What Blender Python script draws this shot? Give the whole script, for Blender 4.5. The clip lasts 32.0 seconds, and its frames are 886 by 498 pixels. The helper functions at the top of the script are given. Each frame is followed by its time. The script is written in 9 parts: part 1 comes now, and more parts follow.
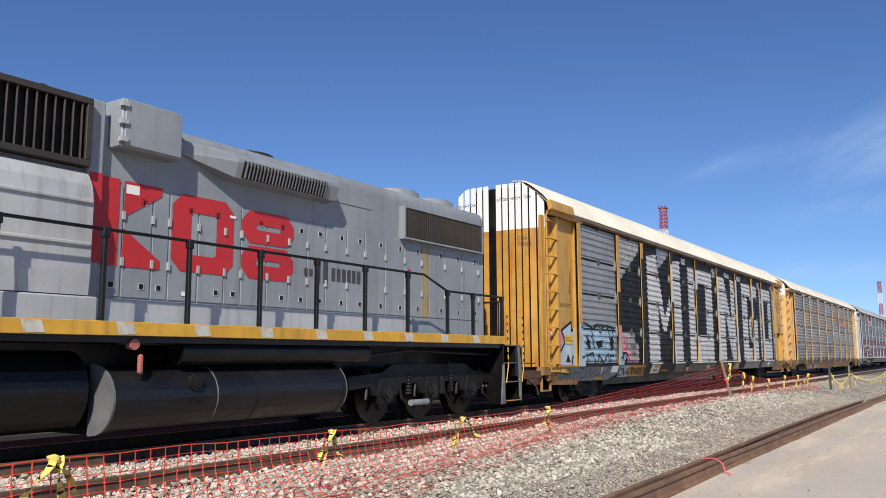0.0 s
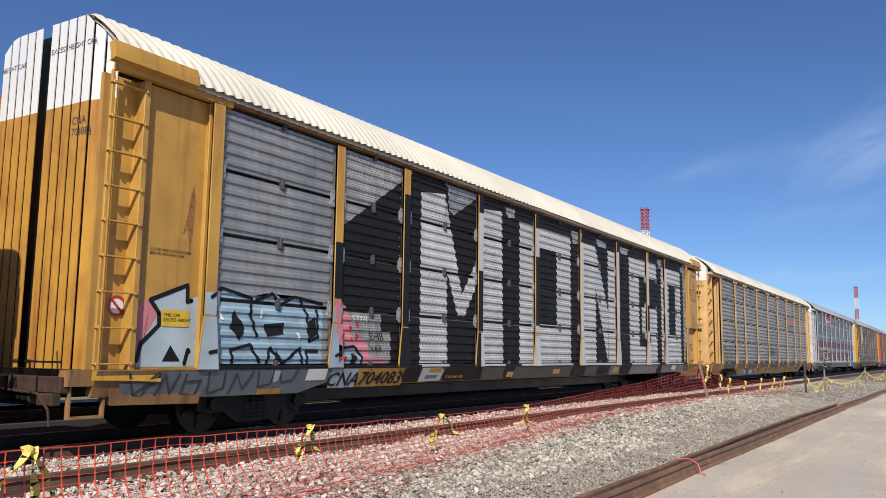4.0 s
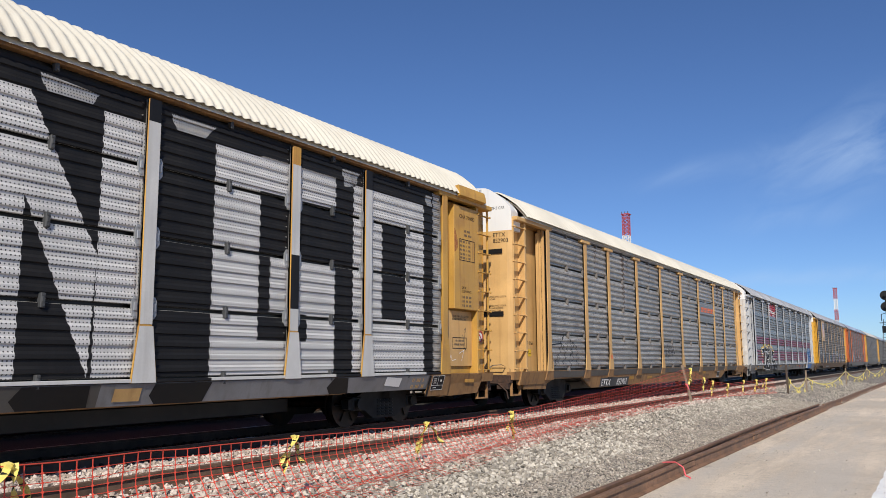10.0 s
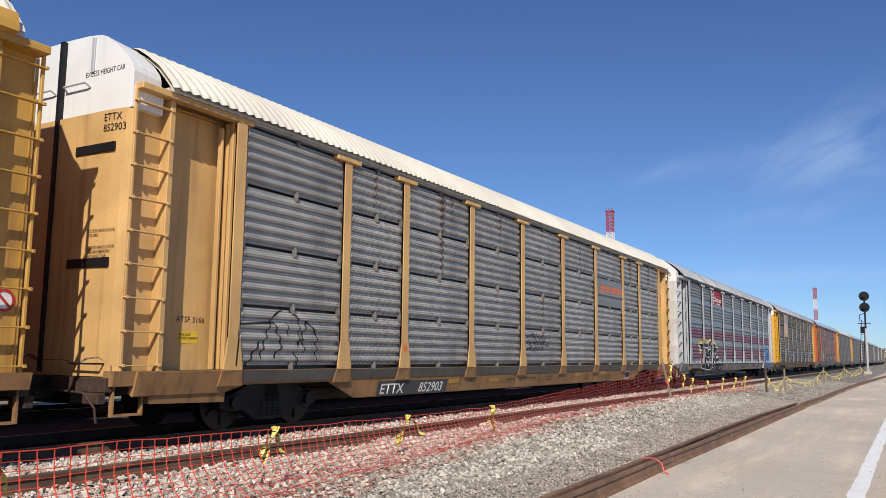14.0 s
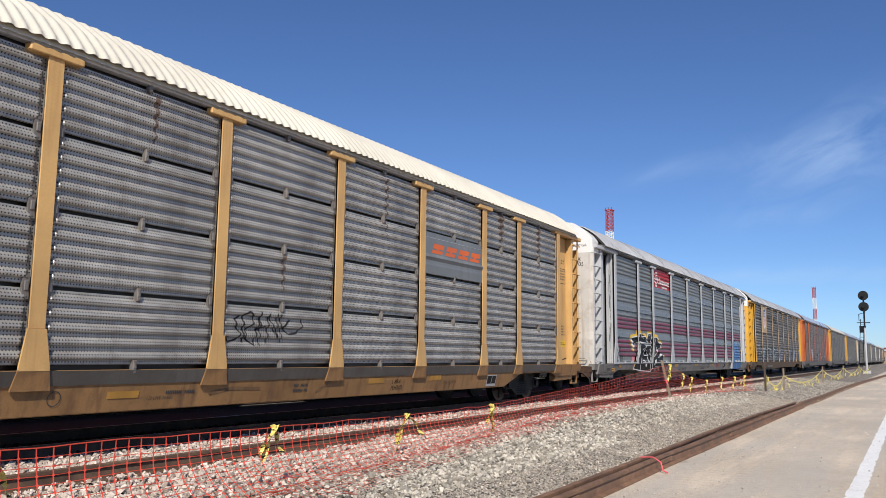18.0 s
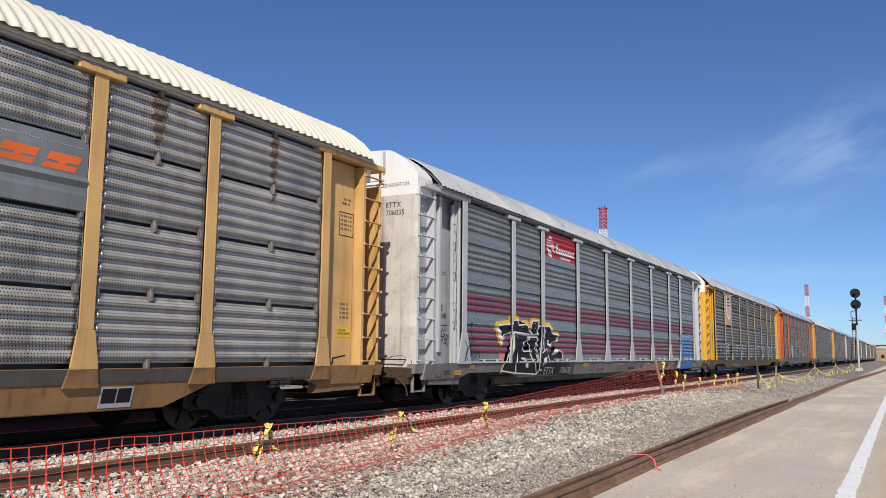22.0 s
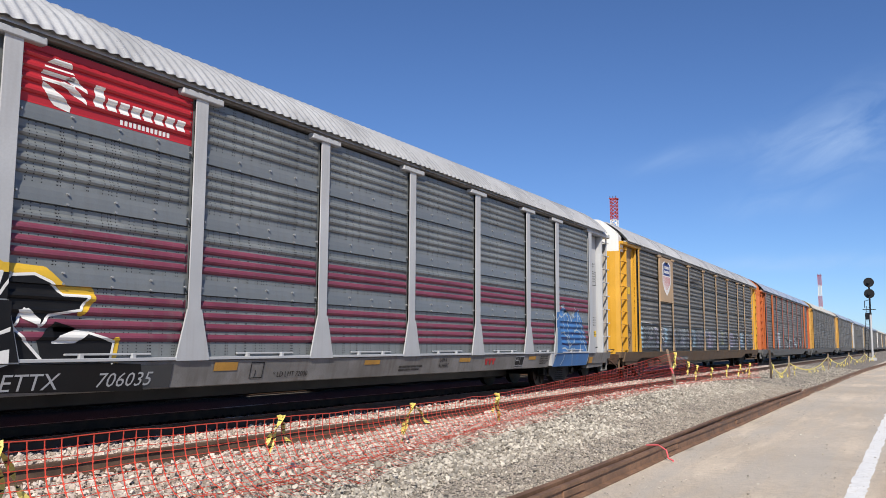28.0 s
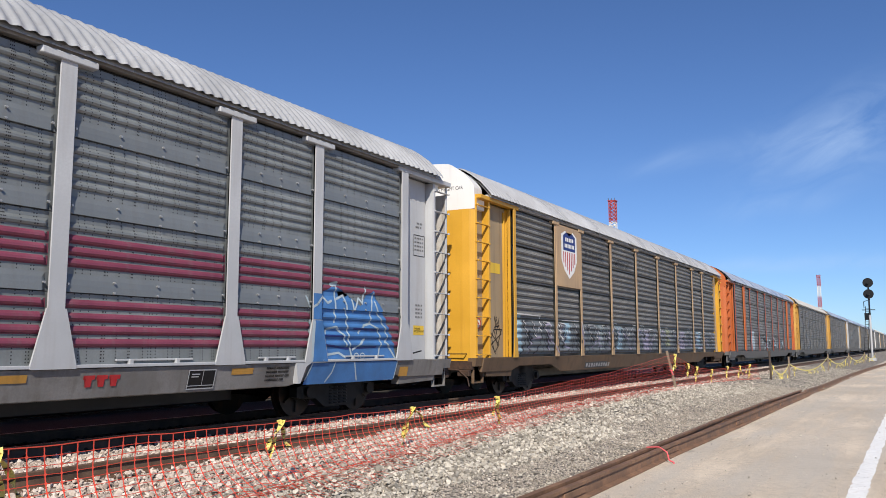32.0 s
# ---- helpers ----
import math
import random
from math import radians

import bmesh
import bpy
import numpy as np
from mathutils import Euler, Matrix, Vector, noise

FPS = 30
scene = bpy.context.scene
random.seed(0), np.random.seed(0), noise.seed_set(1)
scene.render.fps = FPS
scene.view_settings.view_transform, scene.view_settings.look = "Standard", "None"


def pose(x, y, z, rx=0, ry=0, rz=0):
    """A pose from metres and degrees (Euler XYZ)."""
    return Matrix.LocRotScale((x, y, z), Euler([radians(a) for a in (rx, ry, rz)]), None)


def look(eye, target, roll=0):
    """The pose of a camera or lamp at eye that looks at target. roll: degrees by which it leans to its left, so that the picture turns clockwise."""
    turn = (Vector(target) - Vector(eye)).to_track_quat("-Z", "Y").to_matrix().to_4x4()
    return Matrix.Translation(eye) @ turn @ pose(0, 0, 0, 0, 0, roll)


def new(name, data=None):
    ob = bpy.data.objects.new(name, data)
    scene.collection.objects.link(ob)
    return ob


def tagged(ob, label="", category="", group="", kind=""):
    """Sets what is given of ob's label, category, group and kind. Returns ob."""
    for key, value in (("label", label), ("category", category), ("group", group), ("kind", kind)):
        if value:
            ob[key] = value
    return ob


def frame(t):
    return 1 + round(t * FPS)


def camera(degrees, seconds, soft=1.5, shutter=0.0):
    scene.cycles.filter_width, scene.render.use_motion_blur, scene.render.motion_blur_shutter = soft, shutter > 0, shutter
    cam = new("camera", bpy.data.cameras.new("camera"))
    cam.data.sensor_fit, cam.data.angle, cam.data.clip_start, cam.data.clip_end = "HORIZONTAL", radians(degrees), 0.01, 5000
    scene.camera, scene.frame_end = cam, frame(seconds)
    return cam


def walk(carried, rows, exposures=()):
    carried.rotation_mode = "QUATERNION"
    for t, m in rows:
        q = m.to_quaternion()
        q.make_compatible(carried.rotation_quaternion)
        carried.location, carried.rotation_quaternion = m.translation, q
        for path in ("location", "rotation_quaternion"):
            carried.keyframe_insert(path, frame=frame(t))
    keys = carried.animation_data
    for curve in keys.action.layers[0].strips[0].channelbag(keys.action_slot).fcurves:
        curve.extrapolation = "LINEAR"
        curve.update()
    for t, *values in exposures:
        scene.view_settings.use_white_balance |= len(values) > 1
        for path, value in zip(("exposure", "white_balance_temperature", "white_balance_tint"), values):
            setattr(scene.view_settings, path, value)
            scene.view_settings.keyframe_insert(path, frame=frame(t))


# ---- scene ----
# Camera: hand-held on the road's edge, one lens
EYE = 1.55
PATH = [
    (0, pose(0, 0, EYE, 97.55, 0.23, 33.5)), (0.5, pose(0, 0, EYE, 97.61, 0.23, 33.33)), (1, pose(0, 0, EYE, 97.45, 0.15, 33.08)), (1.5, pose(0, 0, EYE, 97.37, 0.11, 32.87)),
    (2, pose(0, 0, EYE, 97.15, 0.04, 32.77)), (2.5, pose(0, 0, EYE, 96.91, -0.27, 32.51)), (3, pose(0, 0, EYE, 97.05, -0.37, 32.45)), (3.5, pose(0, 0, EYE, 97.13, -0.7, 32.18)),
    (5.5, pose(0, 0, EYE, 97.94, -0.85, 31.97)), (6, pose(0, 0, EYE, 97.89, -0.61, 32.23)), (6.5, pose(0, 0, EYE, 97.88, -0.59, 32.12)), (7, pose(0, 0, EYE, 98.07, -0.47, 31.77)),
    (7.5, pose(0, 0, EYE, 98.05, -0.55, 31.57)), (8, pose(0, 0, EYE, 98, -0.62, 31.24)), (8.5, pose(0, 0, EYE, 98.07, -0.29, 31.03)), (9, pose(0, 0, EYE, 98.24, 0.11, 30.83)),
    (9.5, pose(0, 0, EYE, 98.13, 0.18, 30.85)), (10, pose(0, 0, EYE, 97.88, 0.24, 31.01)), (10.5, pose(0, 0, EYE, 97.81, 0.45, 30.98)), (11, pose(0, 0, EYE, 97.76, 0.17, 30.53)),
    (11.5, pose(0, 0, EYE, 97.71, -0.26, 30.56)), (12, pose(0, 0, EYE, 97.49, -0.56, 30.43)), (12.5, pose(0, 0, EYE, 97.21, -0.74, 29.93)), (13, pose(0, 0, EYE, 97.25, -0.65, 29.83)),
    (13.5, pose(0, 0, EYE, 97.32, -0.54, 29.73)), (14, pose(0, 0, EYE, 97.44, -0.62, 29.77)), (14.5, pose(0, 0, EYE, 97.35, -0.85, 29.78)), (16.5, pose(0, 0, EYE, 97.4, -0.94, 29.74)),
    (17, pose(0, 0, EYE, 97.29, -0.8, 29.79)), (17.5, pose(0, 0, EYE, 97.31, -0.75, 29.75)), (18, pose(0, 0, EYE, 97.35, -0.71, 29.72)), (18.5, pose(0, 0, EYE, 97.28, -0.72, 29.68)),
    (19, pose(0, 0, EYE, 97.18, -0.52, 29.62)), (19.5, pose(0, 0, EYE, 97.2, -0.5, 29.73)), (20, pose(0, 0, EYE, 97.17, -0.42, 29.77)), (20.5, pose(0, 0, EYE, 97.07, -0.44, 29.66)),
    (21, pose(0, 0, EYE, 96.97, -0.59, 29.55)), (21.5, pose(0, 0, EYE, 97.24, -0.52, 29.39)), (22, pose(0, 0, EYE, 97.23, -0.6, 29.29)), (22.5, pose(0, 0, EYE, 97.25, -0.56, 29.23)),
    (23, pose(0, 0, EYE, 96.89, -0.24, 29.24)), (23.5, pose(0, 0, EYE, 96.73, -0.08, 29.35)), (24, pose(0, 0, EYE, 96.59, -0.21, 29.38)), (24.5, pose(0, 0, EYE, 96.45, -0.3, 29.52)),
    (25, pose(0, 0, EYE, 96.53, -0.37, 29.62)), (25.5, pose(0, 0, EYE, 96.52, -0.41, 29.58)), (27.5, pose(0, 0, EYE, 96.61, -0.36, 29.99)), (28, pose(0, 0, EYE, 96.63, -0.34, 30.08)),
    (28.5, pose(0, 0, EYE, 96.51, -0.5, 30.09)), (29, pose(0, 0, EYE, 96.43, -0.46, 30.36)), (29.5, pose(0, 0, EYE, 96.42, -0.63, 30.34)), (30, pose(0, 0, EYE, 96.4, -0.78, 30.12)),
    (30.5, pose(0, 0, EYE, 96.45, -0.46, 30.16)), (31, pose(0, 0, EYE, 96.76, -0.09, 30.32)), (31.5, pose(0, 0, EYE, 96.96, 0.04, 30.17)), (32, pose(0, 0, EYE, 96.87, 0.08, 30.06)),
]
TRAVEL = [0.00, 2.97, 5.89, 8.76, 11.60, 14.42, 17.21, 19.97, 22.71, 25.43, 28.15, 30.86, 33.57, 36.26, 38.93, 41.56, 44.20, 46.81, 49.44, 52.06, 54.67, 57.26, 59.86, 62.44, 65.02, 67.59, 70.23, 72.89, 75.54, 78.12, 80.72, 83.34, 85.98]  # metres the train has gone at each whole second

cam = camera(57.0, 32.0, soft=0.6)
walk(cam, PATH, exposures=((0.0, 0.08), (3.0, -0.05), (6.0, 0.08), (9.0, -0.02), (13.0, -0.04), (19.0, 0.05), (25.0, -0.08), (28.0, 0.09), (30.0, 0.14), (32.0, 0.10)))

# Light: a clear sky and a sun that stands behind the viewer to the left
SUN = Vector((0.55, -1.0, 0.88)).normalized()
sun = new("sun", bpy.data.lights.new("sun", "SUN"))
sun.data.energy, sun.data.angle, sun.data.color = 5.0, radians(0.55), (1.0, 0.93, 0.82)
sun.matrix_world = look(SUN * 50, (0, 0, 0))
world = bpy.data.worlds.new("sky")
scene.world = world
world.use_nodes = True


def build_sky():
    nt = world.node_tree
    nd, ln = nt.nodes, nt.links
    nd.clear()
    out = nd.new("ShaderNodeOutputWorld")
    bg = nd.new("ShaderNodeBackground")
    sky = nd.new("ShaderNodeTexSky")
    sky.sky_type, sky.sun_disc = "NISHITA", False
    sky.sun_elevation = math.asin(SUN.z)
    sky.sun_rotation = math.atan2(SUN.x, SUN.y)
    sky.air_density, sky.dust_density, sky.ozone_density, sky.altitude = 1.0, 0.7, 3.0, 1900
    # thin wisps of cirrus ahead, low over the line
    def calc(op, a, b=0.0):
        n = nd.new("ShaderNodeMath")
        n.operation = op
        for i, v in enumerate((a, b)):
            if isinstance(v, (int, float)):
                n.inputs[i].default_value = v
            else:
                ln.new(v, n.inputs[i])
        return n.outputs[0]

    tc = nd.new("ShaderNodeTexCoord")
    sx = nd.new("ShaderNodeSeparateXYZ")
    ln.new(tc.outputs["Generated"], sx.inputs[0])
    ahead = calc("MAXIMUM", sx.outputs["Y"], 0.05)
    u, v = calc("DIVIDE", sx.outputs["X"], ahead), calc("DIVIDE", sx.outputs["Z"], ahead)
    total = None
    for u0, v0, a, b, lean, amount in ((-0.065, 0.232, 0.095, 0.045, 0.22, 0.50), (-0.25, 0.232, 0.085, 0.014, 0.10, 0.22), (-0.135, 0.162, 0.06, 0.014, 0.05, 0.25), (-0.11, 0.094, 0.16, 0.010, 0.0, 0.34), (0.10, 0.27, 0.12, 0.05, 0.2, 0.35)):
        du, dv = calc("SUBTRACT", u, u0), calc("SUBTRACT", v, v0)
        dv = calc("SUBTRACT", dv, calc("MULTIPLY", du, lean))
        q = calc("ADD", calc("POWER", calc("ABSOLUTE", calc("DIVIDE", du, a)), 2.0), calc("POWER", calc("ABSOLUTE", calc("DIVIDE", dv, b)), 2.0))
        w = calc("MULTIPLY", calc("EXPONENT", calc("MULTIPLY", q, -1.2)), amount)
        total = w if total is None else calc("ADD", total, w)
    cm = nd.new("ShaderNodeCombineXYZ")
    ln.new(u, cm.inputs[0])
    ln.new(calc("SUBTRACT", v, calc("MULTIPLY", u, 0.25)), cm.inputs[1])
    mp = nd.new("ShaderNodeMapping")
    mp.inputs["Scale"].default_value = (10.0, 22.0, 1.0)
    ns = nd.new("ShaderNodeTexNoise")
    ns.inputs["Scale"].default_value, ns.inputs["Detail"].default_value, ns.inputs["Roughness"].default_value = 1.0, 7, 0.58
    ns.inputs["Distortion"].default_value = 0.7
    rp = nd.new("ShaderNodeMapRange")
    rp.inputs["From Min"].default_value, rp.inputs["From Max"].default_value = 0.33, 0.72
    mx = nd.new("ShaderNodeMixRGB")
    mx.inputs["Color2"].default_value = (7.5, 8.0, 8.6, 1)
    ln.new(cm.outputs[0], mp.inputs[0])
    ln.new(mp.outputs[0], ns.inputs["Vector"])
    ln.new(ns.outputs[0], rp.inputs[0])
    front = calc("GREATER_THAN", sx.outputs["Y"], 0.05)
    ln.new(calc("MULTIPLY", calc("MULTIPLY", total, rp.outputs[0]), front), mx.inputs["Fac"])
    ln.new(sky.outputs[0], mx.inputs["Color1"])
    tint = nd.new("ShaderNodeMixRGB")
    tint.blend_type = "MULTIPLY"
    tint.inputs["Fac"].default_value, tint.inputs["Color2"].default_value = 1.0, (0.72, 0.90, 1.18, 1)
    ln.new(mx.outputs[0], tint.inputs["Color1"])
    ln.new(tint.outputs[0], bg.inputs["Color"])
    bg.inputs["Strength"].default_value = 0.09
    ln.new(bg.outputs[0], out.inputs["Surface"])


build_sky()

# ---- materials ----


def material(name, color, rough=0.6, metal=0.0, vary=0.25, scale=1.5, grain=40.0, bump=0.1, streak=0.0, dirt=None, dirt_amount=0.0, holes=0.0, random_tone=0.0, spec=0.5):
    """Paint, metal or mineral: tone that varies at two scales, streaks that run down, dirt, small holes, fine relief."""
    m = bpy.data.materials.new(name)
    m.use_nodes = True
    nt = m.node_tree
    nd, ln = nt.nodes, nt.links
    b = nd["Principled BSDF"]
    b.inputs["Roughness"].default_value, b.inputs["Metallic"].default_value = rough, metal
    b.inputs["Specular IOR Level"].default_value = spec
    tc = nd.new("ShaderNodeTexCoord")

    def noise_at(sc, vec=None, detail=5):
        n = nd.new("ShaderNodeTexNoise")
        n.inputs["Scale"].default_value, n.inputs["Detail"].default_value = sc, detail
        ln.new(vec or tc.outputs["Object"], n.inputs["Vector"])
        return n.outputs[0]

    def mix(fac, a, bb, kind="MIX"):
        x = nd.new("ShaderNodeMixRGB")
        x.blend_type = kind
        for sock, val in zip(x.inputs, (fac, a, bb)):
            if isinstance(val, (int, float)):
                sock.default_value = val
            elif isinstance(val, tuple):
                sock.default_value = (*val[:3], 1)
            else:
                ln.new(val, sock)
        return x.outputs[0]

    def ranged(v, a, bb, lo=0.0, hi=1.0):
        r = nd.new("ShaderNodeMapRange")
        for i, val in zip((1, 2, 3, 4), (a, bb, lo, hi)):
            r.inputs[i].default_value = val
        ln.new(v, r.inputs[0])
        return r.outputs[0]

    big, small = noise_at(scale), noise_at(grain, detail=3)
    dark = tuple(c * (1 - vary) for c in color)
    light = tuple(min(1, c * (1 + vary * 0.5)) for c in color)
    col = mix(ranged(big, 0.3, 0.7), dark, light)
    col = mix(ranged(small, 0.35, 0.65, 0, 0.35), col, dark)
    if random_tone:
        oi = nd.new("ShaderNodeObjectInfo")
        col = mix(ranged(oi.outputs["Random"], 0, 1, 0, random_tone), col, tuple(c * 0.4 for c in color))
    if streak:
        mp = nd.new("ShaderNodeMapping")
        mp.inputs["Scale"].default_value = (6, 6, 0.35)
        ln.new(tc.outputs["Object"], mp.inputs[0])
        st = noise_at(1.3, mp.outputs[0], 6)
        col = mix(ranged(st, 0.52, 0.72, 0, streak), col, dirt or (0.09, 0.06, 0.04))
    if dirt_amount:
        col = mix(ranged(noise_at(scale * 3.1, detail=8), 0.5, 0.68, 0, dirt_amount), col, dirt or (0.09, 0.06, 0.04))
    if holes:
        sp = nd.new("ShaderNodeSeparateXYZ")
        ln.new(tc.outputs["Object"], sp.inputs[0])

        rows_ = holes if isinstance(holes, list) else [(*holes, 0.0)] if isinstance(holes, tuple) else [(holes, holes, holes * 0.24, 0.0)]

        def cell(sock, pitch, shift=0.0):
            o = nd.new("ShaderNodeMath")
            o.inputs[1].default_value = shift
            ln.new(sock, o.inputs[0])
            a = nd.new("ShaderNodeMath")
            a.operation = "PINGPONG"
            a.inputs[1].default_value = pitch / 2
            ln.new(o.outputs[0], a.inputs[0])
            s = nd.new("ShaderNodeMath")
            s.operation = "POWER"
            s.inputs[1].default_value = 2
            ln.new(a.outputs[0], s.inputs[0])
            return s.outputs[0]

        for py, pz, rad, shift in rows_:
            ad = nd.new("ShaderNodeMath")
            ln.new(cell(sp.outputs["Y"], py, shift), ad.inputs[0])
            ln.new(cell(sp.outputs["Z"], pz), ad.inputs[1])
            hole = nd.new("ShaderNodeMath")
            hole.operation = "LESS_THAN"
            hole.inputs[1].default_value = rad ** 2
            ln.new(ad.outputs[0], hole.inputs[0])
            col = mix(hole.outputs[0], col, (0.012, 0.012, 0.013))
    ln.new(col, b.inputs["Base Color"])
    rr = ranged(big, 0.3, 0.7, max(0.05, rough - 0.1), min(1, rough + 0.12))
    ln.new(rr, b.inputs["Roughness"])
    if bump:
        bp = nd.new("ShaderNodeBump")
        bp.inputs["Strength"].default_value, bp.inputs["Distance"].default_value = bump, 0.01
        ln.new(small, bp.inputs["Height"])
        ln.new(bp.outputs[0], b.inputs["Normal"])
    return m


M_LATCH = material("weathered_strap_steel", (0.225, 0.21, 0.195), 0.55, 0.3, vary=0.3, scale=6, dirt=(0.16, 0.10, 0.07), dirt_amount=0.4)
RUST = (0.12, 0.05, 0.025)
M_GOLDEN = material("golden_yellow_paint", (0.56, 0.315, 0.065), 0.5, vary=0.22, scale=0.9, streak=0.5, dirt=(0.22, 0.08, 0.03), dirt_amount=0.25)
M_TAN = material("faded_yellow_paint", (0.64, 0.39, 0.15), 0.55, vary=0.2, scale=0.9, streak=0.35, dirt=(0.22, 0.10, 0.04), dirt_amount=0.12)
M_YELLOW = material("bright_yellow_paint", (0.63, 0.335, 0.03), 0.5, vary=0.14, scale=0.9, streak=0.25, dirt=(0.25, 0.12, 0.04))
M_ORANGE = material("orange_paint", (0.50, 0.125, 0.03), 0.55, vary=0.2, scale=0.9, streak=0.3, dirt=(0.2, 0.07, 0.03))
M_POSTTAN = material("pinkish_tan_paint", (0.47, 0.32, 0.185), 0.6, vary=0.2, scale=0.9, streak=0.3)
M_TANGREY = material("bleached_tan_paint", (0.36, 0.27, 0.165), 0.6, vary=0.2, scale=0.9, streak=0.3)
M_WHITE = material("white_paint", (0.80, 0.79, 0.76), 0.5, vary=0.1, scale=0.8, streak=0.12, dirt=(0.4, 0.33, 0.25))
M_LGREY = material("light_grey_paint", (0.465, 0.475, 0.49), 0.5, vary=0.14, scale=0.8, streak=0.25, dirt=(0.25, 0.2, 0.17))
M_GALV = material("galvanised_steel", (0.53, 0.515, 0.482), 0.37, 0.34, vary=0.3, scale=1.1, streak=0.45, dirt=(0.12, 0.085, 0.065), dirt_amount=0.25, holes=(0.041, 0.042, 0.0092), random_tone=0.28)
M_GALV_SOLID = material("unpierced_galvanised_steel", (0.33, 0.335, 0.335), 0.40, 0.35, vary=0.25, scale=1.1, streak=0.4, dirt=(0.14, 0.11, 0.09), dirt_amount=0.2)
M_GALV_PLAIN = material("plain_galvanised_steel", (0.40, 0.41, 0.42), 0.45, 0.4, vary=0.25, scale=3)
M_GALV_FINE = material("blue_grey_steel", (0.235, 0.254, 0.257), 0.42, 0.2, vary=0.28, scale=1.1, streak=0.3, dirt=(0.12, 0.10, 0.09), random_tone=0.2, holes=[(0.205, 0.04, 0.0085, 0.0), (0.355, 0.04, 0.0085, 0.06), (0.71, 0.04, 0.0085, 0.105)])
M_ENDGREY = material("blue_grey_end_paint", (0.37, 0.38, 0.40), 0.5, vary=0.16, scale=1.2, streak=0.5, dirt=(0.2, 0.17, 0.15), dirt_amount=0.15)
M_DOORPALE = material("stained_pale_paint", (0.56, 0.53, 0.49), 0.55, vary=0.18, scale=1.4, streak=0.75, dirt=(0.24, 0.16, 0.11), dirt_amount=0.3)
M_BAND = material("smooth_blue_grey_steel", (0.205, 0.223, 0.232), 0.4, 0.2, vary=0.18, scale=0.8, streak=0.25, dirt=(0.14, 0.13, 0.12), random_tone=0.15)
M_GALV_DARK = material("weathered_brown_steel", (0.24, 0.236, 0.222), 0.55, 0.1, vary=0.35, scale=1.1, streak=0.5, dirt=(0.10, 0.07, 0.05), holes=0.05, random_tone=0.3)
# darker than the post paint: dirt, and shade of the inward lean
M_SILLTAN = material("dirty_yellow_sill", (0.34, 0.185, 0.072), 0.6, vary=0.3, scale=1.2, streak=0.6, dirt=(0.10, 0.05, 0.03), dirt_amount=0.4)
M_BROWNSILL = material("grimy_brown_sill", (0.15, 0.095, 0.055), 0.65, vary=0.35, scale=1.2, streak=0.4, dirt=(0.05, 0.035, 0.025), dirt_amount=0.3)
M_SILLPALE = material("dirty_grey_sill", (0.23, 0.22, 0.21), 0.6, vary=0.35, scale=1.2, streak=0.5, dirt=(0.10, 0.08, 0.06), dirt_amount=0.3)
M_CREAM = material("cream_roof_sheet", (0.68, 0.64, 0.54), 0.5, 0.0, vary=0.14, scale=0.6, streak=0.2, dirt=(0.5, 0.42, 0.3))
M_ROOFGREY = material("grey_roof_sheet", (0.62, 0.62, 0.615), 0.30, 0.3, vary=0.3, scale=0.7, streak=0.2, dirt=(0.2, 0.17, 0.14))
M_SILLGREY = material("dark_grey_sill", (0.17, 0.17, 0.17), 0.6, 0.1, vary=0.3, streak=0.3)
M_SILLDUSK = material("dusky_brown_sill", (0.105, 0.098, 0.09), 0.5, 0.1, vary=0.3, streak=0.4, dirt=(0.06, 0.045, 0.035), dirt_amount=0.3)
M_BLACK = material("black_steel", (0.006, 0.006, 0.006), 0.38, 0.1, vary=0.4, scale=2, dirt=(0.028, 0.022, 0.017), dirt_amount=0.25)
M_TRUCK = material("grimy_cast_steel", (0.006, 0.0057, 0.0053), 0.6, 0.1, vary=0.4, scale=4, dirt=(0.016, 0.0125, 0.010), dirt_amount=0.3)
M_WHEEL = material("wheel_steel", (0.030, 0.027, 0.025), 0.4, 0.7, vary=0.3, dirt=RUST, dirt_amount=0.4)
M_LOOSE = material("rust_brown_rail", (0.25, 0.14, 0.082), 0.7, 0.1, vary=0.45, scale=3, bump=0.3, dirt=(0.08, 0.045, 0.03), dirt_amount=0.4)
M_RAIL = material("rusty_rail", (0.145, 0.085, 0.055), 0.75, 0.1, vary=0.5, scale=5, bump=0.3)
M_RAILTOP = material("polished_rail_head", (0.35, 0.33, 0.31), 0.3, 0.9, vary=0.2)
M_TIE = material("dark_tie_wood", (0.022, 0.018, 0.015), 0.9, vary=0.4, bump=0.4)
M_GUNGREY = material("locomotive_grey_paint", (0.27, 0.297, 0.32), 0.5, 0.05, vary=0.18, scale=0.8, streak=0.3, dirt=(0.13, 0.10, 0.08), dirt_amount=0.1)
M_LOCOLIGHT = material("weathered_silver_paint", (0.45, 0.46, 0.465), 0.5, 0.15, vary=0.18, scale=0.9, streak=0.4, dirt=(0.18, 0.15, 0.12))
M_RED = material("red_paint", (0.50, 0.025, 0.03), 0.5, vary=0.15, scale=1, streak=0.1)
M_TANK = material("scuffed_black_tank", (0.011, 0.011, 0.012), 0.34, 0.05, vary=0.35, scale=2, dirt=(0.03, 0.028, 0.026), dirt_amount=0.2)
M_STEPGREY = material("worn_step_grey", (0.16, 0.165, 0.17), 0.5, vary=0.3, scale=3, streak=0.4, dirt=(0.03, 0.028, 0.025))
M_STRIPE = material("stripe_yellow", (0.66, 0.36, 0.04), 0.55, vary=0.2, streak=0.3, dirt_amount=0.15)
M_GRILLE = material("grille_metal", (0.055, 0.047, 0.040), 0.6, 0.3, vary=0.35)
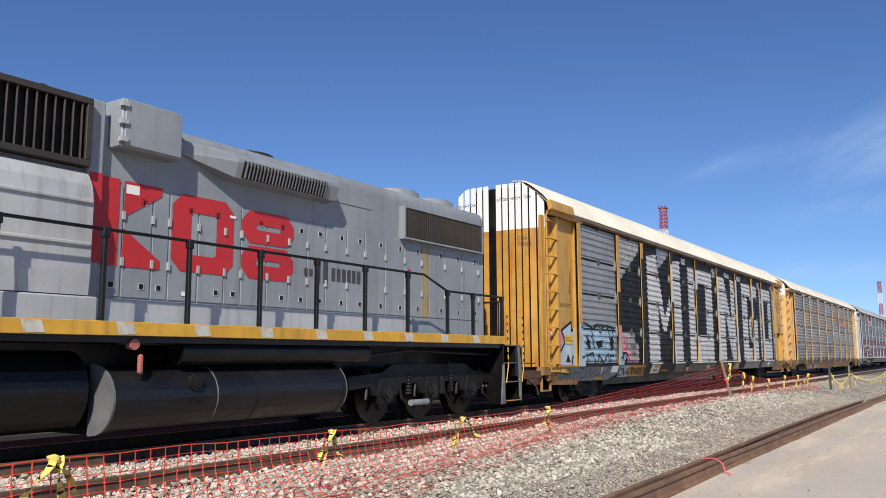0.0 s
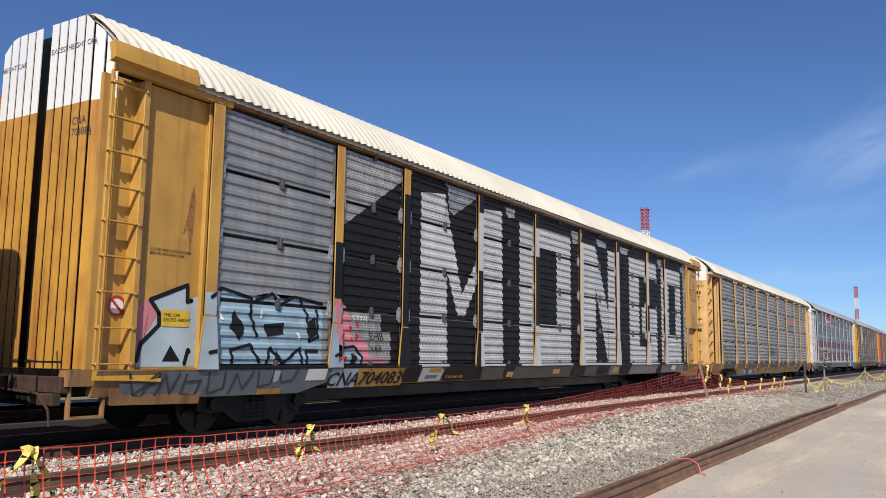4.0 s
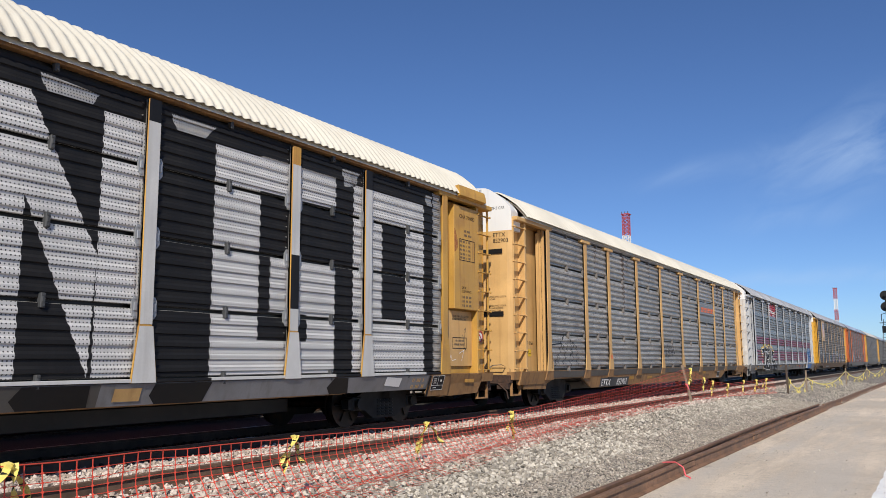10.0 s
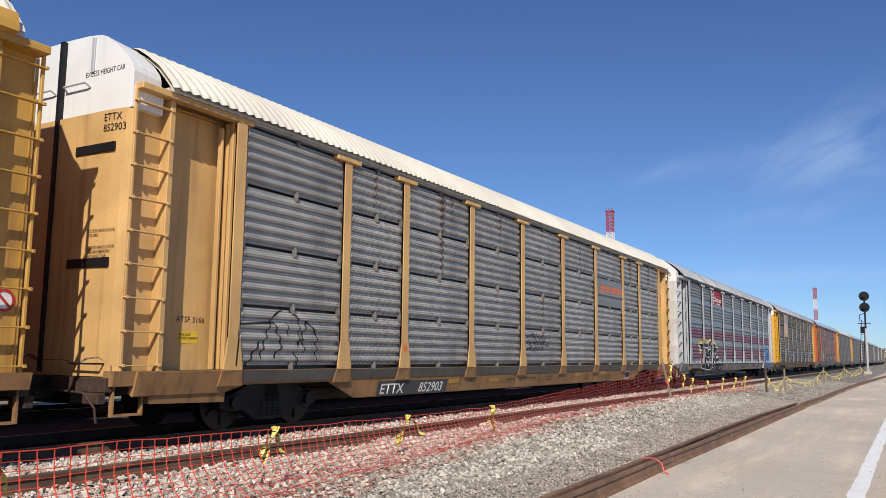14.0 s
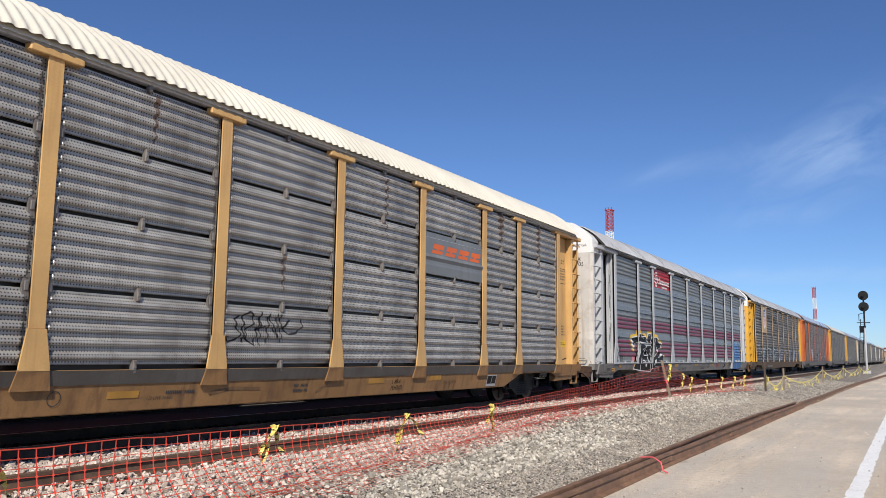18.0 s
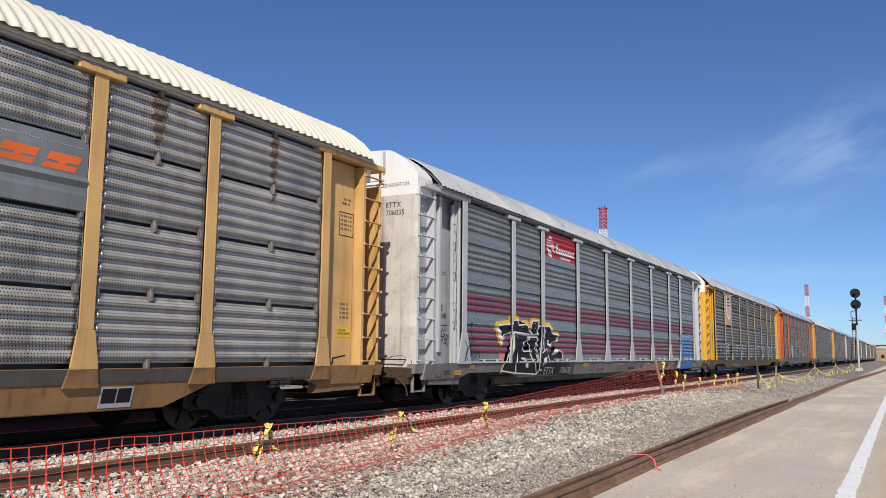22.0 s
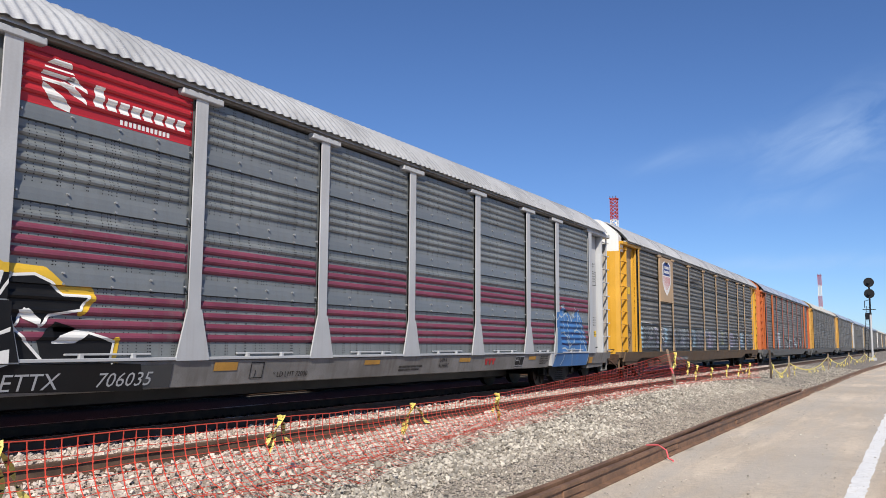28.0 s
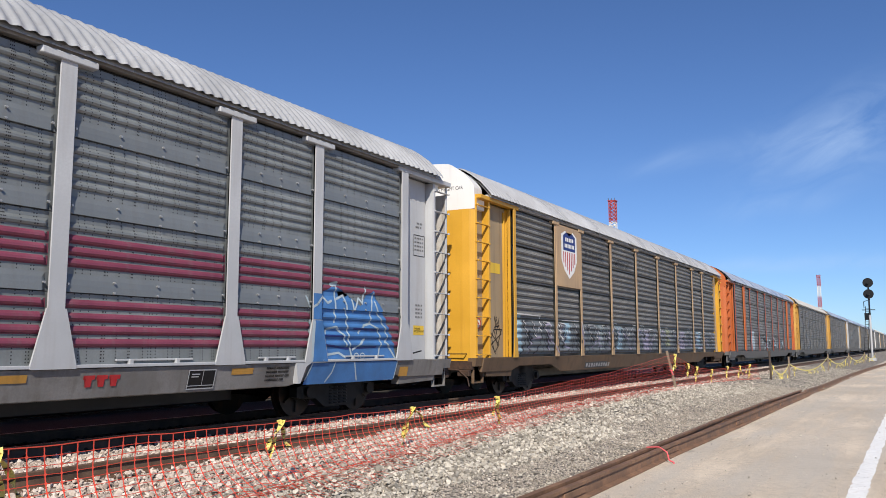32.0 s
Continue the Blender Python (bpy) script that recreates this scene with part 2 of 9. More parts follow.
M_DARKGREY = material("dark_grey_lettering", (0.06, 0.062, 0.065), 0.6, vary=0.2)
M_INK = material("black_paint", (0.010, 0.010, 0.011), 0.55, spec=0.3, vary=0.3, scale=2)
M_SILVER = material("silver_paint", (0.57, 0.565, 0.555), 0.45, 0.05, vary=0.16, scale=1.5, streak=0.25, dirt=(0.3, 0.28, 0.25), holes=(0.05, 0.05, 0.0095))
M_INKHOLES = material("black_paint_on_mesh", (0.012, 0.012, 0.013), 0.6, spec=0.25, vary=0.3, scale=2, holes=0.05, streak=0.1, dirt=(0.06, 0.055, 0.05))
M_MAGENTA = material("faded_magenta_paint", (0.225, 0.052, 0.088), 0.5, 0.1, vary=0.25, scale=1.5, streak=0.3, dirt=(0.2, 0.15, 0.15))
M_SIGNRED = material("red_sign_paint", (0.42, 0.02, 0.03), 0.45, vary=0.12)
M_PINK = material("pink_spray_paint", (0.62, 0.22, 0.25), 0.6, vary=0.2)
M_CYAN = material("pale_blue_spray_paint", (0.30, 0.44, 0.53), 0.6, vary=0.3, scale=3)
M_BLUE = material("blue_spray_paint", (0.06, 0.19, 0.45), 0.6, vary=0.3, scale=3)
M_NAVY = material("navy_paint", (0.012, 0.03, 0.18), 0.5, vary=0.15)
M_SAFETY = material("safety_yellow", (0.70, 0.46, 0.04), 0.5, vary=0.15, streak=0.2)
M_TAPE = material("yellow_caution_tape", (0.75, 0.625, 0.16), 0.4, vary=0.1, bump=0.0)
M_MESH = material("orange_plastic_mesh", (0.78, 0.085, 0.045), 0.45, vary=0.15, bump=0.0)
M_WOOD = material("weathered_stake_wood", (0.28, 0.21, 0.15), 0.85, vary=0.3, grain=60, bump=0.3)
M_DARKWOOD = material("dark_stained_wood", (0.085, 0.06, 0.045), 0.85, vary=0.35, grain=60, bump=0.3)
M_RIBBON = material("pink_ribbon", (0.80, 0.12, 0.14), 0.5, vary=0.1, bump=0)
M_CONTAINER = material("orange_container_paint", (0.70, 0.15, 0.025), 0.5, vary=0.12, scale=0.8, streak=0.15)
M_MAROON = material("maroon_container_paint", (0.16, 0.025, 0.03), 0.55, vary=0.2, scale=0.8, streak=0.2)
M_TOWERRED = material("tower_red", (0.45, 0.05, 0.04), 0.6, vary=0.2)
M_LINE = material("white_road_paint", (0.90, 0.885, 0.85), 0.6, vary=0.10, scale=5, dirt=(0.6, 0.55, 0.47), dirt_amount=0.35)

# ---- building helpers ----


def ease(o, mat_, label="", parent=None):
    o.data.materials.append(mat_) if mat_ else None
    if parent:
        o.parent = parent
    if label:
        o["label"] = label
    return o


def part(name, bm, mat_, parent, label=""):
    """Links a bmesh as one mesh object under a thing or a part."""
    me = bpy.data.meshes.new(name)
    bm.to_mesh(me)
    bm.free()
    return ease(new(name, me), mat_, label, parent)


def share(name, me, parent, m=None, label=""):
    """One more object on a mesh that exists already."""
    o = new(name, me)
    o.parent = parent
    if m is not None:
        o.matrix_basis = m
    if label:
        o["label"] = label
    return o


def thing(name, label, category, m=None, group="", kind=""):
    o = new(name)
    o.empty_display_size = 0.2
    if m is not None:
        o.matrix_basis = m
    return tagged(o, label, category, group, kind)


def box(bm, x0, x1, y0, y1, z0, z1, bev=0.0):
    vs = [bm.verts.new((x, y, z)) for x in (x0, x1) for y in (y0, y1) for z in (z0, z1)]
    fs = [bm.faces.new([vs[i] for i in q]) for q in ((0, 1, 3, 2), (4, 6, 7, 5), (0, 4, 5, 1), (2, 3, 7, 6), (0, 2, 6, 4), (1, 5, 7, 3))]
    bmesh.ops.recalc_face_normals(bm, faces=fs)
    if bev:
        bmesh.ops.bevel(bm, geom=list({e for f in fs for e in f.edges}), offset=bev, segments=1, affect="EDGES")
    return vs


def boxes(*rows, bev=0.0):
    bm = bmesh.new()
    for r in rows:
        box(bm, *r, bev=bev)
    return bm


def rod(bm, a, b, r, n=6):
    """A round bar from a to b."""
    a, b = Vector(a), Vector(b)
    q = (b - a).to_track_quat("Z", "Y")
    rings = []
    for p in (a, b):
        rings.append([bm.verts.new(p + q @ Vector((r * math.cos(2 * math.pi * i / n), r * math.sin(2 * math.pi * i / n), 0))) for i in range(n)])
    for i in range(n):
        j = (i + 1) % n
        bm.faces.new((rings[0][i], rings[0][j], rings[1][j], rings[1][i]))
    bm.faces.new(rings[0][::-1])
    bm.faces.new(rings[1])


def rods(pts, r, n=6):
    bm = bmesh.new()
    for a, b in pts:
        rod(bm, a, b, r, n)
    return bm


def prism(bm, loop, axis, a, b):
    """A flat outline swept along an axis; loop holds the two other coordinates in x, y, z order."""
    def at(p, v):
        q = list(p)
        q.insert("xyz".index(axis), v)
        return q
    r0 = [bm.verts.new(at(p, a)) for p in loop]
    r1 = [bm.verts.new(at(p, b)) for p in loop]
    n = len(loop)
    fs = [bm.faces.new((r0[i], r0[(i + 1) % n], r1[(i + 1) % n], r1[i])) for i in range(n)]
    fs += [bm.faces.new(r0[::-1]), bm.faces.new(r1)]
    bmesh.ops.recalc_face_normals(bm, faces=fs)


def swept(loop, axis, a, b):
    bm = bmesh.new()
    prism(bm, loop, axis, a, b)
    return bm


def disc(bm, c, axis, r, w, n=20):
    """A thick disc centred at c."""
    d = Vector([w / 2 if k == axis else 0 for k in "xyz"])
    rod(bm, Vector(c) - d, Vector(c) + d, r, n)


# ---- ground ----
RAIL_TOP = 0.38
TRACK_X = -10.15


def ground_height(x):
    return float(np.interp(x, [-400, -40, -19, -13.2, -11.9, -8.4, -7, -5.2, -3.6, -3.2, 400], [0.0, 0.1, 0.16, 0.18, 0.2, 0.2, 0.24, 0.2, 0.03, 0.0, 0.0]))


def ground_material():
    m = bpy.data.materials.new("gravel_and_road")
    m.use_nodes = True
    nt = m.node_tree
    nd, ln = nt.nodes, nt.links
    b = nd["Principled BSDF"]
    tc = nd.new("ShaderNodeTexCoord")
    sp = nd.new("ShaderNodeSeparateXYZ")
    ln.new(tc.outputs["Object"], sp.inputs[0])

    def ramp(v, a, bb, lo=0.0, hi=1.0):
        r = nd.new("ShaderNodeMapRange")
        for i, val in zip((1, 2, 3, 4), (a, bb, lo, hi)):
            r.inputs[i].default_value = val
        ln.new(v, r.inputs[0])
        return r.outputs[0]

    def nz(sc, d=6):
        n = nd.new("ShaderNodeTexNoise")
        n.inputs["Scale"].default_value, n.inputs["Detail"].default_value = sc, d
        ln.new(tc.outputs["Object"], n.inputs["Vector"])
        return n.outputs[0]

    def mix(f, a, bb):
        x = nd.new("ShaderNodeMixRGB")
        for s, v in zip(x.inputs, (f, a, bb)):
            if isinstance(v, tuple):
                s.default_value = (*v, 1)
            elif isinstance(v, (int, float)):
                s.default_value = v
            else:
                ln.new(v, s)
        return x.outputs[0]

    vor = nd.new("ShaderNodeTexVoronoi")
    vor.inputs["Scale"].default_value = 22
    ln.new(tc.outputs["Object"], vor.inputs["Vector"])
    stones = mix(ramp(vor.outputs["Color"], 0, 1), (0.22, 0.19, 0.16), (0.48, 0.43, 0.37))
    stones = mix(ramp(vor.outputs["Distance"], 0.35, 0.7), stones, (0.07, 0.06, 0.05))
    tan = mix(ramp(nz(0.25), 0.35, 0.65), (0.57, 0.475, 0.365), (0.78, 0.66, 0.52))
    tan = mix(ramp(nz(9, 8), 0.45, 0.7, 0, 0.55), tan, (0.40, 0.335, 0.265))
    tan = mix(ramp(nz(1.1, 9), 0.52, 0.68, 0, 0.3), tan, (0.74, 0.66, 0.55))
    tan = mix(ramp(nz(60, 5), 0.48, 0.64, 0, 0.9), tan, (0.31, 0.255, 0.20))
    drag = nd.new("ShaderNodeMapping")
    drag.inputs["Scale"].default_value = (1.6, 0.16, 1.0)
    drag.inputs["Rotation"].default_value = (0, 0, 0.10)
    ln.new(tc.outputs["Object"], drag.inputs[0])
    swept_dust = nd.new("ShaderNodeTexNoise")
    swept_dust.inputs["Scale"].default_value, swept_dust.inputs["Detail"].default_value, swept_dust.inputs["Roughness"].default_value = 1.0, 8, 0.62
    ln.new(drag.outputs[0], swept_dust.inputs["Vector"])
    tan = mix(ramp(swept_dust.outputs[0], 0.44, 0.60, 0, 0.55), tan, (0.47, 0.435, 0.385))
    tan = mix(ramp(swept_dust.outputs[0], 0.46, 0.34, 0, 0.5), tan, (0.80, 0.68, 0.53))
    tan = mix(ramp(sp.outputs["X"], -0.55, -0.25, 0, 0.6), tan, (0.50, 0.375, 0.255))
    wob = nd.new("ShaderNodeMath")
    wob.operation = "MULTIPLY_ADD"
    ln.new(nz(1.3), wob.inputs[0])
    wob.inputs[1].default_value = 0.9
    ln.new(sp.outputs["X"], wob.inputs[2])
    col = mix(ramp(wob.outputs[0], -2.85, -2.65), stones, tan)
    far = mix(ramp(nz(0.05), 0.4, 0.6), (0.33, 0.27, 0.19), (0.22, 0.2, 0.12))
    col = mix(ramp(sp.outputs["X"], -18, -22), col, far)
    # near black under the train: oil and the train's shade in one colour
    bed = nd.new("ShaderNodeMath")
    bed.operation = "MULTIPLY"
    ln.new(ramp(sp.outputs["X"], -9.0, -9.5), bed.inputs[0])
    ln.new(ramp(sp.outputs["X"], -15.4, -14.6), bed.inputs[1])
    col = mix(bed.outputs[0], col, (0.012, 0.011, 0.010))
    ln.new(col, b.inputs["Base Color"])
    b.inputs["Roughness"].default_value = 0.9
    bp = nd.new("ShaderNodeBump")
    bp.inputs["Strength"].default_value, bp.inputs["Distance"].default_value = 0.8, 0.02
    ln.new(nz(35, 6), bp.inputs["Height"])
    ln.new(bp.outputs[0], b.inputs["Normal"])
    return m


def build_ground():
    xs = [-2500, -600, -150, -60, -40, -25, -19, -16, -13.2, -12.5, -11.9, -11, -10, -9, -8.4] + list(np.arange(-8.2, -3.0, 0.12)) + [-2.9, -2, -1, 0, 2, 5, 20, 100, 600, 2500]
    ys = [-1500, -300, -60, -20, -5, 0] + list(np.arange(1, 45, 0.25)) + list(np.arange(45, 120, 3)) + [130, 160, 220, 320, 500, 900, 1800, 4000]
    vs, fs = [], []
    for y in ys:
        for x in xs:
            z = ground_height(x)
            if -8.3 < x < -3.3 and 0 < y < 46:
                z += 0.035 * noise.noise((x * 1.3, y * 1.1, 0)) + 0.02 * noise.noise((x * 4, y * 4, 3))
                z += 0.22 * math.exp(-((x + 5.3) / 0.6) ** 2 - ((y - 20.5) / 3.2) ** 2)
            vs.append((x, y, z))
    n = len(xs)
    for j in range(len(ys) - 1):
        for i in range(n - 1):
            fs.append((j * n + i, j * n + i + 1, (j + 1) * n + i + 1, (j + 1) * n + i))
    me = bpy.data.meshes.new("ground")
    me.from_pydata(vs, [], fs)
    me.polygons.foreach_set("use_smooth", [True] * len(fs))
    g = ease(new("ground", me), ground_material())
    tagged(g, "pale dusty road edge beside grey railway ballast", "ground", kind="structure")


build_ground()
def road_line():
    """Hand-rolled paint whose edges have crumbled."""
    bm = bmesh.new()
    rows = []
    for y in [-30, 0, 3] + [4 + i * 0.05 for i in range(720)] + [42, 60, 120, 400]:
        a = -0.755 + 0.025 * noise.noise((y * 1.7, 0, 0)) + 0.018 * noise.noise((y * 6.0, 0, 3))
        b = -0.565 + 0.025 * noise.noise((y * 1.5, 0, 6)) + 0.022 * noise.noise((y * 6.0, 0, 9))
        rows.append([bm.verts.new((x, y, 0.004)) for x in (a, b)])
    for p, q in zip(rows, rows[1:]):
        bm.faces.new((p[0], p[1], q[1], q[0]))
    return bm


line = part("road_line", road_line(), M_LINE, None)
tagged(line, "worn white painted line along the road edge", "road marking", kind="structure")


def rail_profile(x, z0, w=0.15, h=0.175):
    return [(x - w / 2, z0), (x + w / 2, z0), (x + w / 2, z0 + 0.014), (x + 0.02, z0 + 0.03), (x + 0.011, z0 + h - 0.045), (x + 0.036, z0 + h - 0.036),
            (x + 0.036, z0 + h - 0.004), (x + 0.028, z0 + h), (x - 0.028, z0 + h), (x - 0.036, z0 + h - 0.004), (x - 0.036, z0 + h - 0.036), (x - 0.011, z0 + h - 0.045), (x - 0.02, z0 + 0.03), (x - w / 2, z0 + 0.014)]


def main_track(name, x, y0, y1, label):
    t = thing(name, label, "railway track", kind="structure")
    for s in (-1, 1):
        r = part("rail", swept(rail_profile(x + s * 0.755, RAIL_TOP - 0.175), "y", y0, y1), M_RAIL, t)
        part("rail_head", boxes((x + s * 0.755 - 0.026, x + s * 0.755 + 0.026, y0, y1, RAIL_TOP - 0.001, RAIL_TOP + 0.0015)), M_RAILTOP, r, "polished running surface")
    return t


def add_ties(t, x, y0, y1):
    me = None
    y = y0
    while y < y1:
        if me is None:
            o = part("tie", boxes((-1.3, 1.3, -0.115, 0.115, -0.15, 0.0), bev=0.01), M_TIE, t)
            me = o.data
            o.location = (x, y, RAIL_TOP - 0.176)
        else:
            share("tie", me, t, pose(x, y, RAIL_TOP - 0.176, 0, 0, random.uniform(-1.5, 1.5)))
        y += 0.6


TRACK = main_track("main_track", TRACK_X, -60, 900, "main railway track with rusty rails under the train")
SIDING = main_track("back_track", -15.95, -40, 300, "parallel railway track behind the train")


def loose_rail(name, label, pts, mat_=M_LOOSE):
    """Rails that lie loose on the ground end to end, bolted by joint bars."""
    way = thing(name, label, "rail", group="loose rails")
    for k, (p, q) in enumerate(zip(pts, pts[1:])):
        bm = bmesh.new()
        n = 5
        rings = []
        for i in range(n + 1):
            x, y, z = (a + (b - a) * i / n for a, b in zip(p, q))
            x += 0.012 * noise.noise((y * 0.35, k, 1)) * (0 < i < n)
            rings.append([bm.verts.new((px, y, pz)) for px, pz in rail_profile(x, z)])
        for a, b in zip(rings, rings[1:]):
            for i in range(len(a)):
                j = (i + 1) % len(a)
                bm.faces.new((a[i], b[i], b[j], a[j]))
        bm.faces.new(rings[0])
        bm.faces.new(rings[-1][::-1])
        bmesh.ops.recalc_face_normals(bm, faces=bm.faces)
        part("rail_length", bm, mat_, way)
        if k:
            x, y, z = p
            part("joint_bar", boxes((x - 0.032, x + 0.032, y - 0.3, y + 0.3, z + 0.05, z + 0.12), bev=0.006), mat_, way)
    return way


loose_rail("loose_rail", "rusty loose rail lying on pink-stained ballast beside the track", [(-7.1, -4, 0.25), (-7.1, 8, 0.25), (-7.1, 25, 0.25), (-7.15, 60, 0.25), (-7.1, 140, 0.25)], M_RAIL)
loose_rail("loose_rail", "rusty loose rail laid along the edge of the road", [(-3.26, -3, 0.0), (-3.265, 8, 0.0), (-3.33, 12, 0.0), (-3.42, 17, 0.0), (-3.43, 22, 0.01), (-3.30, 28.3, 0.02)])
loose_rail("loose_rail", "second rusty rail lying against the first at the road edge", [(-3.08, -3, 0.0), (-3.115, 8, 0.0), (-3.165, 12, 0.0), (-3.15, 17, 0.0), (-3.17, 23, 0.0), (-3.14, 28.6, 0.0)])
loose_rail("loose_rail", "bent rusty rail continuing along the road edge", [(-3.22, 28.75, 0.0), (-3.12, 33.4, 0.0), (-3.12, 41, 0.0), (-3.06, 50, 0.0), (-2.98, 58, 0.0), (-2.3, 87, 0.0), (-1.6, 130, 0.0)])

# ---- autorack wagons ----
POSTS = [2.0, 4.68, 6.63, 9.42, 12.21, 15.0, 17.79, 20.58, 22.53, 25.2]
CAR_LEN = 27.15
LEVELS = {"even": (0.985, 0.915), "deep": (0.985, 0.915), "banded": (0.885, 0.932)}  # lower edge of the lowest panel row, height of a row
FOOT = {"even": 0.165, "deep": 0.155, "banded": 0.22}  # half the width of a post's foot
NECK = {"even": 1.64, "deep": 1.40, "banded": 1.62}  # height at which a post's splayed foot begins
SIDE = 1.50  # the panels' plane, from the track's middle


def panel_profile(ribs, out=0.040, h=0.915):
    """Relief of one panel: (height, offset) from its lower to its upper edge; ribs: the heights of its ribs."""
    pts = [(0.004, 0.0), (0.012, 0.018)]
    for c in ribs:
        pts += [(c - 0.050, 0.018), (c - 0.036, out), (c + 0.014, out), (c + 0.046, 0.018)]
    return pts + [(h - 0.050, 0.018), (h - 0.044, 0.0)]


def lapped_profile(ribs, lap, h=0.932):
    """A panel whose smooth lower band laps over the panel below it; its ribs are half round."""
    pts = [(0.002, 0.0), (0.006, 0.052), (0.09, 0.047), (0.16, 0.036), (0.222, 0.016)] if lap else [(0.060, 0.0), (0.066, 0.016)]
    for c in ribs:
        pts += [(c - 0.052, 0.016), (c - 0.042, 0.038), (c - 0.014, 0.052), (c + 0.016, 0.046), (c + 0.052, 0.016)]
    return pts + [(h - 0.006, 0.016), (h - 0.003, 0.0)]


EVEN = panel_profile([0.112 + i * 0.1645 for i in range(5)])
BANDED = lapped_profile([0.362, 0.500, 0.642, 0.786], True)
LOWEST = lapped_profile([0.347, 0.498, 0.650, 0.808], False)


def deep_profile(ribs, h=0.915):
    """Rounded ribs with a steep underside."""
    pts = [(0.004, 0.0), (0.012, 0.018)]
    for c in ribs:
        pts += [(c - 0.056, 0.018), (c - 0.036, 0.062), (c - 0.006, 0.070), (c + 0.018, 0.060), (c + 0.058, 0.018)]
    return pts + [(h - 0.050, 0.018), (h - 0.044, 0.0)]


DEEP = deep_profile([0.112 + i * 0.1645 for i in range(5)])
PROFILES = {"even": [EVEN] * 4, "deep": [DEEP] * 4, "banded": [LOWEST, BANDED, BANDED, BANDED]}
panel_meshes = {}


def panel_mesh(width, prof, mat_):
    key = (round(width, 3), len(prof), prof[3], prof[5][0], mat_.name)
    if key not in panel_meshes:
        bm = bmesh.new()
        cols = []
        for y, f in ((0.0, 0.0), (0.045, 0.0), (0.10, 1.0), (width - 0.10, 1.0), (width - 0.045, 0.0), (width, 0.0)):
            cols.append([bm.verts.new((min(x, 0.018) + max(0, x - 0.018) * f, y, z)) for z, x in prof])
        for p, q in zip(cols, cols[1:]):
            for i in range(len(p) - 1):
                bm.faces.new((p[i], q[i], q[i + 1], p[i + 1]))
        a, b = cols[0], cols[-1]
        ra, rb = ([bm.verts.new((-0.02, y, prof[j][0])) for j in (0, -1)] for y in (0.0, width))
        bm.faces.new((ra[0], ra[1], rb[1], rb[0]))
        bm.faces.new((ra[0], rb[0], b[0], a[0]))
        bm.faces.new((a[-1], b[-1], rb[1], ra[1]))
        bmesh.ops.recalc_face_normals(bm, faces=bm.faces)
        me = bpy.data.meshes.new("side_panel")
        if prof is BANDED:
            for f in bm.faces:
                f.material_index = 1 if f.calc_center_median().z < 0.205 else 0
        bm.to_mesh(me)
        bm.free()
        me.materials.append(mat_)
        if prof is BANDED:
            me.materials.append(M_BAND)
        panel_meshes[key] = me
    return panel_meshes[key]


def relief(style, z, edge=9.0):
    """How far the side stands out at height z over the rail; edge: the distance to the panel's end, where ribs run out."""
    z0, rowh = LEVELS[style]
    row = max(0, min(3, int((z - z0) / rowh)))
    zs, xs = zip(*PROFILES[style][row])
    r = float(np.interp(z - z0 - row * rowh, zs, xs))
    return min(r, 0.018) + max(0.0, r - 0.018) * max(0.0, min(1.0, (edge - 0.045) / 0.055))


STEEP = 1.581  # plane of the first wagon's sharply leaning sill


def sill_x(x, z):
    """The sill leans inwards below its top edge."""
    lean = 0.38 if x == STEEP else 0.24
    return x - lean * (0.92 - z) if 1.56 < x < 1.60 and z < 0.92 else x


BAYS = [(a + 0.10, b - 0.10) for a, b in zip(POSTS, POSTS[1:])]


def clip(bm, lo, hi, axis):
    """Keeps what of a flat outline lies between two planes."""
    for co, out in ((lo, -1), (hi, 1)):
        no = Vector((0, 0, 0))
        no["xyz".index(axis)] = out
        bmesh.ops.bisect_plane(bm, geom=bm.verts[:] + bm.edges[:] + bm.faces[:], dist=1e-5, plane_co=no * out * co, plane_no=no, clear_outer=True)


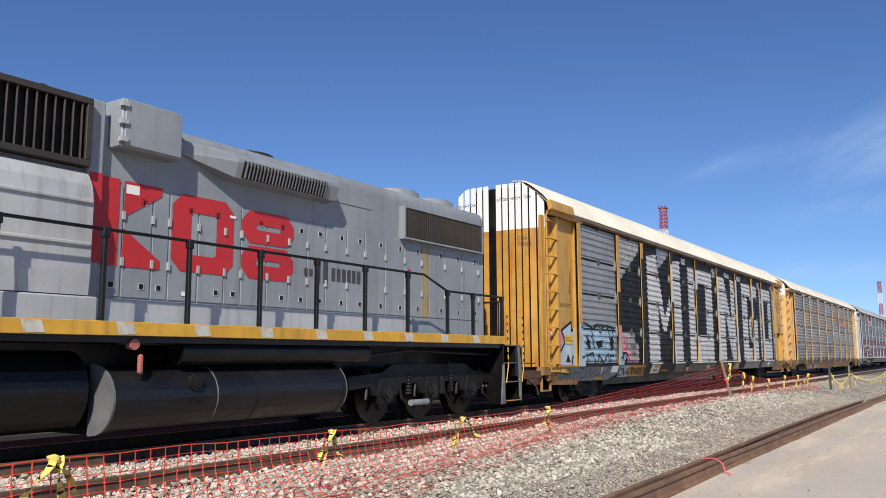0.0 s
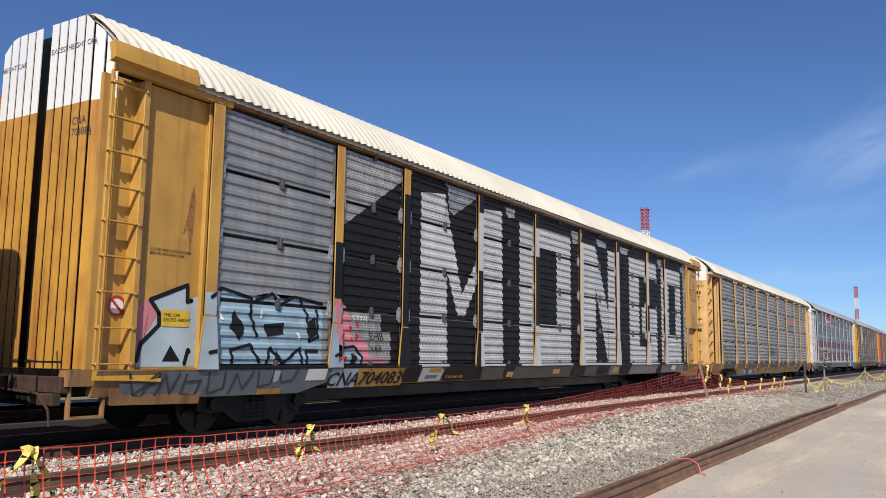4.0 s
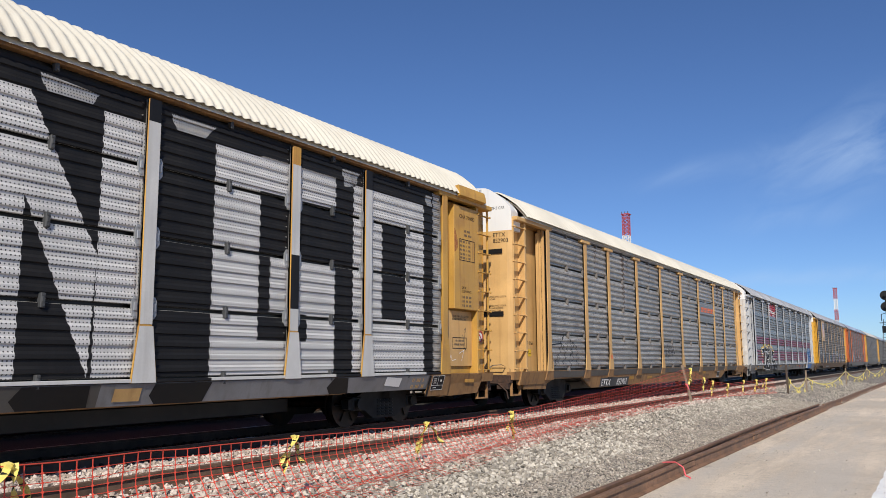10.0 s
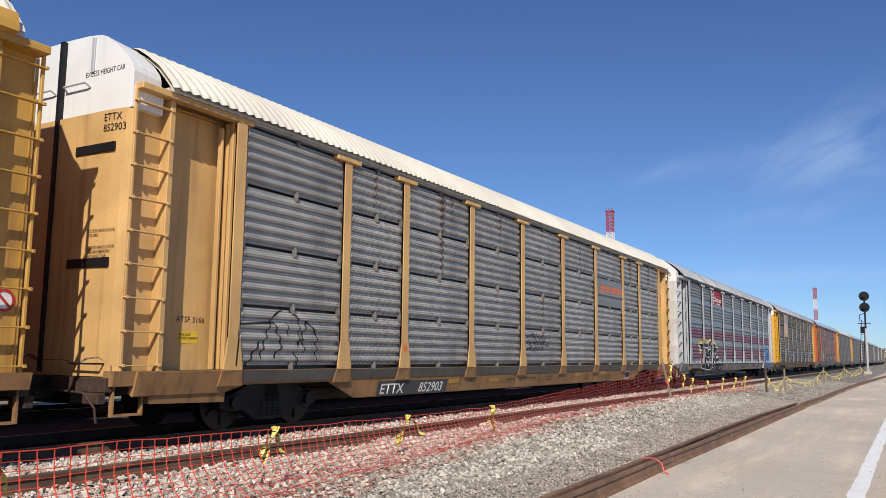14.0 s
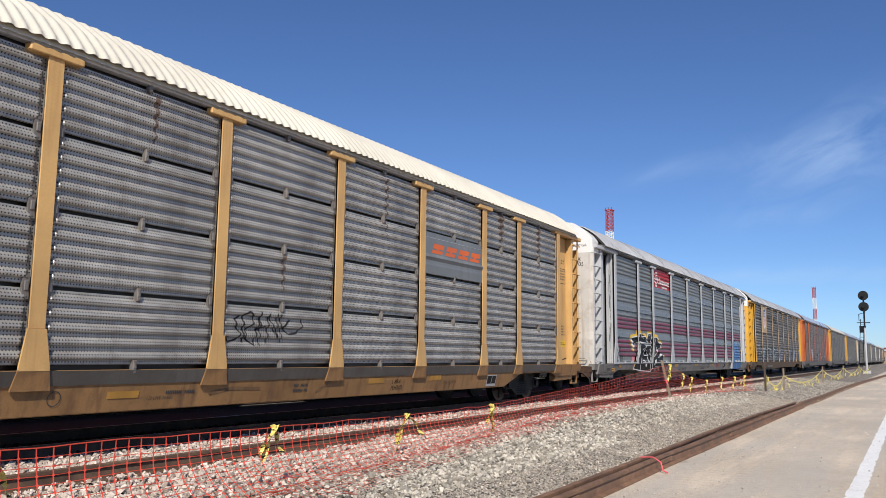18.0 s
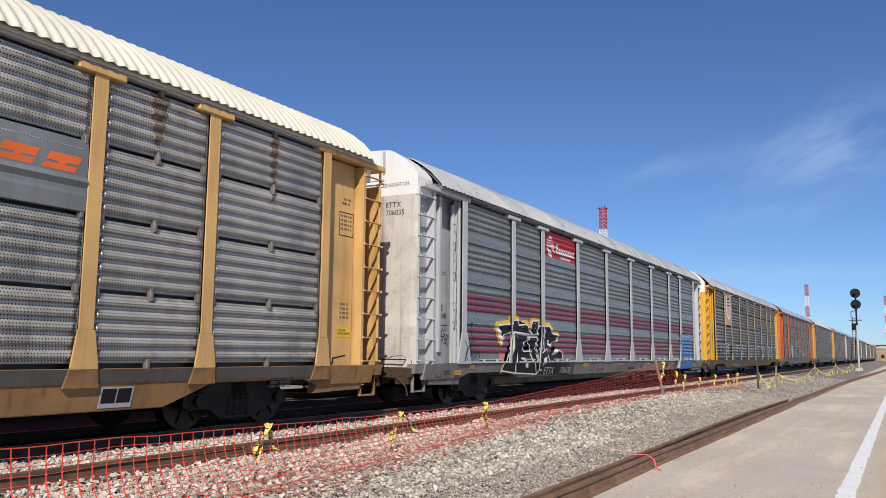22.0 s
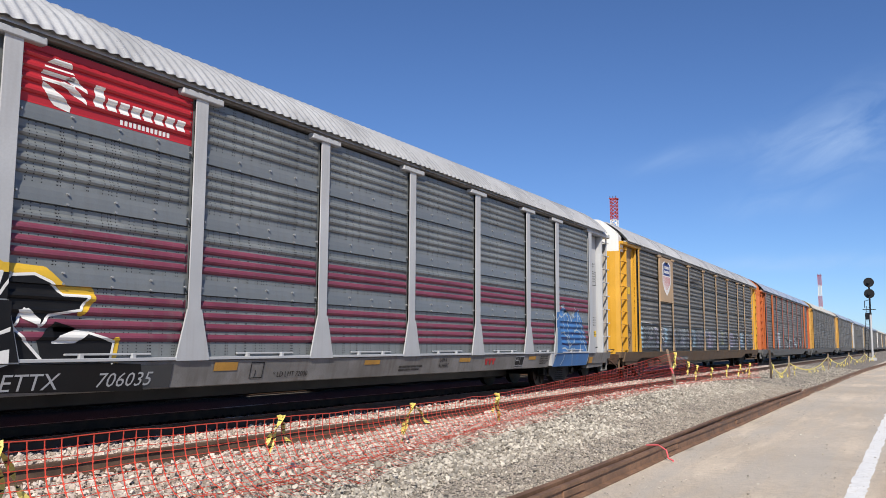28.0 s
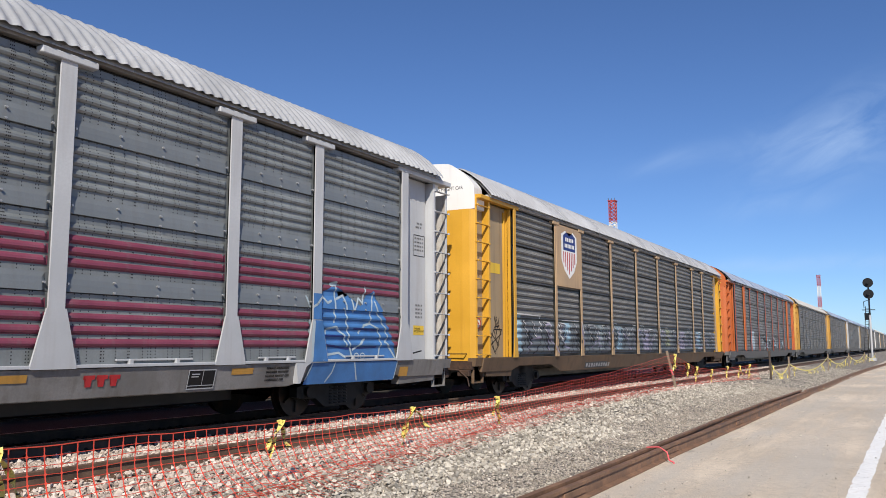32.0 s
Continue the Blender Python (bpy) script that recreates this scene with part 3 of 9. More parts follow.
def laid(src, style, lift, sill=True, only=None, posts=True):
    """Cuts a flat outline (in y, z) where the wagon's side steps, and lays it on panels, posts and sill."""
    done = bmesh.new()
    base, rowh = LEVELS[style]
    ys = [v.co.y for v in src.verts]
    zs = [v.co.z for v in src.verts]
    y0, y1, z0, z1 = min(ys), max(ys), min(zs), max(zs)
    areas = [(a - 0.01, b + 0.01, max(0.95, base + 0.01), 4.64, None) for a, b in BAYS]
    if posts:
        hw = 0.11 if style == "banded" else 0.085
        areas += [(p - hw, p + hw, NECK[style] + 0.01, 4.56, 1.595) for p in POSTS]
        areas += [(p - hw - 0.05, p + hw + 0.05, 0.93, NECK[style] - 0.01, 1.605) for p in POSTS]
    if sill:
        areas += [(a - 0.10, b + 0.10, 0.54, 0.915, 1.572) for a, b in BAYS]
    for a, b, c, d, x in areas:
        if only and not only[0] - 0.3 < a < only[1]:
            continue
        if b < y0 or a > y1 or d < z0 or c > z1:
            continue
        bm = src.copy()
        clip(bm, a, b, "y")
        clip(bm, c, d, "z")
        if x is None:
            for row in range(4):
                for h, _ in PROFILES[style][row]:
                    z = base + row * rowh + h
                    if z0 < z < z1:
                        bmesh.ops.bisect_plane(bm, geom=bm.verts[:] + bm.edges[:] + bm.faces[:], dist=1e-5, plane_co=(0, 0, z), plane_no=(0, 0, 1))
        if x is None:
            for yy in (a + 0.025, a + 0.08, b - 0.08, b - 0.025):
                bmesh.ops.bisect_plane(bm, geom=bm.verts[:] + bm.edges[:] + bm.faces[:], dist=1e-5, plane_co=(0, yy, 0), plane_no=(0, 1, 0))
        for v in bm.verts:
            edge = min(v.co.y - a, b - v.co.y) + 0.02
            v.co.x += (SIDE + relief(style, v.co.z, edge) if x is None else sill_x(x, v.co.z)) + lift
        index = {v: done.verts.new(v.co) for v in bm.verts}
        for f in bm.faces:
            h = (f.calc_center_median().z - base) % rowh
            if x is None and style != "banded" and (h > rowh - 0.048 or h < 0.004):
                continue
            done.faces.new([index[v] for v in f.verts])
        bm.free()
    src.free()
    bmesh.ops.delete(done, geom=[v for v in done.verts if not v.link_faces], context="VERTS")
    bmesh.ops.recalc_face_normals(done, faces=done.faces)
    for f in done.faces:
        if f.normal.x < 0:
            f.normal_flip()
    return done


def flat(*loops):
    """A bmesh of flat outlines in y, z."""
    bm = bmesh.new()
    for i, lp in enumerate(loops):
        bm.faces.new([bm.verts.new((0.0006 * (i % 5), y, z)) for y, z in lp])
    return bm


def rect(y0, y1, z0, z1):
    return [(y0, z0), (y1, z0), (y1, z1), (y0, z1)]


def stroke(pts, w):
    """Outlines of a painted line of width w through the points, with round joints."""
    out = []
    P = [Vector((0, y, z)) for y, z in pts]
    for a, b in zip(P, P[1:]):
        d = (b - a).normalized()
        n = Vector((0, -d.z, d.y)) * w / 2
        out.append([(q.y, q.z) for q in (a - n, b - n, b + n, a + n)])
    for p in P:
        out.append([(p.y + w / 2 * math.cos(k * math.pi / 4 + 0.4), p.z + w / 2 * math.sin(k * math.pi / 4 + 0.4)) for k in range(8)])
    return out


STYLES = {}


def paint(name, loops, mat_, parent, style=None, lift=0.004, label="", sill=True, only=None, posts=True):
    style = style or STYLES.get(parent.name, "even")
    bm = flat(*loops)
    bmesh.ops.triangulate(bm, faces=bm.faces)
    return part(name, laid(bm, style, lift, sill, only, posts), mat_, parent, label)


def board(name, loops, mat_, parent, base, lift=0.004, label=""):
    """Paint on a plain plane of the side."""
    bm = flat(*loops)
    bmesh.ops.triangulate(bm, faces=bm.faces)
    for v in bm.verts:
        v.co.x += sill_x(base, v.co.z) + lift
    for f in bm.faces:
        f.normal_update()
        if f.normal.x < 0:
            f.normal_flip()
    return part(name, bm, mat_, parent, label)


def door_y(x):
    """The rounded end door's face."""
    return 0.06 + 0.08 * (abs(x) / 1.48) ** 10


PANEL_X = 1.19  # plane of the recessed panels beside the ladders, near ends
FAR_PANEL = 1.34  # and far ends


def lettering(name, text, y, z, size, mat_, parent, style=None, lift=0.004, base=SIDE, face="x", wide=1.0, bold=0.0, label="", shear=0.0):
    """Writing with the built-in font; face x: read from the near side; face -y: on the wagon's end. A style lays it on the relief."""
    cu = bpy.data.curves.new(name, "FONT")
    cu.body, cu.size, cu.offset, cu.shear = text, size, bold, shear
    cu.resolution_u = 2
    tmp = new(name, cu)
    me = bpy.data.meshes.new_from_object(tmp)
    bpy.data.objects.remove(tmp)
    bm = bmesh.new()
    bm.from_mesh(me)
    bpy.data.meshes.remove(me)
    for v in bm.verts:
        px, pz = v.co.x * wide, v.co.y
        if face == "x":
            v.co = (0 if style else sill_x(base, z + pz) + lift, y + px, z + pz)
        else:
            v.co = (y + px, (base if base is not None else door_y(y + px)) - lift, z + pz)
    if style:
        bm = laid(bm, style, lift)
    return part(name, bm, mat_, parent, label)


def bars(name, rows, mat_, parent, base, lift=0.004, face="x"):
    """Writing too small to read: short bars in lines. rows: (start, height, lengths, size)."""
    bm = bmesh.new()
    for y, z, words, h in rows:
        for w in words:
            n = max(1, int(w / (h * 0.62)))
            for i in range(n):
                ya = y + i * h * 0.62
                lp = rect(ya, ya + h * 0.40, z, z + h * 0.9)
                bm.faces.new([bm.verts.new((sill_x(base, c) + lift, a, c) if face == "x" else (a, base - lift, c)) for a, c in lp])
            y += w + h * 0.5
    return tagged(part(name, bm, mat_, parent, "small unreadable stencilled writing"), kind="stuff")


def roof_section():
    """Half-round shoulders and a flat crown, from the near eave over to the far one."""
    pts = [(1.66, 4.73), (1.63, 4.79), (1.58, 4.85), (1.50, 4.94), (1.36, 5.09), (1.11, 5.28), (0.92, 5.40), (0.80, 5.445), (0.5, 5.475), (0, 5.485)]
    return pts + [(-x, z) for x, z in pts[-2::-1]]


roof_meshes = {}
WAVE = (0.0, 0.007, 0.028, 0.038, 0.028, 0.007)


def roof_mesh(mat_, y0=0.58, y1=CAR_LEN - 0.58, fine=True):
    """Sheet corrugated at 0.18 m, with a second skin under it."""
    key = (mat_.name, fine, y0, y1)
    if key not in roof_meshes:
        sec = roof_section()
        step = 0.03 if fine else 0.4
        ny = int((y1 - y0) / step)
        vs, fs = [], []
        for j in range(ny + 1):
            o = WAVE[j % 6] if fine else 0.015
            for i, (x, z) in enumerate(sec):
                ln = math.hypot(x, z - 4.2)
                vs.append((x + o * x / ln, y0 + j * step, z + o * (z - 4.2) / ln))
        n = len(sec)
        for j in range(ny):
            for i in range(n - 1):
                if y0 == 0.42 and sec[i][0] < 0.55 and j * step < 1.0:
                    continue  # the crown of this roof's end is cut back
                fs.append((j * n + i, (j + 1) * n + i, (j + 1) * n + i + 1, j * n + i + 1))
        k = len(vs)
        vs += [(x * 0.985, y, z - 0.05) for y in (y0, y1) for x, z in sec]
        for i in range(n - 1):
            if y0 == 0.42 and sec[i][0] < 0.55:
                continue
            fs.append((k + i, k + i + 1, k + n + i + 1, k + n + i))
        me = bpy.data.meshes.new("roof")
        me.from_pydata(vs, [], fs)
        me.polygons.foreach_set("use_smooth", [True] * len(fs))
        me.materials.append(mat_)
        roof_meshes[key] = me
    return roof_meshes[key]


SHARED = {}


def once(key, name, bm_maker, mat_, parent, label="", m=None):
    """A part whose mesh is made once and then shared."""
    if key not in SHARED:
        o = part(name, bm_maker(), mat_, parent, label)
        SHARED[key] = o.data
        if m is not None:
            o.matrix_basis = m
        return o
    return share(name, SHARED[key], parent, m, label)


def bm_wheelset(r=0.42):
    bm = bmesh.new()
    for s in (-1, 1):
        disc(bm, (s * 0.80, 0, 0), "x", r, 0.10, 28)
        disc(bm, (s * 0.72, 0, 0), "x", r + 0.03, 0.035, 28)
        disc(bm, (s * 0.88, 0, 0), "x", r * 0.35, 0.09, 12)
        for a in range(6):
            w = a * math.pi / 3
            rod(bm, (s * 0.862, 0.15 * math.cos(w), 0.15 * math.sin(w)), (s * 0.862, 0.34 * math.cos(w), 0.34 * math.sin(w)), 0.022, 5)
    disc(bm, (0, 0, 0), "x", 0.085, 2.0, 10)
    return bm


def bm_sideframe():
    bm = bmesh.new()
    prism(bm, [(-1.12, 0.34), (-0.95, 0.30), (-0.62, 0.30), (-0.36, 0.14), (0.36, 0.14), (0.62, 0.30), (0.95, 0.30), (1.12, 0.34), (1.12, 0.50), (0.85, 0.56), (0.5, 0.70), (-0.5, 0.70), (-0.85, 0.56), (-1.12, 0.50)], "x", -0.08, 0.08)
    for y in (-0.865, 0.865):
        box(bm, -0.1, 0.1, y - 0.14, y + 0.14, 0.3, 0.55, 0.02)
        disc(bm, (0.13, y, 0.42), "x", 0.09, 0.06, 10)
    for y in (-0.2, -0.07, 0.07, 0.2):
        for z in range(6):
            disc(bm, (0.06, y, 0.2 + z * 0.055), "z", 0.06, 0.02, 8)
    return bm


def truck(parent, y, spin):
    t = new("truck")
    t.parent, t.location = parent, (0, y, 0)
    t["label"] = "grimy two-axle wagon truck"
    for s in (-1, 1):
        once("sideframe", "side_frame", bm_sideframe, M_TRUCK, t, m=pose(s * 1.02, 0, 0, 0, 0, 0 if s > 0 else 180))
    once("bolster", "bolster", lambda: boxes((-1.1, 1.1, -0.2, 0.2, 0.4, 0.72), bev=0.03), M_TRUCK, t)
    for dy in (-0.865, 0.865):
        w = once("wheelset", "wheelset", bm_wheelset, M_WHEEL, t, m=pose(0, dy, 0.42))
        spin.append((w, dy, 0.42, 0.42))
    return t


SPIN = []


def bm_end_sill(s, ln):
    """The sill below an end section, shallow over the stirrup step and deep past it."""
    bm = bmesh.new()
    rings = []
    for y, z in ((0.03, 0.74), (0.56, 0.74), (0.66, 0.50), (ln, 0.47)):
        x = 1.535 - 0.206 * (0.93 - z)
        rings.append([bm.verts.new((s * px, y, pz)) for px, pz in ((1.32, 0.93), (1.535, 0.93), (x, z), (1.28, z))])
    for p, q in zip(rings, rings[1:]):
        for i in range(4):
            j = (i + 1) % 4
            bm.faces.new((p[i], p[j], q[j], q[i]))
    bm.faces.new(rings[0])
    bm.faces.new(rings[-1][::-1])
    bmesh.ops.recalc_face_normals(bm, faces=bm.faces)
    return bm


def bm_sill(s, low, lean=0.24):
    """The side sill: leaning in towards its lower edge, cut away over the trucks."""
    bm = bmesh.new()
    half = [(0.35, 0.60), (1.95, 0.60), (2.35, 0.71), (4.35, 0.71), (5.2, low)]
    rings = []
    for y, z in half + [(CAR_LEN - y, z) for y, z in half[::-1]]:
        x = 1.57 - lean * (0.92 - z)
        rings.append([bm.verts.new((s * px, y, pz)) for px, pz in ((x - 0.10, z + 0.05), (x - 0.02, z), (x, z + 0.012), (1.57, 0.92), (1.5, 0.93))])
    for p, q in zip(rings, rings[1:]):
        for i in range(5):
            j = (i + 1) % 5
            bm.faces.new((p[i], p[j], q[j], q[i]))
    bm.faces.new(rings[0])
    bm.faces.new(rings[-1][::-1])
    bmesh.ops.recalc_face_normals(bm, faces=bm.faces)
    return bm


def bm_footplate():
    """The lower end of a post, bent in over the sill."""
    bm = bmesh.new()
    a = [bm.verts.new(v) for v in ((1.604, -0.158, 0.94), (1.604, 0.158, 0.94), (1.557, 0.20, 0.70), (1.557, -0.20, 0.70))]
    b = [bm.verts.new(v.co - Vector((0.03, 0, 0))) for v in a]
    bm.faces.new(a)
    bm.faces.new(b[::-1])
    for i in range(4):
        j = (i + 1) % 4
        bm.faces.new((a[i], b[i], b[j], a[j]))
    bmesh.ops.recalc_face_normals(bm, faces=bm.faces)
    return bm


def bm_strap():
    """A short upright strap with two bolts, over the gap between two panels."""
    bm = boxes((1.5, 1.576, -0.030, 0.030, -0.085, 0.085), bev=0.008)
    box(bm, 1.57, 1.582, -0.018, 0.018, -0.02, 0.04, 0.004)
    for z in (-0.06, 0.06):
        rod(bm, (1.570, 0, z), (1.585, 0, z), 0.012, 6)
    return bm


def bm_bracket(turn):
    """A lobed hinge bracket beside a post, above and below the gap."""
    bm = bmesh.new()
    lp = [(0.0, -0.15), (0.05, -0.15), (0.085, -0.10), (0.085, 0.08), (0.06, 0.13), (0.0, 0.13)]
    prism(bm, [(turn * y, z) for y, z in lp][::turn], "x", 1.52, 1.554)
    box(bm, 1.55, 1.568, *sorted((turn * 0.015, turn * 0.065)), -0.055, 0.055, 0.006)
    for z in (-0.115, 0.10):
        rod(bm, (1.55, turn * 0.045, z), (1.564, turn * 0.045, z), 0.013, 6)
    return bm


def autorack(label, body, roof, panel, sill, post=None, style="even", top=None, doors="radial", caps=True, near=True, y0=0.0, band=M_SILLGREY, hinges=True, rise=1.0, foot=0.925, footplate=True, wall_paint=None, latches=True, slots=True, gap=False, latch_paint=M_SILLGREY, panel_x=PANEL_X, inset=0.0, post_width=1.0, split=4.36, extend=0.0, low=0.50, eave=M_LGREY, cap=None, door_paint=None, roof_start=0.58):
    """A covered car-carrier wagon; y runs from its near end, z from the rail's top."""
    post = post or body
    top = top or body
    car = thing("autorack_wagon", label, "rail wagon", pose(TRACK_X, y0, RAIL_TOP), group="train")
    STYLES[car.name] = style
    end0, end1 = POSTS[0], CAR_LEN - POSTS[-1]
    tint = body.name
    # underframe
    lean = 0.38 if doors == "slats" else 0.24
    once(("sill", sill.name, low), "side_sill", lambda: bm_sill(1, low, lean), sill, car)
    if band is not sill:
        once(("band", band.name, lean), "sill_band", lambda: swept([(1.45, 0.75), (1.582 - 0.172 * lean, 0.75), (1.582, 0.922), (1.5, 0.925)], "y", POSTS[0], POSTS[-1]), band, car)
    once(("sillb", sill.name, low), "side_sill", lambda: bm_sill(-1, low), sill, car)
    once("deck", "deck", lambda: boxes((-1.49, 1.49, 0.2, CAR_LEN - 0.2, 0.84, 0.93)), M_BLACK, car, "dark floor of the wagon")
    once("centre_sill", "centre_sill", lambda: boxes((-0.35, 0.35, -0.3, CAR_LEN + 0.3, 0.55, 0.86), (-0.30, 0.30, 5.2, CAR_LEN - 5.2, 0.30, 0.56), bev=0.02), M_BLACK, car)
    # black sheets behind the panels stand for the unlit inside at the gaps
    once("inner", "inner_wall", lambda: boxes((-1.44, -1.42, 1.9, CAR_LEN - 2.0, 0.93, 4.7), (1.42, 1.44, 1.9, CAR_LEN - 2.0, 0.93, 4.7)), M_BLACK, car, "black sheet added behind the gaps as the dark inside")
    # roof
    top_ = share("roof", roof_mesh(roof, roof_start if doors == "radial" else 0.42, CAR_LEN - 0.58 + extend * 1.3, fine=near), car)
    top_.scale.z, top_.location.z = rise, 4.7 * (1 - rise)
    once(("eave", eave.name), "eave_rail", lambda: boxes((1.46, 1.585, 0.62, CAR_LEN - 0.62, 4.655, 4.76), (-1.585, -1.46, 0.62, CAR_LEN - 0.62, 4.655, 4.76), bev=0.006), eave, car)
    # black strips added under the eaves as the shade in that gap
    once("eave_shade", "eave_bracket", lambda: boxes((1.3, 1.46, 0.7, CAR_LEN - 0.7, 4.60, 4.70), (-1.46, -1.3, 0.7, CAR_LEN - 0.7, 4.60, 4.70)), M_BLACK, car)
    # side panels and posts, both sides
    z0, rowh = LEVELS[style]
    for s in (1, -1):
        for a, b in BAYS:
            for row in range(4):
                me = panel_mesh(b - a + 0.06, PROFILES[style][row], M_GALV_SOLID if doors == "slats" and a < 4.0 else panel)
                share("side_panel", me, car, pose(SIDE, a - 0.03, z0 + row * rowh) if s > 0 else pose(-SIDE, b + 0.03, z0 + row * rowh, 0, 0, 180))
        for i, y in enumerate(POSTS):
            pm = post[i] if isinstance(post, list) else post
            key = ("post", pm.name)
            m = pose(0, y, 0, 0, 0, 0 if s > 0 else 180) @ Matrix.Diagonal((1, post_width, 1, 1))
            once(key, "post", lambda: boxes((1.573, 1.595, -0.085, 0.085, 1.4, 4.60), bev=0.004), pm, car, m=m)
            once(("foot", pm.name, foot, style), "post_foot", lambda: swept([(-0.095, NECK[style]), (-FOOT[style], foot + 0.04), (-FOOT[style], foot), (FOOT[style], foot), (FOOT[style], foot + 0.04), (0.095, NECK[style])], "x", 1.578, 1.605), pm, car, m=m)
            if footplate:
                # sill colour on the post's bent end, its darkness stands for the tilt's shade
                once(("footplate", sill.name), "foot_plate", bm_footplate, sill, car, m=m)
            if caps and 0 < i < len(POSTS) - 1:
                once(("cap", pm.name), "post_cap", lambda: boxes((1.5, 1.625, -0.29, 0.29, 4.56, 4.65), bev=0.012), pm, car, m=m)
    # straps and hinge brackets between the panels, near side
    if near and latches:
        for a, b in BAYS:
            for row in range(5):
                z = z0 + row * rowh - 0.022
                once(("latch", latch_paint.name), "panel_latch", bm_strap, latch_paint, car, m=pose(0, (a + b) / 2, z if row < 4 else z + 0.02))
                if hinges and 0 < row < 4:
                    for y, turn in ((a + 0.005, 1), (b - 0.005, -1)):
                        once(("hinge", turn, style), "panel_hinge", lambda: bm_bracket(turn), M_LATCH if style == "deep" else M_GALV_PLAIN, car, m=pose(0, y, z))
    if near and style == "banded":
        for a, b in BAYS:
            for row in range(1, 4):
                for k, u in enumerate((0.02, 0.27, 0.53, 0.76, 0.98)):
                    once("bolt", "panel_bolt", lambda: rods([((1.535, 0, 0), (1.566, 0, 0)), ((1.566, 0, 0), (1.572, 0, 0))], 0.016, 6), M_GALV_PLAIN, car, m=pose(0, a + (b - a) * u, z0 + row * rowh + (0.148 if 0 < k < 4 else 0.10)))
                    if 0 < k < 4:
                        once("bolt", "panel_bolt", lambda: None, M_GALV_PLAIN, car, m=pose(0, a + (b - a) * u, z0 + row * rowh + 0.022))
            w = round(b - a, 2)
            once(("retainer", w), "retainer_strip", lambda: boxes((1.53, 1.56, 0.3 * w, 0.78 * w, 1.005, 1.03), (1.53, 1.585, 0.37 * w, 0.37 * w + 0.06, 0.945, 1.03), (1.53, 1.585, 0.66 * w, 0.66 * w + 0.06, 0.945, 1.03), bev=0.005), M_LGREY, car, m=pose(0, a, 0))
    if near and cap:
        for a, b in BAYS:
            w = round(b - a, 2)
            once(("sillcap", w, cap.name), "sill_cap", lambda: boxes((1.50, 1.598, -0.01, w + 0.01, 0.93, 0.972), bev=0.006), cap, car, m=pose(0, a, 0))
    # both ends
    for e in (0, 1):
        em = pose(0, 0, 0) if e == 0 else pose(0, CAR_LEN + extend, 0, 0, 0, 180)
        sides = (1, -1)
        ln = end0 if e == 0 else end1 + extend
        ins = inset if e == 0 else 0.0
        for s in sides:
            wide = 0.12 if ins and s > 0 else 0.0
            k = (tint, ln, s)
            X = lambda v: v * s
            face = panel_x if e == 0 else FAR_PANEL
            def wall():
                bm = bmesh.new()
                inner = 0.76 + wide if e == 0 or doors != "radial" else 0.80
                box(bm, *sorted((X(face - 0.10), X(face))), inner, ln + 0.06, 0.93, 4.60)
                dp = 1.35 if e == 0 or doors != "radial" else 1.08
                box(bm, *sorted((X(dp - 0.07), X(dp))), 0.12 + ins - wide, inner, 0.93, 4.60)
                return bm
            skin = (wall_paint if e == 0 or wall_paint is M_TANGREY else None) or body
            once(("endwall", skin.name, face) + k, "end_panel", wall, skin, car, m=em)
            once(("stile", wide) + k, "ladder_stile", lambda: boxes((*sorted((X(1.2), X(1.53))), 0.68 + wide, 0.77 + wide, 0.9, 4.60), bev=0.008), body, car, m=em)
            once(("corner",) + k, "corner_post", lambda: boxes((*sorted((X(1.455), X(1.495))), 0.13 + ins - wide, 0.17 + ins - wide, 0.85, 4.62), *(((*sorted((X(1.30), X(1.46))), 0.145, 0.165, 0.85, 4.62),) if e == 0 and not ins else ()), bev=0.006), body, car, m=em)
            if style == "banded" and e == 0 and near:
                once(("angle",) + k, "panel_angle", lambda: boxes((*sorted((X(1.12), X(1.43))), 1.09, 1.10, 1.18, 4.58), (*sorted((X(1.418), X(1.43))), 1.10, 1.19, 1.18, 4.58), bev=0.003), body, car, m=em)
                once(("gusset",) + k, "panel_gusset", lambda: swept([(0.77, 0.93), (1.42, 0.93), (1.42, 1.06), (1.16, 1.10), (1.0, 1.62), (0.77, 1.66)], "x", *sorted((X(1.36), X(1.385)))), wall_paint or body, car, m=em)
                for z in (1.85, 2.95, 3.62):
                    once(("barlock",) + k, "lock_hasp", lambda: rods([((s * 1.50, ln - 0.30, 0.0), (s * 1.52, ln - 0.30, 0.42)), ((s * 1.42, ln - 0.24, 0.0), (s * 1.50, ln - 0.30, 0.0)), ((s * 1.42, ln - 0.24, 0.42), (s * 1.52, ln - 0.30, 0.42))], 0.012), M_GALV_PLAIN, car, m=em @ pose(0, 0, z))
            once(("bar",) + k, "lock_bar", lambda: boxes((*sorted((X(1.33), X(1.41))), ln - 0.24, ln - 0.19, 0.93, 4.5), (*sorted((X(1.33), X(1.50))), ln - 0.10, ln - 0.04, 0.93, 4.6), bev=0.008), body, car, m=em)
            once(("beam",) + k, "end_beam", lambda: boxes((*sorted((X(1.48 if ins else 1.20), X(1.60))), 0.14 + ins - wide, ln + 0.25, 4.60, 4.70), bev=0.012), body, car, m=em)
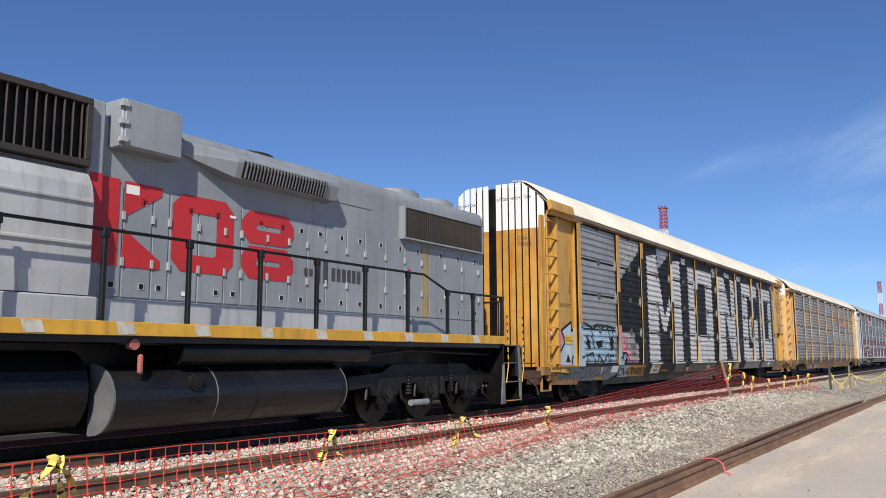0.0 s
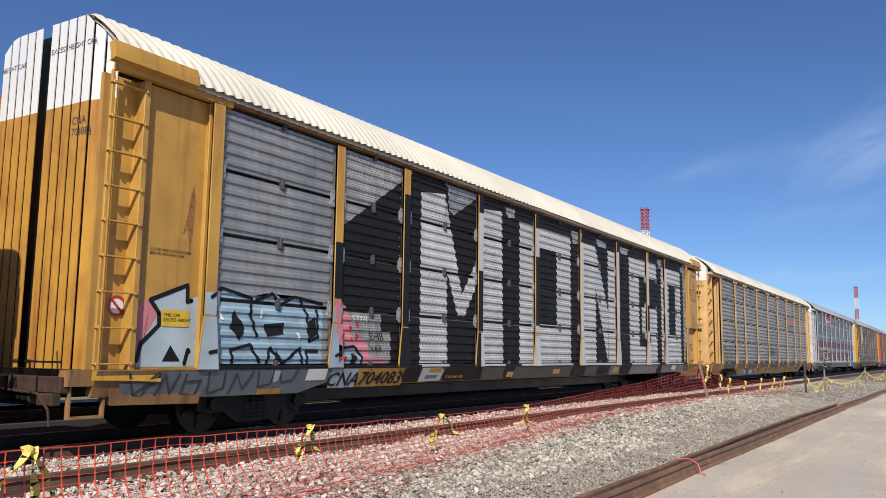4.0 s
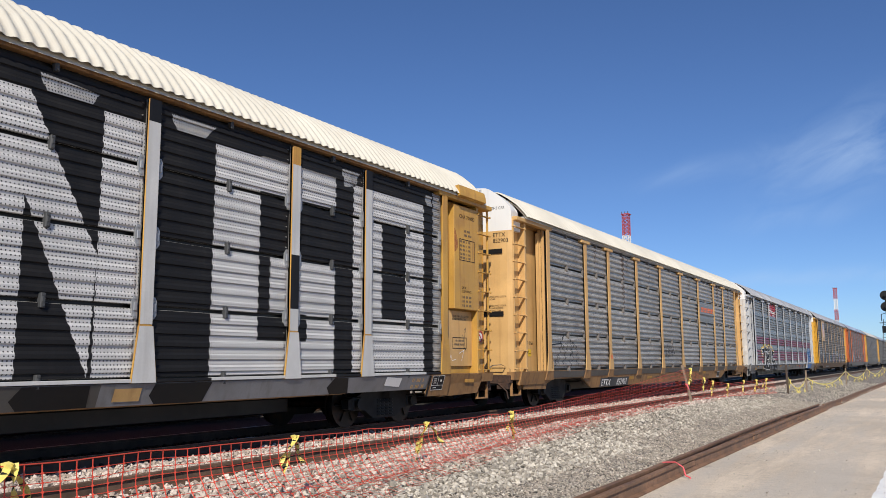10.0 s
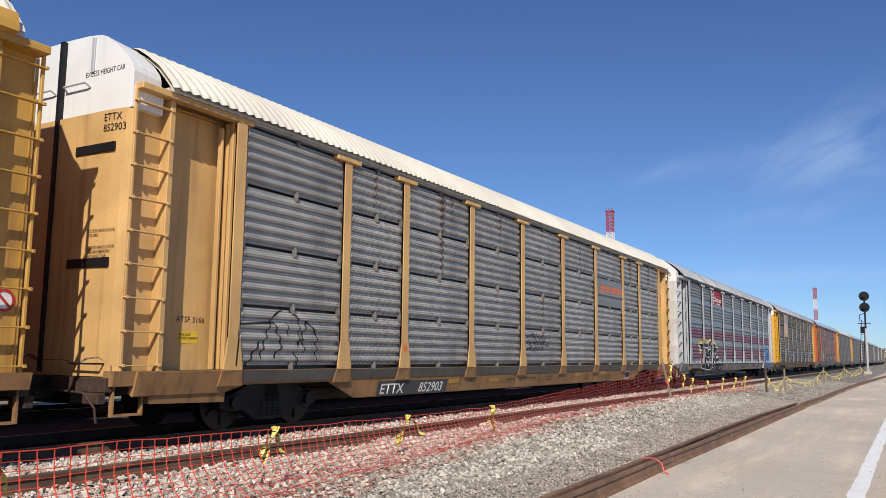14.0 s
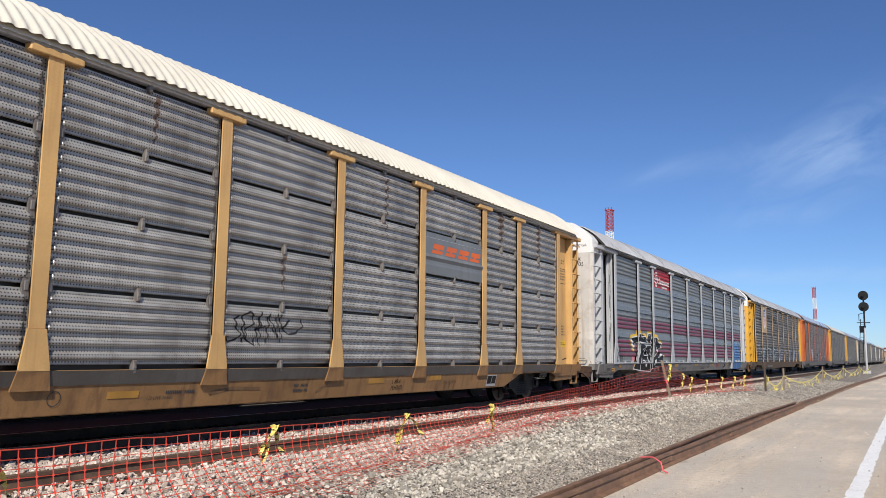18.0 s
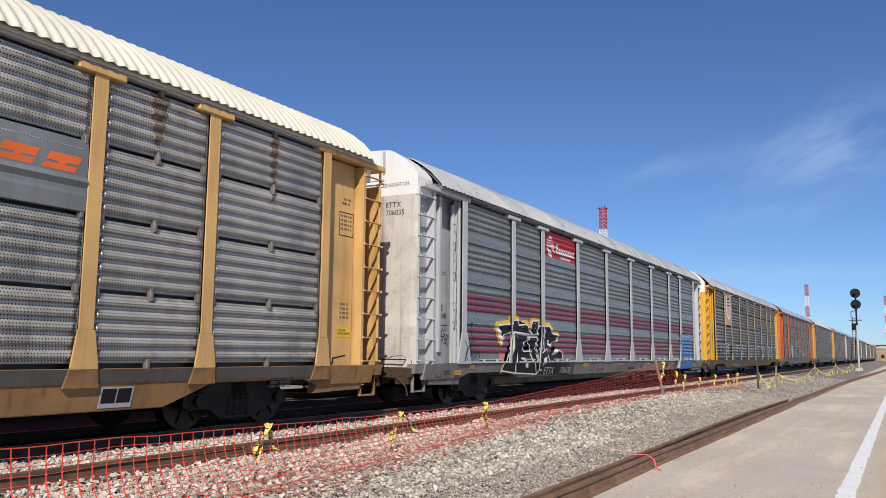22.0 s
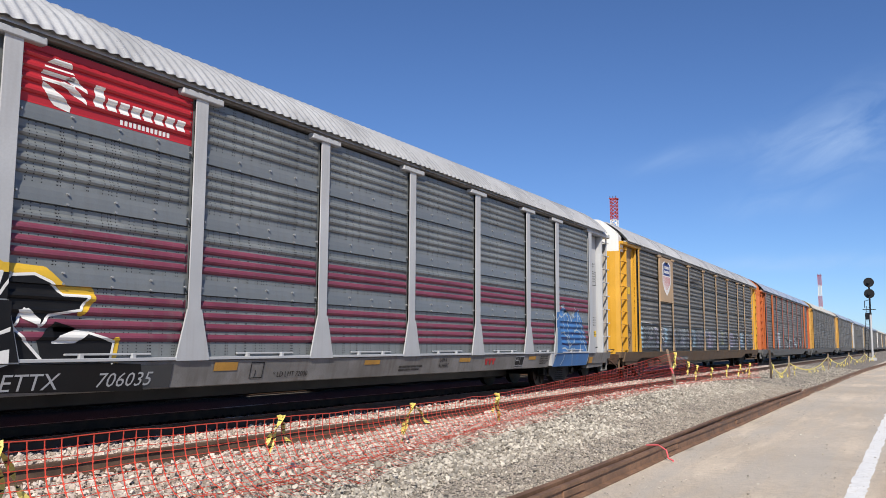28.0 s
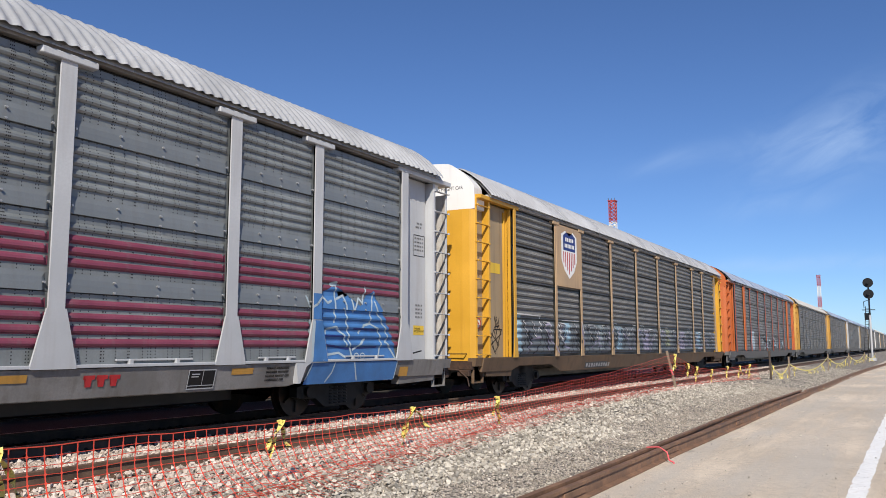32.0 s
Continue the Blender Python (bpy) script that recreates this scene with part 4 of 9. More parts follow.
            for z in np.linspace(1.0, 4.45, 9):
                once(("rung", s, tint, ins), "ladder_rung", lambda: boxes((*sorted((X(1.475), X(1.54))), 0.11 + ins - wide, 0.73 + wide, -0.009, 0.009), (*sorted((X(1.53), X(1.555))), 0.12 + ins - wide, 0.16 + ins - wide, -0.02, 0.02), (*sorted((X(1.53), X(1.555))), 0.69 + wide, 0.73 + wide, -0.02, 0.02), bev=0.004), body, car, m=em @ pose(0, 0, z))
            once(("endsill", sill.name) + k, "end_sill", lambda: bm_end_sill(s, ln), sill, car, m=em)
            once(("step", s, sill.name), "sill_step", lambda: swept([(0.10, 0.36), (0.58, 0.36), (0.58, 0.80), (0.55, 0.80), (0.55, 0.39), (0.13, 0.39), (0.13, 0.80), (0.10, 0.80)], "x", *sorted((X(1.36), X(1.42)))), sill, car, m=em)
        if doors == "radial":
            def door(za, zb):
                bm = bmesh.new()
                n = 14
                rows = [za, zb]
                ring = []
                for z in rows:
                    ring.append([bm.verts.new((x, door_y(x), z)) for x in np.sin(np.linspace(-0.5, 0.5, n + 1) * math.pi) * 1.48])
                for i in range(n):
                    bm.faces.new((ring[0][i], ring[0][i + 1], ring[1][i + 1], ring[1][i]))
                return bm
            once(("door", (door_paint or body).name, split), "end_door", lambda: door(0.86, split), door_paint or body, car, m=em)
            def upper():
                bm = bmesh.new()
                tall, front = (1.05, 0.10) if e == 0 else (0.90, 0.46)
                sec = [(x * 0.95, 4.7 + (z - 4.7) * rise * tall) for x, z in roof_section() if z > 4.75]
                lp = [(1.46, split), (1.46, 4.62)] + [(min(1.46, max(-1.46, x)), z) for x, z in sec] + [(-1.46, 4.62), (-1.46, split)]
                back, slim = (roof_start + 0.02, 0.96) if e == 0 else (0.62, 1.0)
                fore = [bm.verts.new((x, front, z)) for x, z in lp]
                aft = [bm.verts.new((x * slim if z > 4.7 else x, back, 4.7 + (z - 4.7) * slim if z > 4.7 else z)) for x, z in lp]
                bm.faces.new(fore)
                bm.faces.new(aft[::-1])
                for i in range(len(lp)):
                    j = (i + 1) % len(lp)
                    bm.faces.new((fore[i], aft[i], aft[j], fore[j]))
                bmesh.ops.recalc_face_normals(bm, faces=bm.faces)
                return bm
            once(("upper", top.name, rise, split, e, roof_start), "end_top", upper, top, car, m=em)
            if gap:
                once(("gap", rise), "door_gap", lambda: boxes((-0.035, 0.035, 0.03, 0.11, 0.9, 4.7 + 0.8 * rise)), M_INK, car, m=em, label="dark gap between the end doors")
                for x in (-0.62, 0.62):
                    once(("strap", x), "door_strap", lambda: boxes((x - 0.03, x + 0.03, 0.075, 0.10, 4.95, 5.45), bev=0.006), M_LGREY, car, m=em)
            if slots:
                once("slot", "door_slot", lambda: boxes((0.45, 1.22, 0.04, 0.10, 3.79, 3.91)), M_INK, car, m=em, label="dark slot in the end door")
                once("slotb", "door_slot", lambda: boxes((0.42, 1.23, 0.04, 0.10, 2.26, 2.38)), M_INK, car, m=em, label="dark slot in the end door")
        else:
            def lid(x):
                return float(np.interp(x, [0, 0.82, 0.98, 1.37], [5.49, 5.48, 5.34, 5.04]))

            def setback(x, away):
                """The outer slats fold back round the corner, further on the side away from the road."""
                return 0.05 + ins + (1.15 * max(0.0, x - 1.05) if away else 0.28 * max(0.0, x - 0.95))

            def slat(xa, xb, za, zb, away):
                bm = bmesh.new()
                ya, yb = setback(xa, away), setback(xb, away)
                rim = [(xa, ya, za[0]), (xb, yb, za[1]), (xb, yb, zb[1]), (xa, ya, zb[0])]
                f0 = [bm.verts.new((s * x, y, z)) for x, y, z in rim]
                f1 = [bm.verts.new((s * x, y + 0.012, z)) for x, y, z in rim]
                for q in (f0, f1[::-1], *((f0[i], f1[i], f1[(i + 1) % 4], f0[(i + 1) % 4]) for i in range(4))):
                    bm.faces.new(q)
                bmesh.ops.recalc_face_normals(bm, faces=bm.faces)
                return bm

            for s in sides:
                away = (s < 0) == (e == 0)
                for i in range(7):
                    xa, xb = (0.15 if away else 0.070) + i * 0.187, (0.297 if away else 0.217) + i * 0.187 + (0.022 if i == 6 else 0)
                    once(("slat", i, s, e), "door_slat", lambda: slat(xa, xb, (0.82, 0.82), (4.31, 4.31), away), M_SLAT, car, m=em)
                    once(("slattop", i, s, e), "slat_top", lambda: slat(xa, xb, (4.31, 4.31), (lid(xa), lid(xb)) if e == 0 else (4.6, 4.6), away), top, car, m=em)
            sides_x = (-1.0, 1.30) if e == 0 else (-1.30, 1.0)
            # added black plate, puts the dark inside into the gaps between slats
            once(("slatback", ins), "door_back", lambda: swept([(sides_x[1], 0.85), (sides_x[1], 4.6), (sides_x[1] * 0.6, 5.43), (sides_x[0] * 0.6, 5.43), (sides_x[0], 4.6), (sides_x[0], 0.85)], "y", 0.2 + ins, 0.28 + ins), M_BLACK, car, m=em)
        if near:
            once("headstock", "headstock", lambda: boxes((-1.42, 1.42, -0.02, 0.14, 0.66, 0.85), (-1.40, -1.1, -0.10, 0.02, 0.52, 0.66), (1.1, 1.40, -0.10, 0.02, 0.52, 0.66), bev=0.012), M_RUSTIRON, car, "rusty end sill", m=em)
            once("hose", "air_hose", lambda: rods([((0.35, 0.0, 0.7), (0.36, -0.25, 0.62)), ((0.36, -0.25, 0.62), (0.33, -0.40, 0.42)), ((0.33, -0.40, 0.42), (0.22, -0.62, 0.32))], 0.028, 7), M_INK, car, m=em)
            once("lever", "uncoupling_lever", lambda: rods([((0.2, -0.10, 0.70), (1.15, -0.12, 0.66)), ((1.15, -0.12, 0.66), (1.38, -0.12, 0.48)), ((1.38, -0.12, 0.48), (1.42, -0.12, 0.30))], 0.016), M_RUSTIRON, car, m=em)
            once("grab", "end_grab_iron", lambda: rods([((0.75, -0.06, 1.02), (1.25, -0.06, 1.02)), ((0.75, -0.06, 1.02), (0.75, 0.08, 1.02)), ((1.25, -0.06, 1.02), (1.25, 0.08, 1.02))], 0.013), M_TRUCK, car, m=em)
        once("coupler", "coupler", lambda: boxes((-0.09, 0.09, -0.55, 0.2, 0.60, 0.80), (-0.16, 0.16, -0.68, -0.45, 0.56, 0.84), (-0.7, 0.7, 0.05, 0.35, 0.5, 0.72), bev=0.02), M_TRUCK, car, m=em)
        truck(car, 3.4 if e == 0 else CAR_LEN - 3.4, SPIN if near else [])
    return car


M_SLAT = material("rust_streaked_yellow", (0.58, 0.30, 0.05), 0.55, vary=0.25, scale=1.2, streak=0.75, dirt=(0.30, 0.09, 0.03), dirt_amount=0.3)
M_REDLEAD = material("red_lead_paint", (0.36, 0.075, 0.035), 0.6, vary=0.2)
M_RUSTIRON = material("rusty_iron", (0.065, 0.034, 0.022), 0.8, vary=0.5, scale=5, dirt=(0.012, 0.010, 0.009), dirt_amount=0.6)
CARS = []


def add_car(y0, *a, **k):
    c = autorack(*a, y0=y0, **k)
    CARS.append((c, y0))
    return c


c1 = add_car(17.3, "yellow autorack wagon, its grey panels sprayed black and silver", M_GOLDEN, M_CREAM, M_GALV, M_SILLTAN, top=M_WHITE, doors="slats", caps=False, latch_paint=M_DARKGREY, panel_x=1.44, inset=0.33, footplate=False, post_width=1.15, extend=0.28, rise=1.08, low=0.63, eave=M_SILLTAN, cap=M_INK)
c2 = add_car(45.77, "faded yellow autorack wagon with grey perforated side panels", M_TAN, M_CREAM, M_GALV, M_SILLTAN, top=M_WHITE, style="deep", gap=True, band=M_SILLDUSK, post_width=1.22, rise=0.985, low=0.40, latch_paint=M_LATCH)
c3 = add_car(74.1, "pale grey autorack wagon with magenta stripes and graffiti", M_LGREY, M_ROOFGREY, M_GALV_FINE, M_SILLPALE, style="banded", top=M_WHITE, band=M_SILLPALE, hinges=False, rise=0.97, low=0.56, eave=M_SILLPALE, cap=M_LGREY, wall_paint=M_ENDGREY, door_paint=M_DOORPALE, roof_start=0.80, footplate=False, latches=False, slots=False, gap=True, post_width=1.32, split=4.46)
c4 = add_car(102.35, "bright yellow autorack wagon with graffiti along its lower panels", M_YELLOW, M_ROOFGREY, M_GALV_DARK, M_BROWNSILL, band=M_BROWNSILL, footplate=False, post=[M_YELLOW] + [M_POSTTAN] * 9, top=M_WHITE, rise=1.0, slots=False, style="deep", hinges=False, latches=False, post_width=0.8, wall_paint=M_TANGREY, panel_x=1.36)
c5 = add_car(130.8, "orange autorack wagon with grey side panels", M_ORANGE, M_ROOFGREY, M_GALV_DARK, M_SILLGREY, near=False, band=M_SILLGREY, rise=1.0, slots=False, footplate=False, post=M_REDLEAD, post_width=0.5)
FAR = [(M_GOLDEN, M_CREAM), (M_GOLDEN, M_ROOFGREY), (M_LGREY, M_ROOFGREY), (M_TANGREY, M_ROOFGREY), (M_LGREY, M_ROOFGREY), (M_WHITE, M_CREAM), (M_TAN, M_CREAM), (M_LGREY, M_ROOFGREY)]
for i, (bd, rf) in enumerate(FAR):
    add_car(159.2 + i * 28.45, "distant autorack wagon with grey side panels" if bd is M_LGREY else "distant yellow-ended autorack wagon with grey side panels", bd, rf, M_GALV_DARK, M_SILLGREY, post=M_GALV_DARK, near=False, footplate=False, slots=False, caps=False)

# ---- locomotive ----


M_OLDSTRIPE = material("faded_stripe", (0.36, 0.26, 0.10), 0.6, vary=0.3, scale=2, streak=0.5, dirt=(0.28, 0.29, 0.30))
M_SCUFF = material("scuffed_white_paint", (0.58, 0.57, 0.50), 0.6, vary=0.25, scale=4, dirt=(0.4, 0.25, 0.06), dirt_amount=0.5)
M_RUSTPINK = material("faded_red_paint", (0.42, 0.13, 0.11), 0.6, vary=0.3)


def lathe(prof, at, n=10):
    """A turned form: (radius, height) pairs round an upright axis at x, y."""
    bm = bmesh.new()
    rings = [[bm.verts.new((at[0] + r * math.cos(2 * math.pi * i / n), at[1] + r * math.sin(2 * math.pi * i / n), z)) for i in range(n)] for r, z in prof]
    for p, q in zip(rings, rings[1:]):
        for i in range(n):
            bm.faces.new((p[i], p[(i + 1) % n], q[(i + 1) % n], q[i]))
    return bm


def locomotive():
    lo = thing("locomotive", "grey diesel locomotive with red markings and yellow sill stripe", "locomotive", pose(TRACK_X, 0, RAIL_TOP), group="train")
    CARS.append((lo, 0.0))
    HX = 0.95
    Y0, YE = -4.9, 15.52
    # frame, walkway and its striped edge
    part("frame", boxes((-1.46, 1.46, Y0, 15.42, 1.36, 1.50), (-0.5, 0.5, Y0, 16.2, 0.85, 1.4)), M_BLACK, lo)
    part("walkway", boxes((-1.52, 1.52, Y0, 15.42, 1.50, 1.60), bev=0.01), M_GUNGREY, lo, "grey walkway plate")
    edge = part("edge_stripe", boxes((1.515, 1.545, Y0, 15.42, 1.44, 1.61), bev=0.006), M_STRIPE, lo, "yellow striped edge of the walkway")
    y = 4.85
    while y < 15.0:
        part("white_patch", flatx([[(y, 1.45), (y + 0.24, 1.46), (y + 0.19, 1.595), (y - 0.05, 1.60)]], 1.549), M_SCUFF, edge, "scuffed white patch")
        y += 1.16
    # long hood with rounded roof edges
    half = [(HX, 1.6), (HX, 4.14), (0.943, 4.20), (0.92, 4.26), (0.88, 4.315), (0.82, 4.355), (0.72, 4.385), (0.5, 4.40)]
    sec = half + [(-x, z) for x, z in half[::-1]]
    part("hood", swept(sec, "y", 5.9, YE), M_GUNGREY, lo, "grey panelled engine hood")
    part("kick_panel", boxes((HX, HX + 0.05, 6.0, 12.66, 1.6, 1.92), bev=0.012), M_LOCOLIGHT, lo)
    # doors along the hood
    edges = [6.03, 6.40, 6.85, 7.12, 7.62, 8.10, 8.42, 8.95, 9.42, 9.85, 10.30, 10.85, 11.35, 11.95, 12.55, 13.12, 13.38, 13.95, 14.60, 15.28]
    latch = None
    for a, b in zip(edges, edges[1:]):
        strip = abs(a - 13.12) < 0.01
        tall = 3.40 if a < 12 else 3.36
        d = part("hood_door", boxes((HX, HX + 0.014, a + 0.012, b - 0.012, 1.95, tall), bev=0.005), M_OLDSTRIPE if strip else M_GUNGREY, lo, "rust-stained yellow strip" if strip else "")
        if strip:
            continue
        for z in (2.10, 3.22) if b - a > 0.40 else (2.10,):
            if latch is None:
                o = part("latch", boxes((0, 0.008, -0.045, 0.045, 0.034, 0.043), (0, 0.008, -0.045, 0.045, -0.043, -0.034), (0, 0.008, -0.045, -0.036, -0.034, 0.034), (0, 0.008, 0.036, 0.045, -0.034, 0.034)), M_LGREY, d)
                o.location = (HX + 0.014, b - 0.14, z)
                latch = o.data
                o = part("latch_handle", boxes((0, 0.005, -0.036, 0.036, -0.034, 0.034), (0.005, 0.014, -0.02, 0.01, -0.028, 0.028)), M_INK, d)
                o.location = (HX + 0.014, b - 0.14, z)
                knob = o.data
            else:
                share("latch", latch, d, pose(HX + 0.014, b - 0.14, z))
                share("latch_handle", knob, d, pose(HX + 0.014, b - 0.14, z))
        for z in (2.35, 2.95):
            part("hinge", boxes((HX + 0.014, HX + 0.04, b - 0.02, b + 0.02, z, z + 0.11)), M_LOCOLIGHT, d)
    # upper row of hatches
    for a, b in ((9.45, 10.48), (10.51, 11.55)):
        part("hatch", boxes((HX, HX + 0.012, a, b, 3.84, 4.13), bev=0.004), M_GUNGREY, lo)
    # radiator grille near the hood's end
    rad = part("radiator", boxes((HX, HX + 0.10, 12.40, 15.30, 3.44, 4.03), bev=0.01), M_INK, lo, "dark radiator opening")
    part("radiator_frame", boxes((HX, 1.09, 12.385, 12.43, 3.41, 4.04), (HX, 1.09, 15.27, 15.315, 3.41, 4.04), (HX, 1.09, 12.43, 15.27, 4.015, 4.04), (HX, 1.09, 12.43, 15.27, 3.41, 3.445)), M_GUNGREY, rad, "grey metal frame")
    me = None
    for i in range(40):
        y = 12.47 + i * 0.071
        if me is None:
            o = part("slat", boxes((1.05, 1.085, -0.014, 0.014, 3.46, 4.0)), M_GRILLE, rad)
            o.location.y, me = y, o.data
        else:
            share("slat", me, rad, pose(0, y, 0))
    for y in (13.40, 14.72):
        bm = bmesh.new()
        disc(bm, (0, y, 4.46), "z", 0.58, 0.16, 48)
        disc(bm, (0, y, 4.56), "z", 0.53, 0.04, 48)
        part("roof_fan", bm, M_GUNGREY, lo, "round roof fan housing")
    bm = bmesh.new()
    disc(bm, (0, 9.3, 4.45), "z", 0.5, 0.12, 24)
    part("roof_fan", bm, M_GRILLE, lo, "dark low roof fan")
    # dynamic brake blister with its louvred intake
    bl = bmesh.new()
    prof = [(0.5, 4.24), (0.95, 4.22), (1.16, 4.16), (1.26, 4.06), (1.27, 4.00), (1.20, 3.78), (0.90, 3.76)]
    prism(bl, prof, "y", 8.05, 10.28)
    ring = [Vector((x, 8.05, z)) for x, z in prof]
    tip = [Vector((min(x, 0.96), 7.18, 4.20 if z > 4 else 4.02)) for x, z in prof]
    a = [bl.verts.new(p) for p in ring]
    b = [bl.verts.new(p) for p in tip]
    for i in range(len(a) - 1):
        bl.faces.new((a[i], a[i + 1], b[i + 1], b[i]))
    bmesh.ops.recalc_face_normals(bl, faces=bl.faces)
    blister = part("blister", bl, M_GUNGREY, lo, "bulging housing on the hood's shoulder")
    part("intake", swept([(1.25, 4.04), (1.285, 4.03), (1.215, 3.79), (1.18, 3.80)], "y", 8.16, 9.98), M_INK, blister, "dark louvred intake")
    for i in range(26):
        y = 8.2 + i * 0.069
        part("slat", swept([(1.26, 4.03), (1.32, 4.03), (1.245, 3.79), (1.19, 3.79)], "y", y, y + 0.016), M_STEPGREY, blister)
    # equipment box with a hinged lid
    bx = part("equipment_box", boxes((0.8, 1.22, 6.14, 7.08, 3.83, 4.47), bev=0.02), M_GUNGREY, lo, "grey box high on the hood")
    part("lid", boxes((1.22, 1.25, 6.17, 7.05, 3.85, 4.46), bev=0.01), M_GUNGREY, bx)
    for z in (3.92, 4.15, 4.38):
        part("hinge", boxes((1.20, 1.28, 6.10, 6.20, z - 0.03, z + 0.03)), M_LOCOLIGHT, bx)
    # forward part: filter housing, rolled cover and grille
    part("forward_hood", swept([(0.98, 1.6), (0.98, 3.6), (1.0, 4.2), (0.9, 4.34), (-0.9, 4.34), (-1.0, 4.2), (-0.98, 3.6), (-0.98, 1.6)], "y", Y0 + 1.0, 5.9), M_GUNGREY, lo)
    part("side_post", boxes((0.9, 1.06, 5.80, 6.02, 1.9, 4.40), bev=0.02), M_GUNGREY, lo)
    part("roll_cover", swept([(0.9, 1.92), (1.24, 1.92), (1.26, 2.2), (1.26, 3.05), (1.22, 3.25), (1.13, 3.40), (1.0, 3.48), (0.9, 3.5)], "y", 0.4, 5.78), M_LOCOLIGHT, lo, "rolled silver cover along the hood")
    for z in (2.5, 3.02):
        part("moulding", boxes((1.255, 1.29, 0.4, 5.76, z, z + 0.05), bev=0.012), M_LOCOLIGHT, lo)
    part("ledge", boxes((0.9, 1.34, 0.2, 5.85, 1.60, 1.90), bev=0.02), M_LOCOLIGHT, lo, "pale ledge over the walkway")
    gr = part("filter_grille", boxes((0.98, 1.06, 2.2, 5.72, 3.58, 4.30)), M_INK, lo, "dark filter opening")
    part("grille_frame", boxes((0.98, 1.16, 2.1, 5.78, 4.28, 4.36), (0.98, 1.16, 2.1, 5.78, 3.50, 3.58), (0.98, 1.16, 5.70, 5.78, 3.58, 4.28), bev=0.006), M_GRILLE, gr)
    for i in range(30):
        y = 2.3 + i * 0.116
        part("slat", swept([(1.06, y), (1.13, y - 0.03), (1.15, y - 0.02), (1.08, y + 0.02)], "z", 3.58, 4.28), M_GRILLE, gr)
    part("lifting_eye", rods([((0.95, 5.15, 4.36), (0.95, 5.20, 4.43)), ((0.95, 5.20, 4.43), (0.95, 5.27, 4.43)), ((0.95, 5.27, 4.43), (0.95, 5.32, 4.36))], 0.015), M_GRILLE, lo)
    # cab, ahead of what is ever in view
    part("cab", swept([(1.45, 1.6), (1.45, 4.0), (1.2, 4.45), (-1.2, 4.45), (-1.45, 4.0), (-1.45, 1.6)], "y", -4.3, -1.6), M_GUNGREY, lo)
    # handrail
    posts = [2.0, 3.26, 4.52, 5.80, 7.05, 8.32, 9.52, 10.72, 11.94, 13.25, 14.20, 15.38]
    for y in posts:
        top = 2.70 if y < 13 else 2.44
        part("stanchion", boxes((1.455, 1.52, y - 0.028, y + 0.028, 1.46, top), (1.45, 1.53, y - 0.045, y + 0.045, top - 0.10, top + 0.02), bev=0.008), M_BLACK, lo)
    rail = [(2.0, 2.70), (12.45, 2.70), (13.25, 2.44), (15.38, 2.44)]
    part("handrail", rods([((1.49, a, z), (1.49, b, w)) for (a, z), (b, w) in zip(rail, rail[1:])], 0.022, 8), M_BLACK, lo)
    # markings: plain red forms and dark bars
    K = HX + 0.022
    part("red_mark", flatx([rect(5.83, 6.01, 2.34, 3.47)], 1.064), M_RED, lo, "red paint running on over the side post")
    part("red_mark", flatx([rect(6.02, 6.33, 2.34, 3.47), [(6.40, 3.46), (6.98, 3.46), (6.98, 3.34), (6.40, 2.98)], [(6.40, 2.84), (6.98, 2.46), (6.98, 2.34), (6.40, 2.34)]], K), M_RED, lo, "large red painted form on the hood")

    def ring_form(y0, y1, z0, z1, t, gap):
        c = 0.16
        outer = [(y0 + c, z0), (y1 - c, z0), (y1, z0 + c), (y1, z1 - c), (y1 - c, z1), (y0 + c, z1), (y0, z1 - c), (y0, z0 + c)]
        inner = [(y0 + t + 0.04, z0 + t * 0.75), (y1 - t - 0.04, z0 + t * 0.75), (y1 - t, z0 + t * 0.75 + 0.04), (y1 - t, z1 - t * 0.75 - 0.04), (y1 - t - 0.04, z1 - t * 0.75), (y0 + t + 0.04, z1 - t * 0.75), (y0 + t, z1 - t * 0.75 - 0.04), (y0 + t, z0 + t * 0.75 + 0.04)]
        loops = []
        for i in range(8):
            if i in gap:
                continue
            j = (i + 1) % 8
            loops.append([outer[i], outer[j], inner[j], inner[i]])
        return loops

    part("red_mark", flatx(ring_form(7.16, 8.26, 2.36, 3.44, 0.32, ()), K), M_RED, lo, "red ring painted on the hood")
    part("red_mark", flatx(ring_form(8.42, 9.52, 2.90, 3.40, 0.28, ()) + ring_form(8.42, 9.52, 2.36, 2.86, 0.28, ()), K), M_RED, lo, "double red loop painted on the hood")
    for r in ([rect(9.78, 9.86, 2.50, 2.62), rect(9.90, 9.98, 2.50, 2.62), rect(10.05, 10.17, 2.40, 2.80), rect(10.24, 10.36, 2.40, 2.80)] + [rect(10.45 + i * 0.135, 10.545 + i * 0.135, 2.46, 2.68) for i in range(6)]):
        part("dark_mark", flatx([r], K), M_DARKGREY, lo, "dark bars of lettering")
    for r in (rect(6.42, 6.62, 3.30, 3.42), rect(8.18, 8.30, 3.22, 3.26), rect(7.35, 7.47, 2.02, 2.08)):
        part("notice", flatx([r], K + 0.002), M_WHITE, lo, "small white notice")
    part("red_tag", flatx([rect(12.66, 12.74, 2.66, 2.86)], K), M_RED, lo)
    # fuel tank, air reservoir, pipes
    half = [(1.02 + 0.45 * math.sin(math.pi * k / 12), 0.67 + 0.42 * math.cos(math.pi * k / 12)) for k in range(13)]
    tank = half + [(-x, z) for x, z in half[::-1]]
    ft = part("fuel_tank", swept(tank, "y", 6.05, 10.30), M_TANK, lo, "long black fuel tank")
